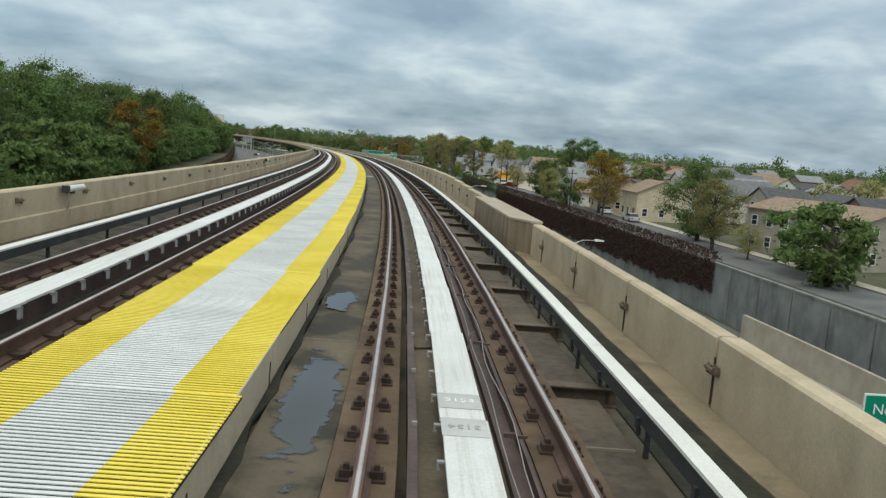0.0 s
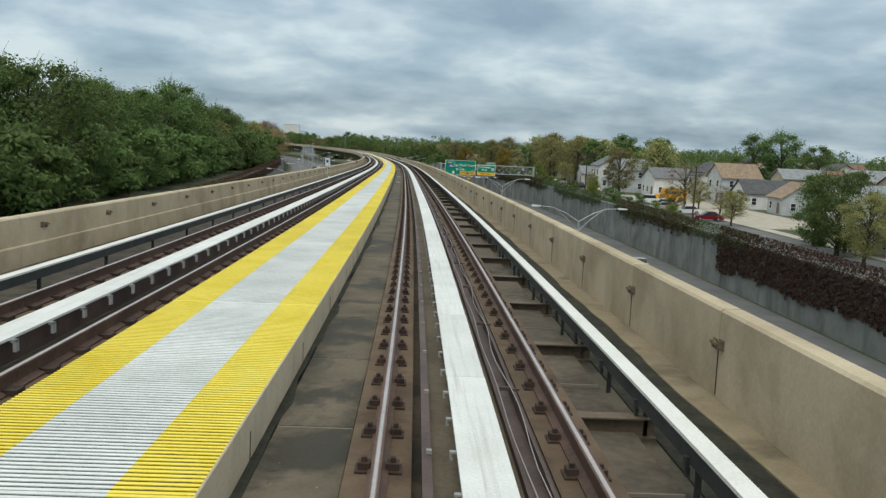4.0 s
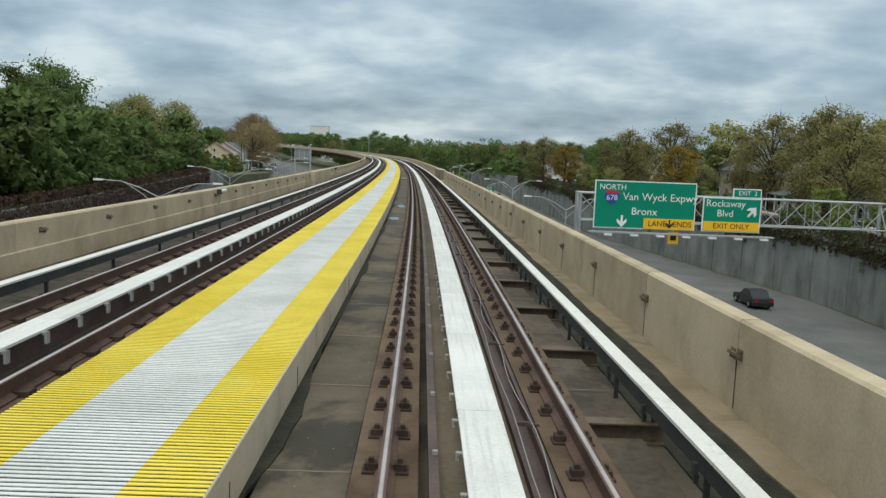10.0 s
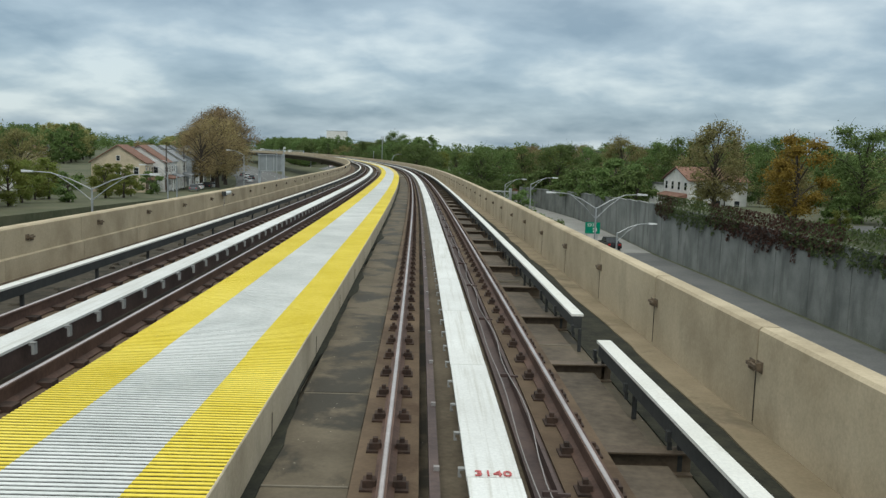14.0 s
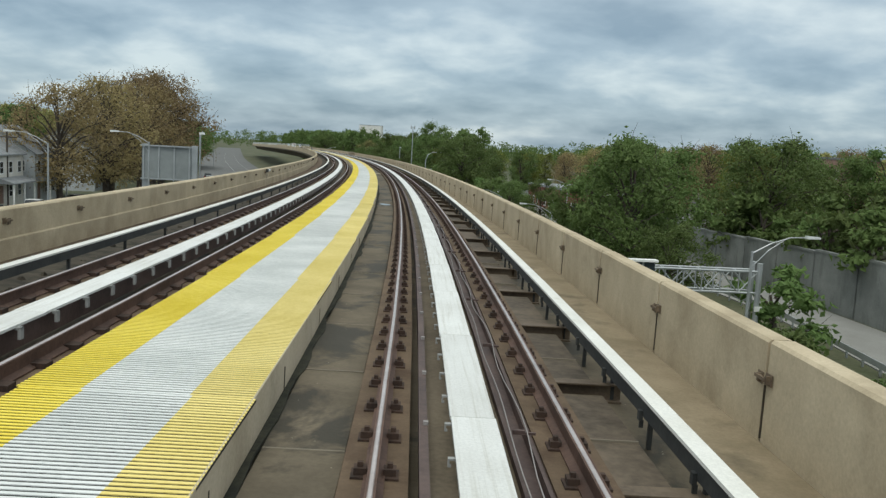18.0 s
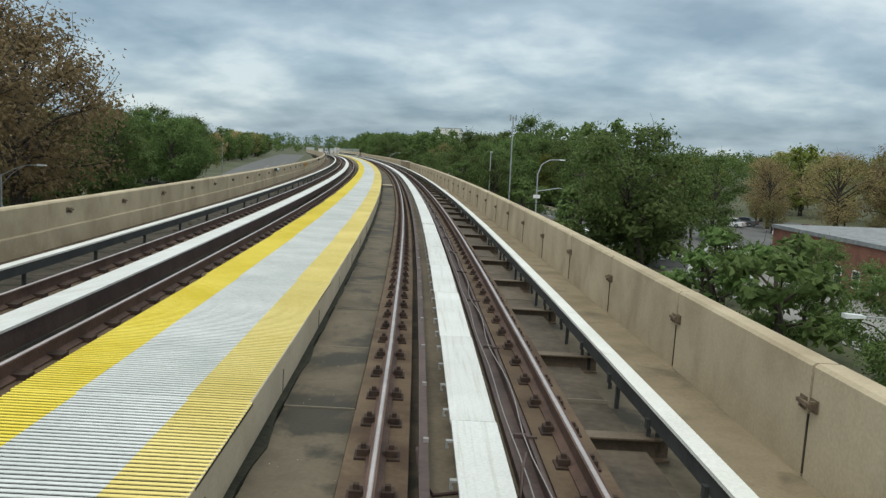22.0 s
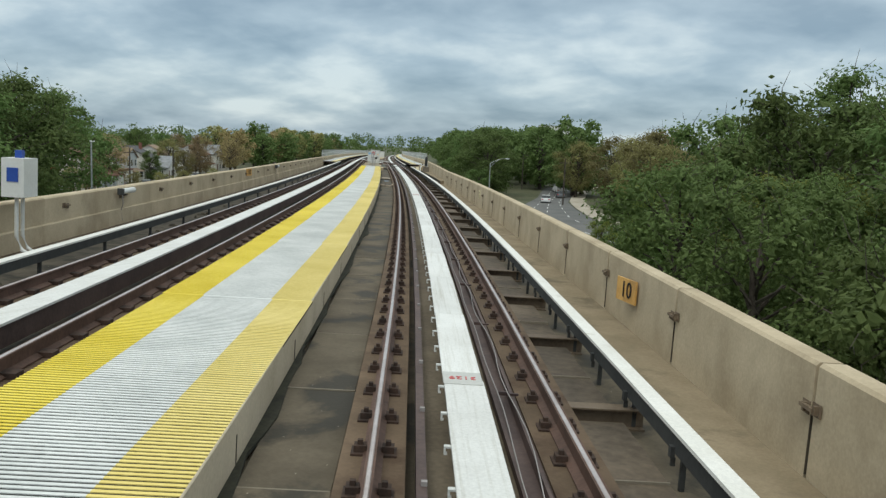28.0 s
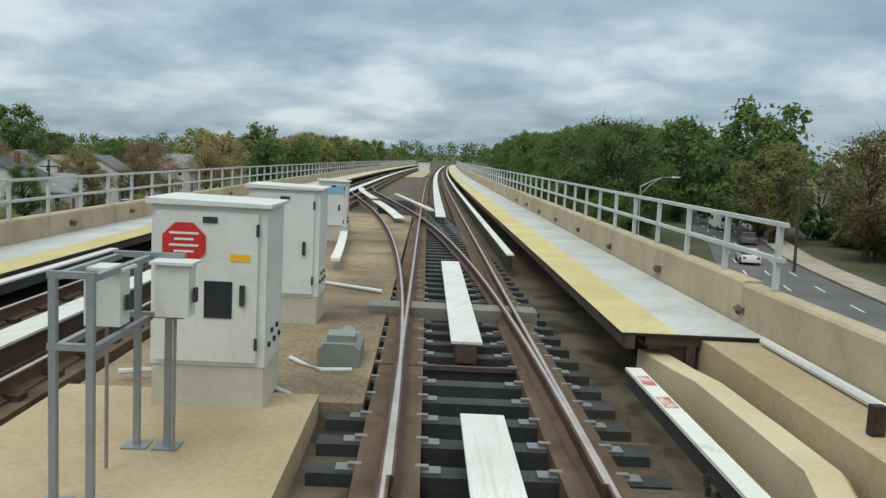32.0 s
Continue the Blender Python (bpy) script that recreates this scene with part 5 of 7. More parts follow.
def panel_sign(name, x0, x1, z0, z1, material, label, border=True):
    ob = tagged(new(name), label, "road sign", "signs on the gantry")
    ob.matrix_basis = level(331.6, 0, ROAD_Z)
    if border:
        part("border", box(x0, x1, -.06, .02, z0, z1), WHITE, ob)
        part("face", box(x0 + .09, x1 - .09, -.085, -.05, z0 + .09, z1 - .09), material, ob)
    else:
        part("face", box(x0, x1, -.1, -.02, z0, z1), material, ob)
    return ob


def T(x, z, y=-.1):
    return Matrix.Translation((x, y, z))


sg = panel_sign("highway_sign", 14.0, 22.3, 7.15, 11.0, GREENSIGN, "large green highway sign with white lettering")
write("NORTH", .62, WHITE, T(14.35, 10.45), sg, align="LEFT")
write("Van Wyck Expwy", .86, WHITE, T(19.35, 9.72), sg)
write("Bronx", .85, WHITE, T(18.1, 8.55), sg)
v, f = prism([(14.75, 9.75), (15.1, 9.2), (15.4, 9.05), (15.7, 9.2), (16.05, 9.75), (15.9, 10.15), (14.9, 10.15)], -.12, -.09)
part("shield", (v, f), SIGNBLUE, sg, "blue route shield")
part("shield_top", box(14.9, 15.9, -.13, -.1, 9.95, 10.17), SIGNRED, sg, "red band of the route shield")
write("678", .62, WHITE, T(15.4, 9.6, -.14), sg)


def arrow(parent, x, z, k, material, turn=180.0, y=-.12):
    """A plain arrow; turn 180 points down."""
    v, f = prism([(-.09, -.5), (.09, -.5), (.09, .05), (.42, -.2), (.42, .08), (0, .5), (-.42, .08), (-.42, -.2), (-.09, .05)], -.015, .015)
    o = part("arrow", (v, f), material, parent)
    o.matrix_basis = Matrix.Translation((x, y, z)) @ Matrix.Rotation(radians(turn), 4, "Y") @ Matrix.Scale(k, 4)


arrow(sg, 16.3, 7.75, .95, WHITE)
sg = panel_sign("lane_sign", 18.1, 22.2, 7.2, 8.05, YELLOWSIGN, "yellow lane sign with black lettering", False)
for o in sg.children:
    o.matrix_basis = Matrix.Translation((0, -.05, 0))
write("LANE", .62, INK, T(19.2, 7.62, -.17), sg)
write("ENDS", .62, INK, T(21.25, 7.62, -.17), sg)
arrow(sg, 20.2, 7.62, .7, INK, y=-.17)
sg = panel_sign("exit_sign", 22.9, 27.7, 7.15, 9.95, GREENSIGN, "green exit sign with white lettering")
write("Rockaway", .8, WHITE, T(24.75, 9.45), sg)
write("Blvd", .8, WHITE, T(24.75, 8.65), sg)
arrow(sg, 26.95, 8.85, 1.0, WHITE, 40)
o = part("exit_only_band", box(23.0, 27.6, -.13, -.09, 7.25, 8.0), YELLOWSIGN, sg, "yellow band")
write("EXIT ONLY", .6, INK, T(25.3, 7.62, -.14), sg)
sg = panel_sign("exit_tab", 25.3, 27.65, 9.97, 10.72, GREENSIGN, "small green exit number tab with white letters")
write("EXIT  2", .5, WHITE, T(26.5, 10.34), sg)
sg = tagged(new("warning_sign"), "small yellow warning sign hung under the gantry", "road sign")
sg.matrix_basis = level(331.75, 20.7, ROAD_Z)
part("plate", box(-.42, .42, -.03, .03, 6.0, 7.0), YELLOWSIGN, sg)
part("hanger", bar((0, .08, 6.1), (0, .08, 7.75), .05), GALV, sg)
part("text_bar", box(-.25, .25, -.04, -.03, 6.3, 6.7), INK, sg)
sg = tagged(new("exit_sign"), "small green exit sign with a white arrow on posts", "road sign")
sg.matrix_basis = level(478, 24.3, ROAD_Z)
part("plate", box(-1.0, 1.0, -.04, .04, 1.5, 3.0), GREENSIGN, sg)
write("EXIT", .6, WHITE, T(-.1, 2.62, -.05), sg)
arrow(sg, .3, 2.0, .7, WHITE, 40, -.06)
for x in (-.7, .7):
    part("post", bar((x, .09, 0), (x, .09, 3.0), .05), GALV, sg)
sg = tagged(new("highway_sign"), "green highway sign with white lettering beside the parapet", "road sign")
sg.matrix_basis = level(25, 14.75, ROAD_Z)
part("border", box(0, 4.2, -.03, .03, 9.05, 10.15), WHITE, sg)
part("plate", box(.05, 4.15, -.05, .04, 9.1, 10.1), GREENSIGN, sg)
write("No", .5, WHITE, T(.62, 9.65, -.07), sg)
for x in (0.8, 3.4):
    part("post", bar((x, .1, 0), (x, .1, 10.1), .08), GALV, sg)

# bare gantry by the ramp and the billboard gantry on the other side
g2 = tagged(new("sign_gantry"), "bare galvanised lattice gantry by the ramp", "gantry")
g2.matrix_basis = level(516, 0, ROAD_Z)
truss(g2, 13.8, 20.4, 3.65, 4.9, 0, 1.0, 6)
for y in (0, 1.0):
    part("leg", bar((20.5, y, 0), (20.5, y, 5.4), .17, 8), GALV, g2)
    part("leg", bar((10.9, y, 0), (10.9, y, 4.9), .16, 8), GALV, g2)
for zz in (3.65, 4.9):
    part("chord", bar((10.9, 0, zz), (13.8, 0, zz), .07), GALV, g2)
part("plate", box(20.3, 20.75, -.22, -.18, 2.6, 2.9), WHITE, g2, "small white plate on the leg")
sb = tagged(new("highway_sign"), "dark back of a highway sign with a white top edge", "road sign")
sb.matrix_basis = level(515.6, 0, ROAD_Z)
part("board", box(10.9, 14.1, -.1, .05, 2.2, 5.3), plain("dark_sign_back", (0.03, 0.045, 0.05), 0.6), sb)
part("cap", box(10.8, 14.2, -.35, .2, 5.3, 5.42), WHITE, sb)
for x in (11.6, 12.5, 13.4):
    part("rib", box(x - .05, x + .05, -.16, -.1, 2.2, 5.3), GALV, sb)
bb = tagged(new("highway_sign"), "grey back of a large highway sign on posts", "road sign")
bb.matrix_basis = level(566, 4.6, ROAD_Z)
part("board", box(-31.3, -26.0, -.05, .1, 6.0, 9.6), plain("weathered_board", (0.24, 0.26, 0.26), 0.7), bb)
for i in range(4):
    part("rib", box(-31.2 + i * 1.65, -31.05 + i * 1.65, -.16, -.05, 6.0, 9.6), GALV, bb)
part("rail", box(-31.4, -25.9, -.3, -.12, 9.55, 9.7), GALV, bb)
part("rail", box(-31.4, -25.9, -.3, -.12, 5.9, 6.05), GALV, bb)
for x in (-31.0, -25.7):
    part("post", box(x - .3, x + .3, .12, .7, 0, 9.8), GALV, bb)
ob = tagged(new("camera_pole"), "slim galvanised pole with a camera at its top", "pole")
ob.matrix_basis = level(570, -21.1, ROAD_Z)
part("pole", bar((0, 0, 0), (0, 0, 11.3), .11, 8), GALV, ob)
part("camera", box(-.1, .5, -.12, .12, 11.1, 11.35), LAMPGLASS, ob)
part("bracket", bar((0, 0, 11.2), (.3, 0, 11.5), .04), GALV, ob)
for s, u, h in ((662, 24, 9.0), (652, 34, 9.5), (236, 46, 8.5), (300, 44.5, 9), (170, 46, 8), (575, -44, 9.5), (548, -44, 9.5), (846, 34, 9), (905, 35, 9), (838, -46, 8), (868, -46, 8)):
    ob = tagged(new("utility_pole"), "brown wooden utility pole with a cross arm", "pole")
    ob.matrix_basis = level(s, u, zr(s) if u > 0 else zl(s))
    o = ([], [])
    tube(o, [(0, 0, -.2), (0, 0, h)], [.16, .11], 8)
    part("pole", o, BARK, ob)
    part("cross_arm", box(-1.1, 1.1, -.06, .06, h - .9, h - .75), BARK, ob)
# traffic signals at the junction
ob = tagged(new("traffic_signal"), "galvanised signal pole with curved lamp arm and mast arm", "traffic signal")
ob.matrix_basis = level(678.6, 22.3, ROAD_Z)
o = ([], [])
tube(o, [(0, 0, 0), (0, 0, 7.6), (.5, 0, 9.0), (1.6, 0, 9.7), (3.2, 0, 9.8)], [.12, .1, .07, .06, .05], 8)
part("pole", o, GALV, ob)
part("luminaire", box(3.1, 3.9, -.15, .15, 9.7, 9.86), LAMPGLASS, ob)
o = ([], [])
tube(o, [(0, 0, 5.2), (3, 0, 5.7), (6.6, 0, 5.5)], [.08, .06, .05], 7)
part("mast_arm", o, GALV, ob)
for x in (6.5, 6.9):
    hd = part("signal_head", box(x - .17, x + .17, -.2, .1, 4.4, 5.4), YELLOWSIGN, ob, "yellow three-lamp signal head")
    for k in range(3):
        part("lens", box(x - .1, x + .1, -.23, -.19, 4.52 + k * .3, 4.72 + k * .3), INK, hd)
part("sign_plate", box(-.5, .5, -.15, -.11, 4.2, 4.7), WHITE, ob)
# utility pole with a coil of cable, and its wire under the guideway
ob = tagged(new("utility_pole"), "dark wooden utility pole with a coil of black cable", "pole")
ob.matrix_basis = level(659, 22, ROAD_Z)
o = ([], [])
tube(o, [(0, 0, -.2), (0, 0, 7.2)], [.17, .13], 8)
part("pole", o, BARK, ob)
o = ([], [])
tube(o, [(.75, .2, -.2), (.75, .2, 5.6)], [.14, .11], 8)
part("second_pole", o, BARK, ob, "shorter dark pole beside it")
for k in range(3):
    o = ([], [])
    tube(o, [(-.75 + (.62 + .05 * k) * math.cos(a), -.2 - .03 * k, 4.8 + (.62 + .05 * k) * math.sin(a)) for a in [6.2832 * i / 20 for i in range(21)]], [.03] * 21, 5)
    part("coil", o, RUBBER, ob, "loop of black cable")
wire = tagged(new("wire"), "black overhead wire from the pole across to the guideway", "wire")
o = ([], [])
tube(o, [tuple(level(659, 22 - 17 * k, -10.15 + .75 * k - .5 * math.sin(math.pi * k)).translation) for k in [i / 12 for i in range(13)]], [.035] * 13, 5)
part("cable", o, RUBBER, wire)
# pipe fence at the corner
pf = tagged(new("pipe_fence"), "galvanised pipe fence at the corner of the pavement", "fence")
pf.matrix_basis = level(691.5, 24.4, ROAD_Z)
for y in (0, 4.3, 8.6, 12.9, 17.2):
    part("post", bar((0, y, 0), (0, y, 2.1), .045, 8), GALV, pf)
for z in (.35, .7, 2.08):
    part("rail", bar((0, 0, z), (0, 17.2, z), .04, 6), GALV, pf)
bl = tagged(new("planter"), "low brown stone block at the street corner", "planter")
bl.matrix_basis = level(688, 25.4, ROAD_Z)
part("block", prism([(-.9, 0), (.9, 0), (.9, .75), (.8, .85), (-.8, .85), (-.9, .75)], -1.3, 1.3), mat("brown_stone", (0.12, 0.095, 0.07), (0.22, 0.18, 0.14), 1.2, 0.9), bl)
# guard rail of the ramp
gr_ = tagged(new("guard_rail"), "galvanised steel guard rail along the ramp", "guard rail")
v, f = [], []
for z0, z1 in ((.45, .8),):
    st = list(np.arange(470, 600, 4.0))
    for s in st:
        for du, zz in ((0, z0), (.06, z0), (.06, z1), (0, z1)):
            v.append(tuple(level(s, verge(s) - .7 + du, ROAD_Z + zz).translation))
    for j in range(len(st) - 1):
        f += [(4 * j + i, 4 * j + (i + 1) % 4, 4 * j + 4 + (i + 1) % 4, 4 * j + 4 + i) for i in range(4)]
part("beam", (v, f), GALV, gr_)
me = mesh_of("post", *box(-.06, .06, -.05, .05, 0, .78), GALV)
for s in np.arange(470, 600, 2.0):
    put("post", me, level(s, verge(s) - .58, ROAD_Z), gr_)
ob = tagged(new("warning_sign"), "orange diamond warning sign above the wall", "road sign")
ob.matrix_basis = level(523, 35.2, -13.6) @ Matrix.Translation((0, 0, 3.1)) @ Matrix.Rotation(radians(45), 4, "Y")
part("plate", box(-.65, .65, -.03, .03, -.65, .65), YELLOWSIGN, ob)
part("symbol", box(-.28, .28, -.05, -.03, -.28, .28), INK, ob)
# far woods along the skyline
far = ([], [])
fr_ = random.Random(31)
for i in range(620):
    s, u = fr_.uniform(-30, 1290), fr_.choice((-1, 1)) * fr_.uniform(160, 410)
    if u > 0 and s < 460 and u < 260 and fr_.random() < .6:
        continue
    h = fr_.uniform(10, 17)
    c = level(s, u, (zr(s) if u > 0 else zl(s))).translation
    for k in range(4):
        leaves(far, c + Vector((fr_.gauss(0, 2.2), fr_.gauss(0, 2.2), h * (.35 + .17 * k))), 3.6, 34, 1.25, fr_, .8, .4)
for i in range(700):
    a, d = fr_.uniform(-.1, 1.35) + 1.0, fr_.uniform(760, 1150)
    base = level(640, 0, -15.5).translation
    c = base + Vector((-d * math.cos(a - .25) * 1.0, d * math.sin(a - .25) * .9 + 120, 0)) if i % 2 else base + Vector((d * math.cos(a - .75), d * math.sin(a - .75) * .9, 0))
    h = 17 + 9 * noise.noise(c * .006) + fr_.uniform(-3, 5)
    for k in range(4):
        leaves(far, c + Vector((fr_.gauss(0, 4), fr_.gauss(0, 4), h * (.25 + .2 * k))), 6.0, 26, 2.0, fr_, .7, .4)
tagged(new("far_woods", mesh_of("far_woods", far[0], far[1], GREEN)), "belt of distant woods on the skyline", "woods", kind="stuff")


# ---- guideway fittings ----
CLIPRUST = mat("weathered_clip_steel", (0.095, 0.068, 0.045), (0.20, 0.15, 0.10), 9.0, 0.85)
RUSTY = mat("rusty_clip", (0.028, 0.018, 0.014), (0.07, 0.042, 0.03), 6.0, 0.85)
SLAB = mat("brown_slab", (0.045, 0.035, 0.025), (0.135, 0.105, 0.075), 0.7, 0.8, rand=0.16, fine=9)
CREAM = mat("pale_joint_slab", (0.34, 0.28, 0.21), (0.44, 0.38, 0.30), 0.9, 0.9)
STAIN = mat("stained_concrete", (0.14, 0.095, 0.055), (0.34, 0.27, 0.18), 0.8, 0.85, streak=0.5)
CABLE = plain("grey_cable", (0.26, 0.24, 0.23), 0.6)
ENAMEL = mat("white_enamel", (0.60, 0.61, 0.59), (0.70, 0.71, 0.69), 1.5, 0.45, bump=0.03)


def many(name, boxes, stops, u, w, material, parent, label=""):
    """Alike small pieces at many stops, joined."""
    v, f = [], []
    for b in boxes:
        box(*b, (v, f))
    base = np.array(v)
    n = len(base)
    V, F = [], []
    for i, s in enumerate(stops):
        m = np.array(at(s, u, w))
        V.append(base @ m[:3, :3].T + m[:3, 3])
        F += [tuple(q + i * n for q in face) for face in f]
    ob = new(name, mesh_of(name, np.concatenate(V).tolist(), F, material))
    ob["kind"] = "stuff"
    if label:
        ob["label"] = label
    if parent:
        ob.parent = parent
    return ob


def many_me(name, me, stops, s0, s1, material, parent):
    """Alike pieces of one mesh from s0 to s1, joined, each a little higher or lower."""
    base = np.array([v.co for v in me.vertices])
    fc = [tuple(p.vertices) for p in me.polygons]
    r = random.Random(9)
    V, F = [], []
    for s in stops:
        if s0 <= s <= s1:
            m = np.array(at(s, 0, r.uniform(-.012, .004)))
            F += [tuple(q + len(V) * len(base) for q in face) for face in fc]
            V.append(base @ m[:3, :3].T + m[:3, 3])
    ob = new(name, mesh_of(name, np.concatenate(V).tolist(), F, material))
    ob["kind"] = "stuff"
    ob.parent = parent
    return ob


CLIP = [(-.17, .17, -.09, .09, -.02, .012), (-.15, -.06, -.05, .05, .012, .06), (.06, .15, -.05, .05, .012, .06), (-.125, -.085, -.02, .02, .06, .095), (.085, .125, -.02, .02, .06, .095)]
v, f = [], []
for b in CLIP:
    box(*b, (v, f))
clip_me = mesh_of("fastener", v, f, RUSTY)
fasteners = tagged(new("fasteners"), "rusty bolted rail fasteners along the running rails", "rail fasteners", kind="structure")
for u in (-.7525, .7525):
    many("fastener_row", CLIP, np.arange(S0, 655, .76), u, -.185, RUSTY, fasteners)
for s in np.arange(655.4, 773, .76):
    for u in (-.7525, .7525):
        put("fastener", clip_me, at(s, u, -.185), fasteners)
for u in (LIM2 - .7525, LIM2 + .7525):
    many("fastener_row", [(-.16, .16, -.08, .08, -.02, .05)], np.arange(S0, 800, .76), u, -.185, RUSTY, fasteners)
# guard rail and cable trough between the rails
grd = tagged(new("guard_rail"), "dark steel guard rail beside the running rail", "guard rail", kind="structure")
ob_of("web", sweep(rect(-.43, -.40, -.40, -.075), S0, 772), STEEL, grd)
ob_of("flange", sweep(rect(-.445, -.375, -.075, -.055), S0, 772), STEEL, grd)
many("bolt", [(-.02, .02, -.02, .02, 0, .03)], np.arange(S0, 772, 1.52), -.395, -.055, CABLE, grd)
tro = tagged(new("cable_trough"), "dark brown steel cable trough between reaction plates and rail", "cable trough", kind="structure")
ob_of("base", sweep(rect(.27, .51, -.30, -.21), S0, 773), STEEL, tro)
ob_of("flange", sweep(rect(.27, .30, -.24, -.15), S0, 773), STEEL, tro)
ob_of("flange", sweep(rect(.43, .455, -.24, -.12), S0, 773), STEEL, tro)
for u, a, ph in ((.285, .012, 0), (.40, .03, 1.3)):
    pts = [tuple(at(s, u + a * math.sin(s * 1.9 + ph) + .5 * a * math.sin(s * .7), -.085 + .012 * math.sin(s * 1.1 + ph)).translation) for s in np.arange(S0, 773, .5)]
    o = ([], [])
    tube(o, pts, [.0055] * len(pts), 4)
    ob_of("cable", o, CABLE, tro, "thin grey cable clipped along the trough")
many("cable_clip", [(-.05, .05, -.015, .015, 0, .035), (.05, .14, -.012, .012, .0, .02)], np.arange(S0, 773, 3.05), .36, -.12, STEEL, tro)
ob_of("bed", sweep(rect(-.36, .27, -.42, -.22), S0, 773), mat("middle_bed", (0.095, 0.075, 0.05), (0.175, 0.142, 0.10), 0.8, 0.85), tro, "grey concrete between the rails")
# white brackets that hold the reaction plates
BR = [(-.215, -.17, -.022, .022, -.045, -.032), (-.225, -.212, -.022, .022, -.085, -.032), (-.225, -.20, -.022, .022, -.095, -.085)]
v, f = [], []
for b in BR:
    box(*b, (v, f))
br_me = mesh_of("bracket", v, f, ENAMEL)
hold = tagged(new("plate_brackets"), "small white brackets holding the reaction plates", "brackets", kind="structure")
many("bracket_row", BR, np.arange(S0, 640, .76), -.02, 0, plain("grey_bracket", (0.30, 0.30, 0.29), 0.6), hold)
for s in np.arange(640, 773, .76):
    put("bracket", br_me, at(s, -.02, 0), hold)
many("bracket_row", [(.17, .23, -.04, .04, -.06, -.03), (.20, .23, -.04, .04, -.16, -.03)], np.arange(S0, 560, .92), LIM2, 0, plain("dull_bracket", (0.33, 0.33, 0.32), 0.6), hold)
# deck slabs, cross beams, ledge
slabs = tagged(new("deck_slabs"), "brown-grey concrete slabs laid between plinths and walkway", "deck slabs", kind="structure")
v, f = prism([(-1.70, -.42), (-1.02, -.42), (-1.02, -.345), (-1.03, -.335), (-1.69, -.335), (-1.70, -.345)], .02, 2.42)
sl_me = fix(mesh_of("slab", v, f, DECK))
v, f = prism([(1.02, -.42), (1.5, -.42), (1.5, -.315), (1.49, -.305), (1.03, -.305), (1.02, -.315)], .2, 2.75)
sr_me = fix(mesh_of("slab", v, f, SLAB))
bm_me = mesh_of("cross_beam", *box(.86, 1.72, -.09, .09, -.235, -.22, box(.86, 1.72, -.02, .02, -.40, -.235, box(.86, 1.72, -.09, .09, -.42, -.40))), BEAM)
sr = random.Random(3)
for s in np.arange(S0, 790, 2.44):
    if s < 330 or s > 690:
        put("slab", sl_me, at(s, 0, sr.uniform(-.012, .004)), slabs)
many_me("slab_run", sl_me, np.arange(S0, 790, 2.44), 330, 690, DECK, slabs)
for s in np.arange(S0, 776, 2.9):
    put("slab", sr_me, at(s, 0, sr.uniform(-.04, .012)), slabs)
    put("cross_beam", bm_me, at(s, 0, 0), slabs)
many("mortar", [(-1.69, -1.03, -.011, .011, -.42, -.336)], np.arange(S0, 790, 2.44), 0, 0, plain("pale_mortar", (0.20, 0.175, 0.135), 0.95), slabs)
many("mortar", [(1.03, 1.49, 1.3, 1.318, -.42, -.301)], np.arange(S0, 776, 2.9), 0, 0, bpy.data.materials["pale_mortar"], slabs)


def ragged(name, u_of, u1, w, s0, s1, material, label, category, step=.45):
    """A thin layer along the line, from an uneven edge u_of(s) to u1, with its thickness."""
    v, f = [], []
    st = list(np.arange(s0, s1, step)) + [s1]
    for s in st:
        m = at(s)
        v += [tuple(m @ Vector(p)) for p in ((u_of(s), 0, w - .04), (u1, 0, w - .04), (u1, 0, w), (u_of(s), 0, w))]
    for j in range(len(st) - 1):
        f += [(4 * j + i, 4 * j + (i + 1) % 4, 4 * j + 4 + (i + 1) % 4, 4 * j + 4 + i) for i in range(4)]
    f += [(3, 2, 1, 0), tuple(4 * (len(st) - 1) + i for i in range(4))]
    return tagged(ob_of(name, (v, f), material), label, category, kind="structure")


def wob(s, k):
    return noise.noise((s * .31, k, 0)) + .5 * noise.noise((s * 1.1, k, 3))


ragged("ledge", lambda s: float(np.interp(s, [300, 400, 470, 735, 746], [2.42, 2.38, 2.05, 2.05, 2.6])) + .07 * wob(s, 2), 2.75, -.385, S0, S1, LEDGE, "tan concrete ledge at the foot of the parapet", "ledge")
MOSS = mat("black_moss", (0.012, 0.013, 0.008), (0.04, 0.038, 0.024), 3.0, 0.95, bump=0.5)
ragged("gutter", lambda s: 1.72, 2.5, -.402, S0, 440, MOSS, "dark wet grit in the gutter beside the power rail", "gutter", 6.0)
ragged("moss", lambda s: -1.69 + .10 * max(-.6, wob(s, 7) * 1.6), -1.766, -.3275, S0, 768, MOSS, "dark moss and grit at the foot of the walkway", "moss")
led = ob_of("ledge", sweep(rect(-7.89, -7.2, -.42, -.36), S0, S1), PLINTH)
tagged(led, "tan concrete ledge at the foot of the far parapet", "ledge", kind="structure")
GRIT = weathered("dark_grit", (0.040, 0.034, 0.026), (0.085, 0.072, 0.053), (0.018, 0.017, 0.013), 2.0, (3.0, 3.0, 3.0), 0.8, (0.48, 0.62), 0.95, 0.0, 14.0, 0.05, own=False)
ragged("grit", lambda s: -7.30 + .04 * wob(s, 4), -5.92, -.385, S0, 800, GRIT, "dark gritty ballast dust beside the far power rail", "grit", 1.5)
gr = random.Random(21)
v, f = [], []
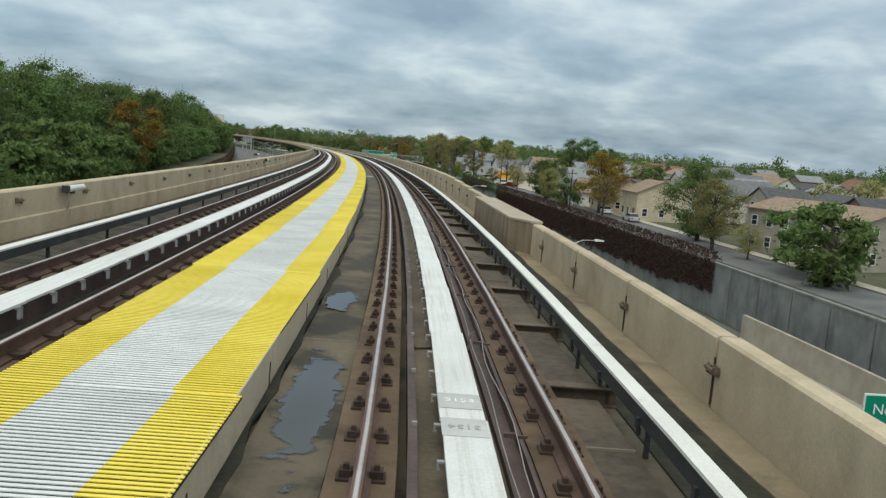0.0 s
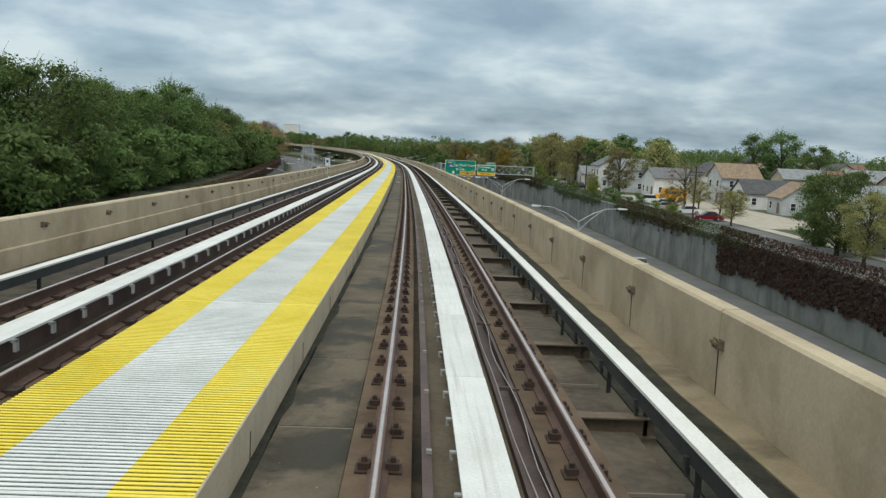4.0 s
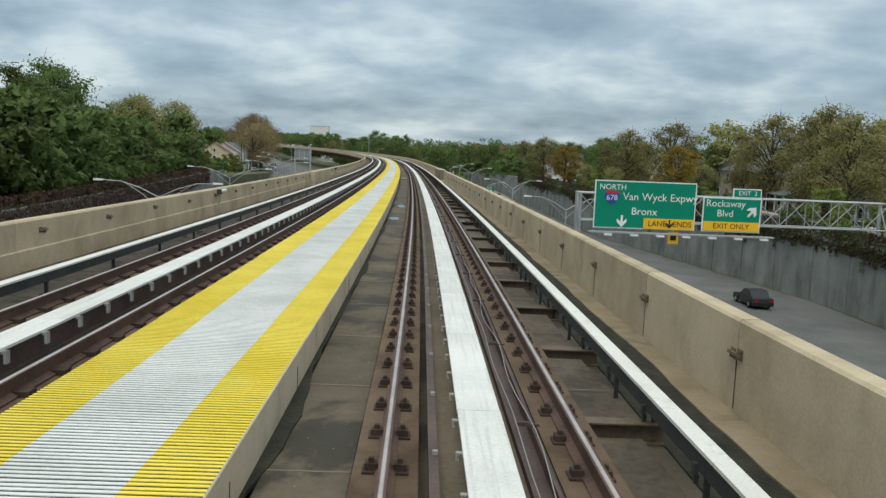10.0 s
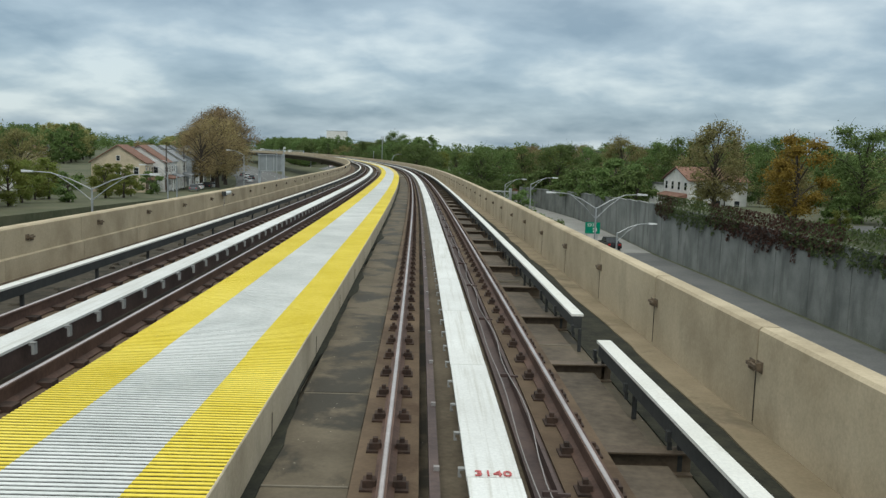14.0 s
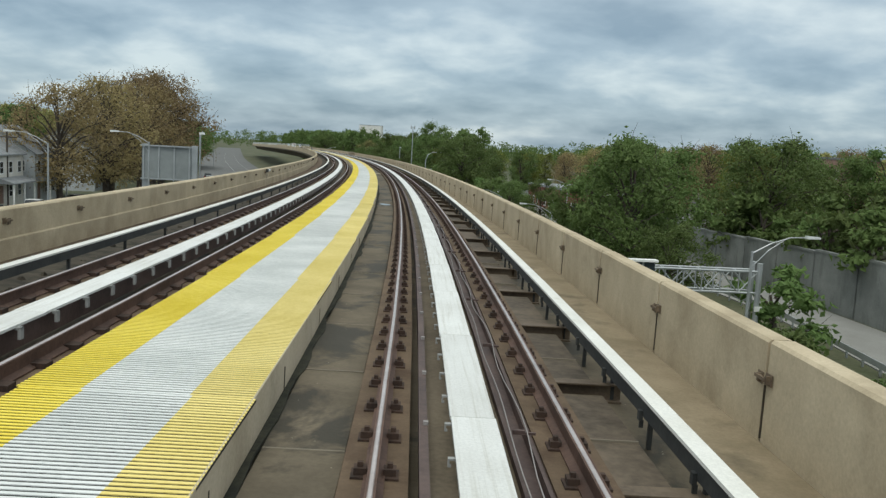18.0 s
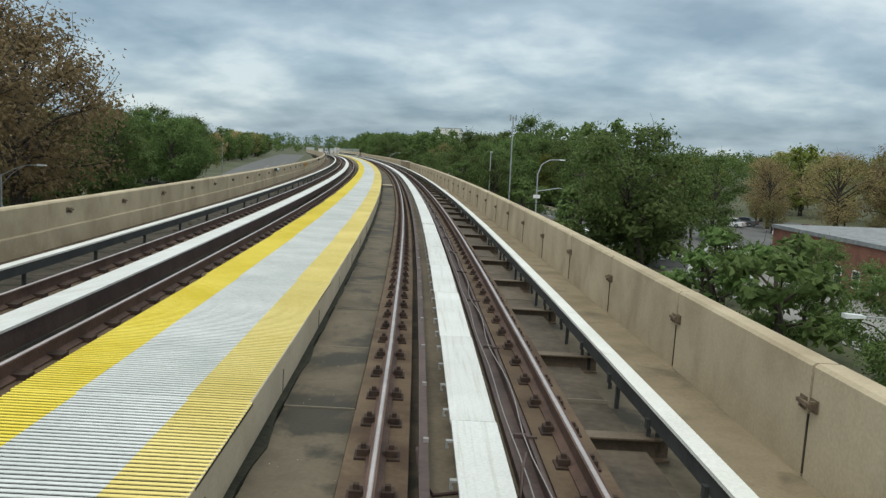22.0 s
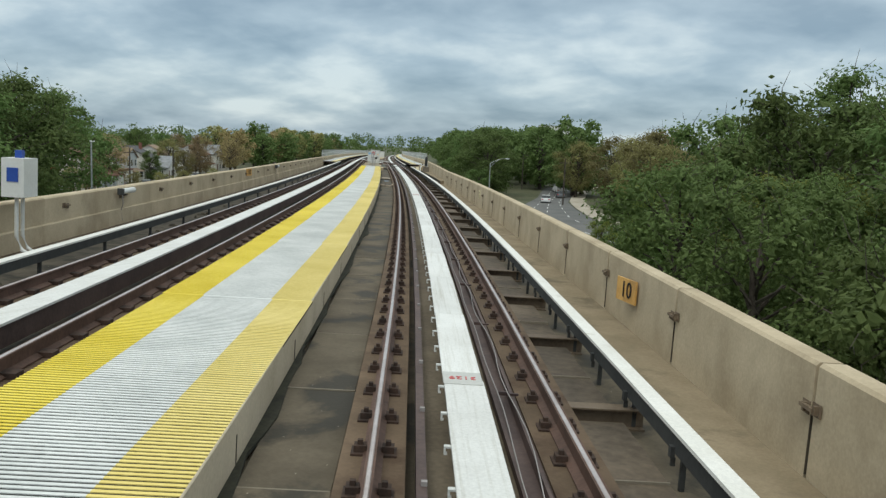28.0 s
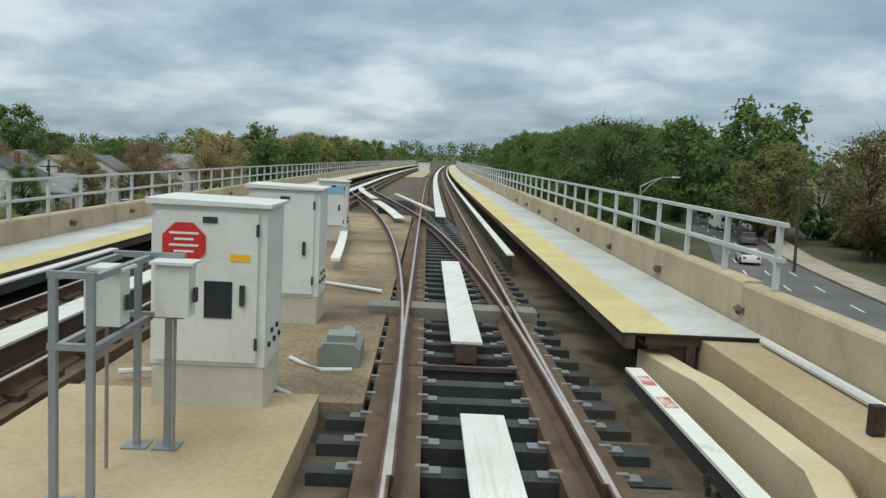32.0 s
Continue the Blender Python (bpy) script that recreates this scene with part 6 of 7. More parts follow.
for _ in range(900):
    m = at(gr.uniform(150, 790), gr.uniform(-7.0, -6.0), -.385) @ Matrix.Rotation(gr.uniform(0, 6.3), 4, "Z")
    a, b, c = gr.uniform(.02, .07), gr.uniform(.02, .12), gr.uniform(.015, .07)
    k = len(v)
    v += [tuple(m @ Vector(p)) for p in ((-a, -b, 0), (a, -b * .8, 0), (a * .9, b, 0), (-a, b * .7, 0), (-a * .5, -b * .5, c), (a * .6, -b * .4, c * .8), (a * .4, b * .6, c), (-a * .6, b * .4, c * .7))]
    f += [tuple(k + i for i in q) for q in ((0, 3, 2, 1), (4, 5, 6, 7), (0, 1, 5, 4), (1, 2, 6, 5), (2, 3, 7, 6), (3, 0, 4, 7))]
tagged(new("debris", mesh_of("debris", v, f, GRIT)), "loose dark lumps and scraps beside the far power rail", "debris", kind="stuff")
# feet of the power rails
for u, sgn in ((1.6, 1), (LIM2 - 1.5, -1)):
    ob = tagged(new("rail_feet"), "black insulator feet under the power rail", "rail feet", kind="structure")
    many("foot_row", [(.01, .05, -.02, .02, -.42, -.11), (-.09, -.055, -.03, .03, -.15, -.06), (-.075, -.04, -.012, .012, -.22, -.15)] if sgn > 0 else [(-.025, .025, -.025, .025, -.42, -.10)], np.arange(S0, 775, 1.45 if sgn > 0 else 2.9), u, 0, BLACK, ob)
# clips on the parapets, joints across the deck
v, f = [], []
for b in ((-.012, 0, -.19, -.03, -.075, .055), (-.012, 0, .03, .17, -.095, .035), (-.06, -.012, -.16, -.12, -.05, .04), (-.055, -.012, .06, .10, -.07, .02), (-.075, -.035, -.14, .12, -.025, .012), (-.03, -.012, -.06, -.03, -.05, -.02)):
    box(*b, (v, f))
cr_me = mesh_of("clip", v, f, CLIPRUST)
v, f = [], []
for b in ((0, .012, -.17, -.03, -.06, .05), (0, .012, .03, .15, -.08, .03), (.012, .055, -.13, -.09, -.03, .03), (.012, .07, -.12, .1, -.02, .01)):
    box(*b, (v, f))
cl_me = mesh_of("clip", v, f, CLIPRUST)
# the joints run down from the clips as dark open lines
SLOT = plain("open_joint", (0.07, 0.058, 0.042), 0.95)
east, west = bpy.data.objects["wall_east"], bpy.data.objects["wall_west"]
cr = random.Random(12)
for s in JOINT_AT:
    du, dw = flare(s)
    put("clip", cr_me, at(s, 2.75 + du, .23 + dw + cr.uniform(-.025, .025)) @ Matrix.Scale(.85, 4), east)
    put("clip", cl_me, at(s + 1.1, -7.95, .36 + cr.uniform(-.02, .02)), west)
many("joint_line", [(-.002, .02, -.003, .003, -.36, .15)], [s for s in JOINT_AT if s < 742], 2.75, 0, SLOT, east)
many("joint_line", [(.0, .0175, -.012, .012, -.34, -.1)], np.arange(S0 + 1.6, WALK_END, MOD), WK1, 0, SLOT, walkway)
JOINTS = (106, 229, 348, 466, 548, 616, 682, 746.5)
for s in JOINTS:
    ob = tagged(new("joint_cover"), "pale concrete cover slab over a guideway expansion joint", "cover slab", kind="structure")
    ob_of("slab", box(-1.70, -1.03, -.5, .9, -.30, -.25), CREAM, ob, "", at(s))
    ob_of("slab", box(2.03, 2.70, -.5, 1.3, -.385, -.34), CREAM, ob, "", at(s))
    # no hole is cut: flat sheets carry the recess's shade as colour
    ob_of("gap", box(-1.70, -1.03, -1.6, -.5, -.332, -.326), UNDER, ob, "flat dark sheet painting the shade of a recess beside the slab", at(s))
    ob_of("gap", box(1.02, 1.5, -1.6, -.6, -.302, -.296), UNDER, ob, "flat dark sheet painting the shade of a recess beside the slab", at(s))


def puddle_water():
    """Shallow water on stained slabs; its outline breaks up along a noise."""
    m = bpy.data.materials.new("rain_water")
    m.use_nodes = True
    t = m.node_tree
    bs, out = t.nodes["Principled BSDF"], t.nodes["Material Output"]
    bs.inputs["Base Color"].default_value = (0.02, 0.019, 0.016, 1)
    bs.inputs["Roughness"].default_value, bs.inputs["Specular IOR Level"].default_value = 0.05, 0.6
    co, geo, ln = t.nodes.new("ShaderNodeTexCoord"), t.nodes.new("ShaderNodeNewGeometry"), t.nodes.new("ShaderNodeVectorMath")
    ln.operation = "LENGTH"
    t.links.new(co.outputs["Object"], ln.inputs[0])
    n1 = node(t, "ShaderNodeTexNoise", Scale=2.6, Detail=4.0, Roughness=0.6)
    t.links.new(geo.outputs["Position"], n1.inputs["Vector"])
    ma = t.nodes.new("ShaderNodeMath")
    ma.operation = "MULTIPLY_ADD"
    t.links.new(n1.outputs[0], ma.inputs[0])
    ma.inputs[1].default_value = 1.7
    t.links.new(ln.outputs["Value"], ma.inputs[2])
    mr = t.nodes.new("ShaderNodeMapRange")
    mr.inputs["From Min"].default_value, mr.inputs["From Max"].default_value = 1.62, 1.5
    t.links.new(ma.outputs[0], mr.inputs["Value"])
    tr, mx = t.nodes.new("ShaderNodeBsdfTransparent"), t.nodes.new("ShaderNodeMixShader")
    t.links.new(mr.outputs[0], mx.inputs[0])
    t.links.new(tr.outputs[0], mx.inputs[1])
    t.links.new(bs.outputs[0], mx.inputs[2])
    t.links.new(mx.outputs[0], out.inputs[0])
    return m


WATER = puddle_water()
sheet = mesh_of("puddle", [(-1, -1, 0), (1, -1, 0), (1, 1, 0), (-1, 1, 0)], [(0, 1, 2, 3)], WATER)
for s, u, a, b in ((7.6, -1.34, .33, 2.2), (12.5, -1.4, .3, 1.0), (176, -1.3, .3, 1.2), (192, -1.3, .3, 1.4), (255, -1.3, .34, 1.2), (252, 1.25, .26, 1.2), (305, -1.28, .3, 1.6), (297, -1.45, .28, 1.0), (354.9, -1.35, .3, .6), (632, -1.35, .25, .8), (506.3, -1.35, .3, .8), (743, -1.35, .27, .9), (61, 1.25, .26, 1.2), (64.5, 1.25, .26, 1.2), (60, -1.4, .34, 1.6), (296, 1.25, .26, 1.4), (309, 1.25, .26, 1.2), (330, 1.25, .26, 2.6), (335, 1.25, .26, 2.0), (470, -1.35, .34, 1.2)):
    w = -.3265 if u < 0 else -.29
    ob = put("puddle", sheet, at(s, u, w) @ Matrix.Diagonal((a, b, 1, 1)))
    tagged(ob, "shallow rain puddle on the deck slabs", "puddle", kind="structure")

# refuges: thicker lengths of parapet
for s0, s1 in ((20.5, 29.8), (352, 362), (664, 674)):
    dz = -.2 if s0 < 30 else 0
    ob = tagged(new("parapet_refuge"), "stained concrete box built against the parapet", "parapet", kind="structure")
    o = ([], [])
    for sa, u0 in ((s0, 2.72), (s0 + .9, 2.30), (s1, 2.30)):
        m = at(sa)
        o[0].extend([tuple(m @ Vector(p)) for p in ((u0, 0, -.42), (2.98, 0, -.42), (2.98, 0, .60 + dz), (u0, 0, .60 + dz))])
    for j in range(2):
        o[1].extend([(4 * j + i, 4 * j + (i + 1) % 4, 4 * j + 4 + (i + 1) % 4, 4 * j + 4 + i) for i in range(4)])
    o[1].extend([(3, 2, 1, 0), (8, 9, 10, 11)])
    ob_of("box", o, STAIN, ob)
    cap = ([], [])
    m1, m2 = at(s0 + .9), at(s1)
    for m, u0 in ((at(s0), 2.70), (m1, 2.28), (m2, 2.28)):
        cap[0].extend([tuple(m @ Vector(p)) for p in ((u0, 0, .60 + dz), (3.0, 0, .60 + dz), (3.0, 0, .65 + dz), (u0, 0, .65 + dz))])
    for j in range(2):
        cap[1].extend([(4 * j + i, 4 * j + (i + 1) % 4, 4 * j + 4 + (i + 1) % 4, 4 * j + 4 + i) for i in range(4)])
    cap[1].extend([(3, 2, 1, 0), (8, 9, 10, 11)])
    ob_of("coping", cap, CREAM, ob, "pale coping")
ob = tagged(new("parapet_refuge"), "thicker concrete length of the far parapet", "parapet", kind="structure")
ob_of("box", sweep(rect(-8.1, -7.6, -.42, .62), 324, 336), CONCRETE, ob)

# fittings on the far parapet
for s in (19, 52, 183, 240, 296, 345, 402, 468.6, 516.3, 560, 610, 650, 707, 735):
    ob = tagged(new("wall_lamp"), "white tubular lamp on a bracket on the parapet", "wall lamp", "lamps on the far parapet")
    ob.matrix_basis = at(s, -7.93, .42)
    o = ([], [])
    tube(o, [(.13, -.45, .07), (.13, .5, .07)], [.075, .075], 10)
    o[1].append(tuple(reversed(range(10))))
    part("tube", o, ENAMEL, ob)
    part("bracket", box(0, .12, -.08, .08, -.05, .1), RUSTY, ob)
    part("cap", box(.05, .21, -.5, -.44, -.01, .15), BLACK, ob)
    o = ([], [])
    tube(o, [(.05, -.1, -.02), (.1, -.2, -.25), (.03, -.15, -.45), (.04, -.05, -.7)], [.012] * 4, 5)
    part("cable", o, CABLE, ob)
for s in (181.0, 700.7):
    ob = tagged(new("equipment_box"), "white equipment box on two white conduits beside the parapet", "equipment box", "boxes on the far parapet")
    ob.matrix_basis = at(s, -7.7, 0)
    part("box", box(-.2, .2, -.28, .28, .72, 1.42), ENAMEL, ob)
    part("label_plate", box(-.1, .1, -.292, -.28, 1.0, 1.25), SIGNBLUE, ob)
    part("beacon", box(-.06, .06, -.06, .06, 1.42, 1.56), SIGNBLUE, ob, "blue beacon")
    for y in (-.12, .12):
        o = ([], [])
        tube(o, [(0, y, .72), (0, y, 0), (.1, y, -.25), (.35, y - .1, -.34)], [.035] * 4, 7)
        part("conduit", o, ENAMEL, ob)
WORN = weathered("faded_orange_board", (0.60, 0.33, 0.09), (0.70, 0.42, 0.14), (0.36, 0.22, 0.10), 3.0, (6.0, 6.0, 3.0), 0.7, (0.5, 0.66), 0.8)
for s, u, w, txt, y in ((697.1, 2.74, .2, "10", 0), (725.2, -7.94, .42, "10", 0), (629.8, -7.94, .36, "15", 0)):
    ob = tagged(new("number_board"), "yellow number board with black figures on the parapet", "number board")
    rot = Matrix.Rotation(radians(-78 if u > 0 else 78), 4, "Z")
    ob.matrix_basis = at(s, u - (.09 if u > 0 else -.09), w) @ rot
    part("plate", box(-.30, .30, -.012, .012, -.17, .17), WORN, ob)
    write(txt, .34, INK, Matrix.Translation((.02, -.02, 0)), ob)
    part("stay", box(-.28, -.2, .012, .05, -.14, -.1), RUSTY, ob)
ob = tagged(new("notice_board"), "faded cream notice with a black arrow on the parapet", "notice board")
ob.matrix_basis = at(721.6, 2.745, .2) @ Matrix.Rotation(radians(-90), 4, "Z")
part("plate", box(-.26, .26, -.02, 0, -.17, .17), plain("faded_cream_sign", (0.62, 0.54, 0.32), 0.7), ob)
arrow(ob, -.05, .08, .17, INK, -90, -.026)
for k in range(2):
    part("text_bar", box(-.2, .2 - .05 * k, -.024, -.02, -.06 - .07 * k, -.035 - .07 * k), INK, ob)
nums = tagged(new("plate_numbers"), "stencilled number bands across the reaction plates", "number bands", kind="structure")
INKG = plain("grey_stencil", (0.36, 0.36, 0.35), 0.7)
PINK = plain("red_stencil", (0.5, 0.12, 0.12), 0.7)
BAND = plain("grey_band", (0.47, 0.47, 0.45), 0.6)


def stencil(s, txt, flip, ink, band):
    m = at(s, -.02, .003)
    if band:
        ob_of("band", box(-.178, .178, -.2, .2, 0, .002), BAND, nums, "", m)
    r = Matrix.Rotation(math.pi if flip else 0, 4, "Z") @ Matrix.Translation((0, 0, .004)) @ Matrix.Rotation(-math.pi / 2, 4, "X")
    write(txt, .13, ink, m @ r, nums, "stencilled figures", "figures")


stencil(6.75, "3153", False, WHITE, True)
stencil(6.1, "3154", True, INKG, True)
stencil(375.4, "3140", False, PINK, False)
stencil(585.5, "3132", False, WHITE, True)
stencil(722.25, "3127", False, SIGNRED, False)
stencil(721.85, "3128", True, PINK, True)
stencil(692.6, "3129", True, PINK, True)
FADED = weathered("faded_red_paint", (0.42, 0.13, 0.11), (0.52, 0.20, 0.17), (0.66, 0.60, 0.55), 6.0, (9.0, 9.0, 9.0), 0.8, (0.5, 0.6), 0.6)
marks = tagged(new("red_marks"), "faded red patches painted on the power rail cover", "painted marks", kind="structure")
for s in (350.2, 350.9, 626.2, 775.2, 775.9):
    ob_of("mark", box(-.06, .06, -.16, .16, .081, .084), FADED, marks, "", at(s, 1.6, 0))


# loose cables across the track bed, and a pale pipe over the slabs
for s in (9.3, 216.0, 452.5, 566.5, 732.5):
    ob = tagged(new("loose_cable"), "dark cable laid across the track bed under the plates", "cable")
    o = ([], [])
    tube(o, [tuple(at(s + ds, u, w).translation) for ds, u, w in ((.5, -.46, -.06), (.3, -.43, -.2), (0, -.34, -.205), (.1, -.1, -.21), (.05, .15, -.21), (0, .25, -.2), (.25, .29, -.07), (.6, .36, -.1))], [.014] * 8, 6)
    part("cable", o, STEEL, ob)
ob = tagged(new("pipe"), "pale plastic pipe from the walkway side to the rail plinth", "pipe")
o = ([], [])
tube(o, [tuple(at(s, u, w).translation) for s, u, w in ((734.6, -1.76, -.22), (734.6, -1.5, -.25), (734.5, -1.2, -.27), (734.6, -1.05, -.22), (734.9, -.98, -.16))], [.035] * 5, 8)
part("tube", o, CREAM, ob)
part("stake", bar(tuple(at(734.3, -1.45, -.4).translation), tuple(at(734.3, -1.45, -.1).translation), .015), RUSTY, ob)


# ---- the junction at the end ----
SW = 773.5


def swoop(s):
    """How far the diverging track has moved to the left."""
    x = max(0.0, s - SW)
    return -.0026 * x * x if x < 30 else -.0026 * 900 - .156 * (x - 30) if x < 42 else max(-4.9, -4.212 - .1 * (x - 42))


def side_rail(u0, name, profile, material, s0, s1, parent=None):
    v, f = [], []
    st = list(np.arange(s0, s1, 1.0)) + [s1]
    k = len(profile)
    for s in st:
        m = at(s, u0 + swoop(s))
        v += [tuple(m @ Vector((a, 0, w))) for a, w in profile]
    for j in range(len(st) - 1):
        f += [(j * k + i, j * k + (i + 1) % k, (j + 1) * k + (i + 1) % k, (j + 1) * k + i) for i in range(k)]
    f += [tuple(reversed(range(k))), tuple((len(st) - 1) * k + i for i in range(k))]
    return ob_of(name, (v, f), material, parent)


for u0 in (-.7525, .7525):
    ra = tagged(side_rail(u0 + .03 * (1 if u0 < 0 else -1), "turnout_rail", [(-.07, -.18), (.07, -.18), (.012, -.14), (.035, -.03), (.035, -.004), (-.035, -.004), (-.035, -.03), (-.012, -.14)], RAILSIDE, SW, 826), "rusty curved turnout rail with a polished head", "rail", kind="structure")
    side_rail(u0 + .03 * (1 if u0 < 0 else -1), "railhead", rect(-.016, .016, -.004, .003), RAILTOP, SW, 826, ra)
ties = tagged(new("switch_ties"), "black steel ties with bright base plates under the switch", "ties", kind="structure")
v, f = box(-1.35, 1.35, -.11, .11, -.42, -.24)
tie_me = mesh_of("tie", v, f, BLACK)
v, f = [], []
for x in (-1.0, -.5, .5, 1.0):
    box(x - .14, x + .14, -.07, .07, 0, .02, (v, f))
    box(x - .05, x + .05, -.03, .03, .02, .05, (v, f))
tp_me = mesh_of("base_plate", v, f, plain("worn_steel", (0.25, 0.25, 0.25), 0.4, 0.7))
for s in np.arange(774.2, 812, .62):
    t = put("tie", tie_me, at(s, swoop(s) * .5, 0), ties)
    put("base_plate", tp_me, Matrix.Translation((0, 0, -.24)), t)
ob_of("crossing_box", box(-1.3, 1.1, -.25, .25, -.24, -.06), mat("grey_box", (0.16, 0.15, 0.13), (0.24, 0.23, 0.2), 2, 0.8), ties, "grey drive box across the track", at(780.2))
for u, s0, s1, key in ((-.02, 777.6, 785.0, 0), (-.02, 797.6, 1000, 0), (LIM2, 800, 1000, 0)):
    ob = tagged(new("reaction_rail"), "white aluminium reaction plate between switch rails", "rail", kind="structure")
    ob_of("plate", sweep(rect(u - .18, u + .18, -.03, 0.0), s0, s1), PLATE, ob)
    ob_of("beam", sweep(rect(u - .12, u + .12, -.25, -.03), s0, s1), STEEL, ob)
for s0, s1, du in ((796, 806, -.1), (808, 820, 0)):
    ob = tagged(side_rail(du, "reaction_plate", rect(-.18, .18, -.03, 0), PLATE, s0, s1), "white reaction plate of the diverging track", "rail", kind="structure")
for s0, s1, du in ((784, 795, -1.95), (800, 812, 1.5)):
    ob = tagged(side_rail(du, "cover_board", rect(-.09, .09, .02, .08), COVER, s0, s1), "white cover board of a curved power rail", "power rail", kind="structure")
# tan pads with cabinets between the tracks
TAN = mat("tan_concrete_pad", (0.36, 0.28, 0.17), (0.47, 0.38, 0.25), 0.7, 0.9)
pad = ob_of("equipment_pad", sweep(rect(-3.7, -1.45, -.42, -.10), 770.0, 775.6, 2.0), TAN)
tagged(pad, "tan concrete equipment pad between the tracks", "pad", kind="structure")
pad = ob_of("equipment_pad", sweep(rect(-3.7, -1.05, -.42, -.17), 775.6, 800, 3.0), mat("stained_tan_pad", (0.13, 0.095, 0.06), (0.36, 0.285, 0.18), 0.6, 0.9))
tagged(pad, "tan concrete equipment pad between the tracks", "pad", kind="structure")


def cabinet(s, u, w, wx, dy, h, label, front=True):
    ob = tagged(new("equipment_cabinet"), label, "cabinet", "cabinets between the tracks")
    ob.matrix_basis = at(s, u, w)
    a = wx / 2
    part("plinth", box(-a, a, 0, dy, 0, .36), mat("cabinet_plinth", (0.45, 0.42, 0.35), (0.55, 0.52, 0.44), 1.2, 0.7), ob)
    part("body", box(-a - .01, a + .01, -.01, dy + .01, .36, h), ENAMEL, ob)
    part("lid", prism([(-a - .05, h), (a + .05, h), (a + .05, h + .03), (-a - .05, h + .05)], -.06, dy + .06), ENAMEL, ob)
    d = part("door", box(-a + .03, a - .06, -.035, -.01, .40, h - .05), ENAMEL, ob, "white steel cabinet door")
    part("handle", box(a - .2, a - .16, -.065, -.035, h * .52, h * .62), BLACK, d)
    part("hinge", box(a - .075, a - .05, -.05, -.035, h * .3, h * .36), BLACK, d)
    part("hinge", box(a - .075, a - .05, -.05, -.035, h * .86, h * .92), BLACK, d)
    part("vent", box(-.05, .07, -.045, -.035, h - .14, h - .09), BLACK, d)
    if front:
        n = 8
        oc = [(-.20 + .19 * math.cos(6.2832 * (k + .5) / n), h - .32 + .19 * math.sin(6.2832 * (k + .5) / n)) for k in range(n)]
        sgn = part("warning_plate", prism(oc, -.048, -.037), SIGNRED, d, "red octagonal warning sign")
        for k in range(4):
            part("text_bar", box(-.32 + .04 * (k % 2), -.08 - .04 * (k % 2), -.052, -.048, h - .24 - k * .05, h - .222 - k * .05), WHITE, d)
        part("sticker", box(.18, .34, -.04, -.036, h - .45, h - .39), YELLOWSIGN, d)
        part("inspection_window", box(-.03, .2, -.042, -.036, h - .93, h - .62), GLASS, d)
    for k in range(5):
        part("bolt", box(a + .01, a + .03, dy * .15 + k * .12, dy * .15 + k * .12 + .04, h * .3 + .1 * (k % 2), h * .3 + .1 * (k % 2) + .04), BLACK, ob)
    return ob


cabinet(775.1, -2.33, -.10, .93, .75, 1.7, "white enamel cabinet with a red octagonal sign")
cabinet(779.0, -2.38, -.17, .90, .8, 1.75, "tall plain white enamel equipment cabinet", False)
cabinet(789.5, -2.93, -.17, .7, .6, 1.5, "white enamel cabinet with a blue label", False)
rack = tagged(new("steel_rack"), "galvanised strut rack carrying two small white boxes", "rack")
rack.matrix_basis = at(773.2, -2.55, -.10)
STRUT = plain("strut_steel", (0.30, 0.32, 0.34), 0.5, 0.6)
for x, y in ((-.17, -.12), (.05, -.12), (-.03, .92), (.19, .92)):
    p_ = part("post", box(x - .022, x + .022, y - .022, y + .022, 0, 1.42 if y < 0 else 1.38), STRUT, rack)
    part("foot", box(x - .09, x + .09, y - .09, y + .09, 0, .012), STRUT, p_)
for z in (1.38, .95):
    part("cross_bar", box(-.2, .08, -.145, -.1, z, z + .04), STRUT, rack)
    for x in (-.17, .05):
        part("arm", box(x - .02, x + .02, -.1, .94, z - .02, z + .02), STRUT, rack)
    part("cross_bar", box(-.2, .30, .90, .945, z, z + .04), STRUT, rack)
for x, y in ((-.06, .42), (.27, .80)):
    b_ = part("junction_box", box(x - .115, x + .115, y - .09, y + .09, 1.0, 1.36), ENAMEL, rack, "small pale enamel box")
    part("latch", box(x + .13, x + .15, y - .03, y + .03, 1.1, 1.2), BLACK, b_)
    part("canopy", box(x - .15, x + .15, y - .12, y + .12, 1.365, 1.385), ENAMEL, b_)
    part("conduit", bar((x, y, 0.02), (x, y, .98), .014), CABLE, b_)
lab = part("label_band", box(-.3, .3, -.045, -.012, 1.2, 1.42), plain("pale_blue_label", (0.25, 0.48, 0.68), 0.5), bpy.data.objects["equipment_cabinet.002"], "pale blue label")
ob = tagged(new("switch_machine"), "grey-green cast switch machine beside the rail", "switch machine")
ob.matrix_basis = at(777.2, -1.35, -.17)
G = plain("cast_grey_green", (0.24, 0.26, 0.24), 0.6)
part("body", prism([(-.28, 0), (.16, 0), (.16, .18), (.1, .25), (-.22, .25), (-.28, .18)], -.35, .35), G, ob)
part("lid", box(-.2, .1, -.25, .05, .25, .32), G, ob)
part("motor", bar((-.05, .3, .14), (-.05, .65, .14), .11, 10), G, ob)
part("throw_rod", box(.16, 1.9, -.06, .0, -.05, -.01), STEEL, ob)
o = ([], [])
tube(o, [(.1, -.5, .02), (-.2, -.55, .02), (-.45, -.3, .02), (-.6, -.1, .02)], [.025] * 4, 7)
part("conduit", o, ENAMEL, ob)
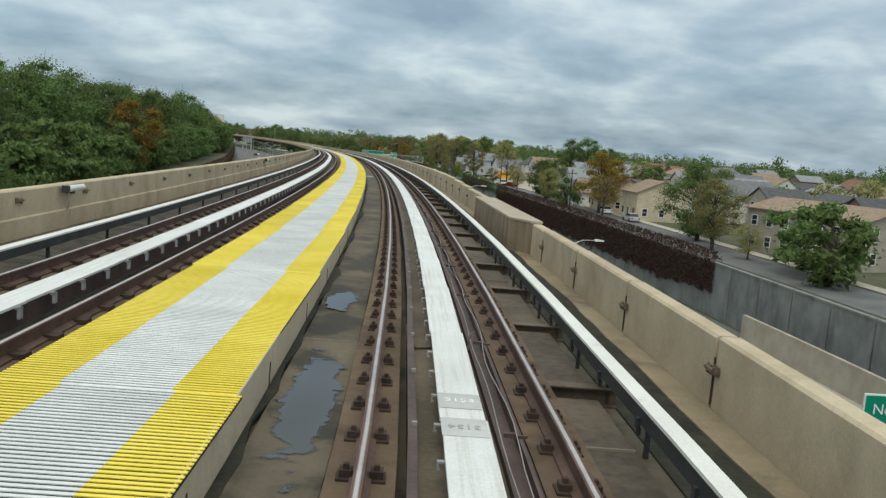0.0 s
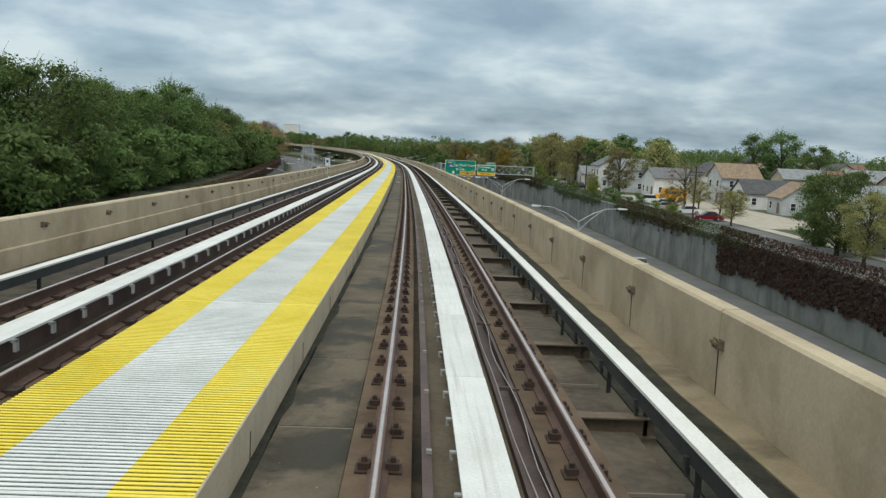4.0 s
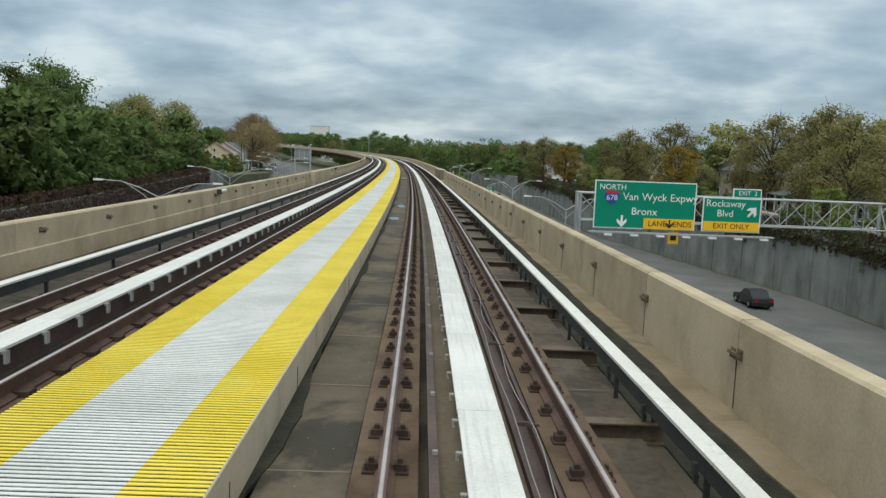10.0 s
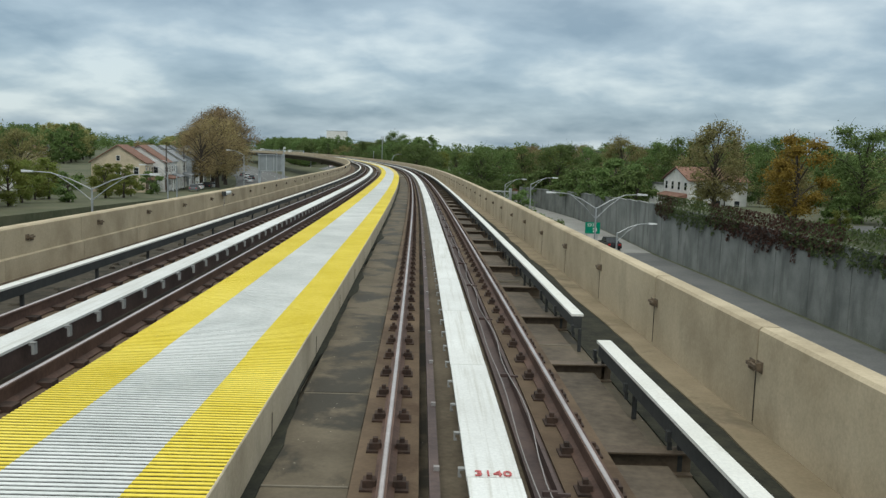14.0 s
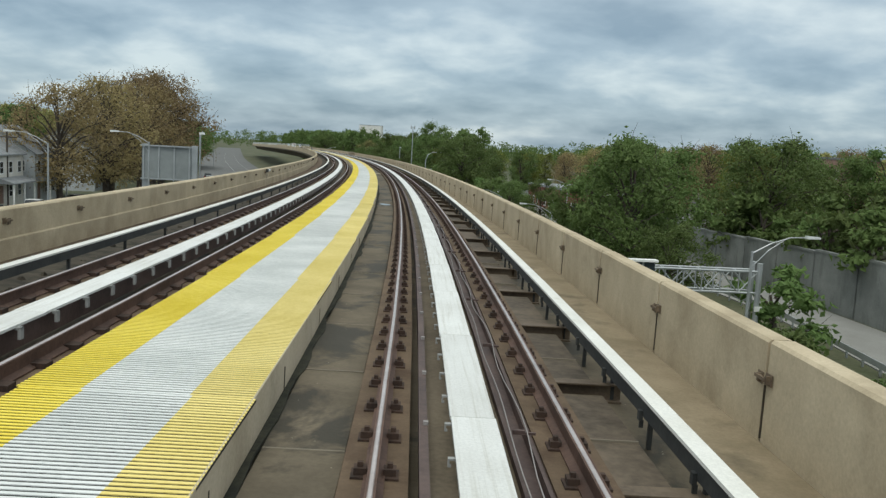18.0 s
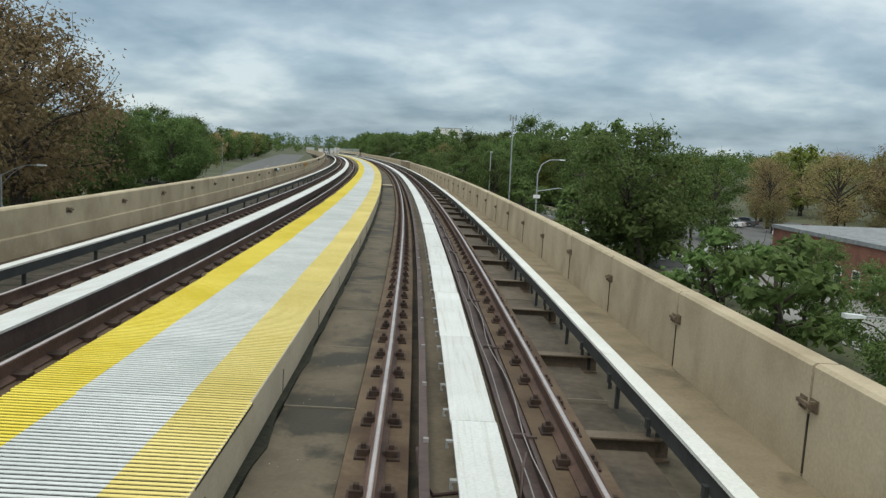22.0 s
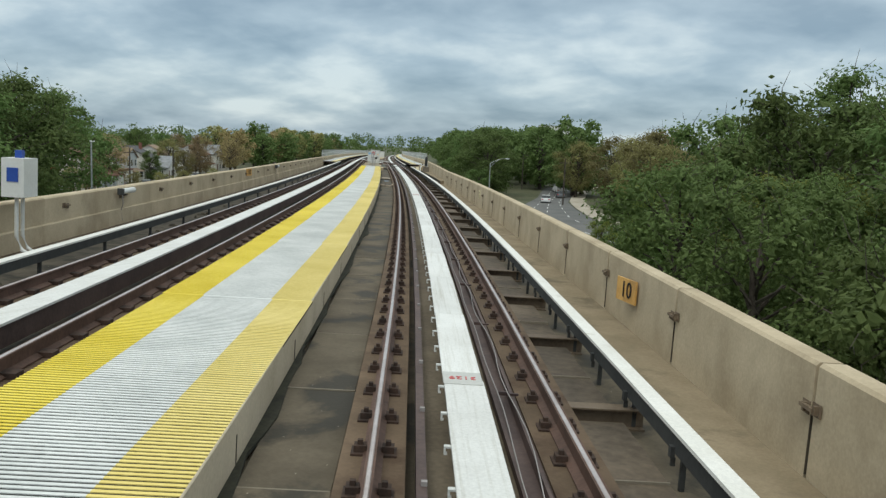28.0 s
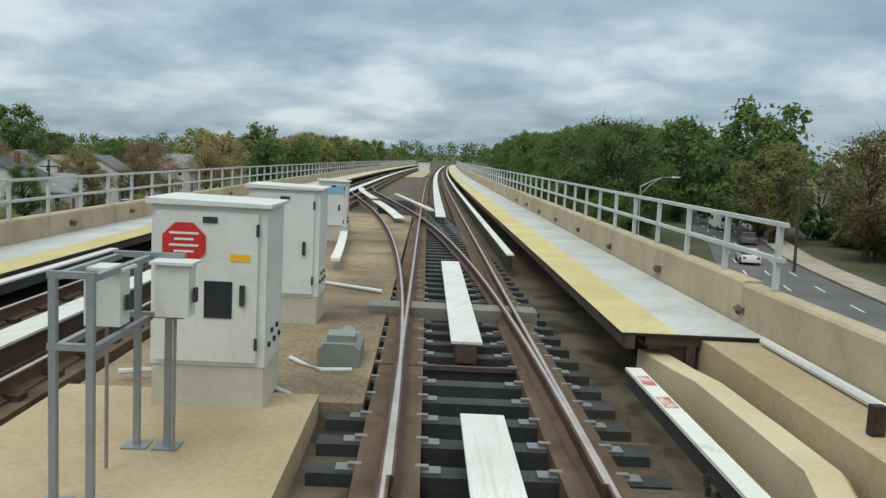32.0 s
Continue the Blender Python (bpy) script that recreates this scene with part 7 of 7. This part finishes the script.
for s, u0, u1 in ((776, -3.4, -1.7), (782, -3.3, -1.2)):
    ob = tagged(new("conduit"), "white plastic conduit lying on the pad", "conduit")
    o = ([], [])
    tube(o, [tuple(at(s, u0, -.08 if s < 777 else -.14).translation), tuple(at(s + .4, (u0 + u1) / 2, -.08 if s < 777 else -.14).translation), tuple(at(s - .4, u1, -.12).translation)], [.03] * 3, 7)
    part("pipe", o, ENAMEL, ob)
# walkways and railings beyond the junction
WASHED = mat("washed_out_yellow", (0.68, 0.58, 0.28), (0.80, 0.70, 0.38), 0.8, 0.75, rand=0.05, bump=0.1)
for name, u0, u1, uy, un in (("walkway_east", 1.58, 3.13, 1.58, 2.2), ("walkway_west", -7.94, -6.5, -7.05, -6.5)):
    wk = tagged(new(name), "side walkway of pale yellow and grey grating along the parapet", "walkway", kind="structure")
    ym, gm_ = grating(1.58, 2.2, WASHED, 2), grating(2.2, 3.13, GREY, 2)
    if u0 < 0:
        ym, gm_ = grating(-7.05, -6.5, WASHED, 2), grating(-7.94, -7.05, GREY, 2)
    lift = .33 if u0 > 0 else .14
    for s in np.arange(776.9, 1000, MOD * 2):
        put("yellow_panel", ym, at(s, 0, lift), wk)
        put("grey_panel", gm_, at(s, 0, lift), wk)
    ob_of("edge_beam", sweep(rect(u0 + .05 if u0 > 0 else u1 - .15, u0 + .15 if u0 > 0 else u1 - .05, lift - .17, lift - .025), 776.9, S1), STEEL, wk)
    many("support", [(-.05, .05, -.05, .05, -.42, lift - .03), (-.5, .5, -.04, .04, lift - .13, lift - .025)], np.arange(777, 1000, 2.4), (u0 + u1) / 2, 0, STEEL, wk)
PAINTED = plain("pale_grey_railing", (0.50, 0.52, 0.52), 0.5)
for name, u in (("railing_east", 3.26), ("railing_west", -8.06)):
    rl = tagged(new(name), "pale grey steel railing with two bars on the parapet", "railing")
    post = mesh_of("post", *box(-.03, .03, -.03, .03, 0, .72), PAINTED)
    top = .845 if u > 0 else .58
    for s in np.arange(777.1, 900, 1.57):
        put("post", post, at(s, u, top), rl)
    many("post_row", [(-.03, .03, -.03, .03, 0, .72)], np.arange(900, 1000, 1.57), u, top, PAINTED, rl)
    for w in (top + .30, top + .68):
        ob_of("rail", sweep(rect(u - .03, u + .03, w, w + .05), 776.95, S1), PAINTED, rl)
for name, u in (("wall_east", 2.75), ("wall_west", -7.95)):
    ob_of("long_panel", sweep(rect(3.15, 3.37, -.62, .845) if u > 0 else rect(u - .22, u, -.42, .58), 800, S1), CONCRETE, bpy.data.objects[name])
pr = tagged(new("power_rail"), "power rail with a white cover beside the walkway", "power rail", kind="structure")
ob_of("cover_board", sweep(rect(1.22, 1.38, .05, .08), 786, S1), COVER, pr)
ob_of("beam", sweep(rect(1.25, 1.35, -.22, .05), 786, S1), BLACK, pr)
# signal on its pedestal, box on a bent conduit, pipe, beige duct
LENS = plain("grey_signal_lens", (0.22, 0.24, 0.24), 0.12)
ob = tagged(new("railway_signal"), "black three-lamp railway signal on a concrete pedestal", "signal")
ob.matrix_basis = at(765.1, 2.56, -.42)
part("pedestal", prism([(-.28, 0), (.3, 0), (.3, .72), (.24, .78), (-.22, .78), (-.28, .72)], -.1, .6), mat("pedestal_concrete", (0.13, 0.11, 0.085), (0.22, 0.19, 0.15), 1.5, 0.9), ob)
part("back_plate", box(-.13, .13, .12, .2, .82, 1.72), BLACK, ob)
for k in range(3):
    z = 1.0 + k * .28
    o = ([], [])
    tube(o, [(0, .12, z), (0, -.05, z)], [.1, .1], 12)
    hd = part("lamp_hood", o, BLACK, ob)
    part("lens", bar((0, -.03, z), (0, -.045, z), .075, 12), LENS, hd)
part("stem", box(-.05, .05, .14, .24, .78, .84), GALV, ob)
ob = tagged(new("junction_box"), "pale enamel box on a bent conduit at the parapet", "junction box")
ob.matrix_basis = at(769.4, 2.86, -.56)
part("box", box(-.13, .11, -.14, .14, .74, 1.22), ENAMEL, ob)
o = ([], [])
tube(o, [(0, 0, .72), (-.05, 0, .55), (-.2, -.05, .42), (-.28, -.1, .2), (-.3, -.2, .02)], [.028] * 5, 7)
part("conduit", o, CABLE, ob)
part("post", box(.06, .1, -.04, 0, 0, .9), STRUT, ob)
ob = tagged(new("pipe"), "white plastic pipe lying along the ledge", "pipe", kind="structure")
o = ([], [])
tube(o, [tuple(at(s, u, w).translation) for s, u, w in ((765.6, 2.3, -.34), (768, 2.3, -.34), (771.6, 2.3, -.34), (772.3, 2.38, -.3), (772.7, 2.42, .1), (773.3, 2.6, .33), (774.2, 3.04, .33), (776.8, 3.06, .33))], [.045] * 8, 8)
ob_of("tube", o, ENAMEL, ob)
BEIGE = mat("beige_duct", (0.50, 0.42, 0.26), (0.60, 0.52, 0.35), 1.0, 0.6)
ob = tagged(new("cable_duct"), "beige sheet-metal cable duct curving beside the power rail", "cable duct", kind="structure")
v, f = [], []
st = [(772.75, 2.17, -.42), (772.95, 2.17, -.1), (773.5, 2.17, .15), (774.4, 2.18, .14), (775.8, 2.18, .12), (776.4, 2.1, .1), (777.3, 2.02, .08)]
for s, u, w in st:
    v += [tuple(at(s, u, 0) @ Vector(p)) for p in ((-.15, 0, -.42), (.15, 0, -.42), (.15, 0, w - .05), (.10, 0, w), (-.15, 0, w))]
for j in range(len(st) - 1):
    f += [(5 * j + i, 5 * j + (i + 1) % 5, 5 * j + 5 + (i + 1) % 5, 5 * j + 5 + i) for i in range(5)]
f += [(4, 3, 2, 1, 0), tuple(5 * (len(st) - 1) + i for i in range(5))]
ob_of("duct", (v, f), BEIGE, ob)
tl = ob_of("tan_ledge", sweep(rect(2.46, 3.16, -.42, .28), 773.2, 779.0, 1.5), TAN)
tagged(tl, "tan concrete step before the side walkway", "ledge", kind="structure")
post = tagged(new("bollard"), "short brown steel post on the concrete step", "post")
post.matrix_basis = at(773.9, 2.7, .28)
part("post", box(-.05, .05, -.04, .04, 0, .22), RUSTY, post)
curb = ob_of("kerb", sweep([(2.5, -.42), (3.3, -.42), (3.3, -.13), (2.53, -.15), (2.5, -.18)], 745, 773.2, 3.0), LEDGE)
tagged(curb, "stained concrete kerb at the foot of the parapet", "ledge", kind="structure")
# a thin facing in the dark grit colour makes this side darker than the top
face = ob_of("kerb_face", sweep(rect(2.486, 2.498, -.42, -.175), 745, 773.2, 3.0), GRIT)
tagged(face, "dark side face of the kerb", "ledge", kind="structure")
dk = ob_of("deck_edge", sweep(rect(2.9, 3.5, -.75, -.425), 742, S1), DECK)
tagged(dk, "edge of the concrete deck under the swung-out parapet", "deck", kind="structure")
# a train far ahead and a working place between the tracks
ob = tagged(new("buffer_hut"), "small white track hut far along the guideway", "hut")
ob.matrix_basis = at(905, -2.4, -.3)
part("body", box(-.9, .9, 0, 1.8, 0, 1.6), ENAMEL, ob)
part("roof", box(-1.0, 1.0, -.1, 1.9, 1.6, 1.72), BLACK, ob)
part("mat", box(-1.1, 1.1, -40, 0, -.1, .02), TAN, ob)
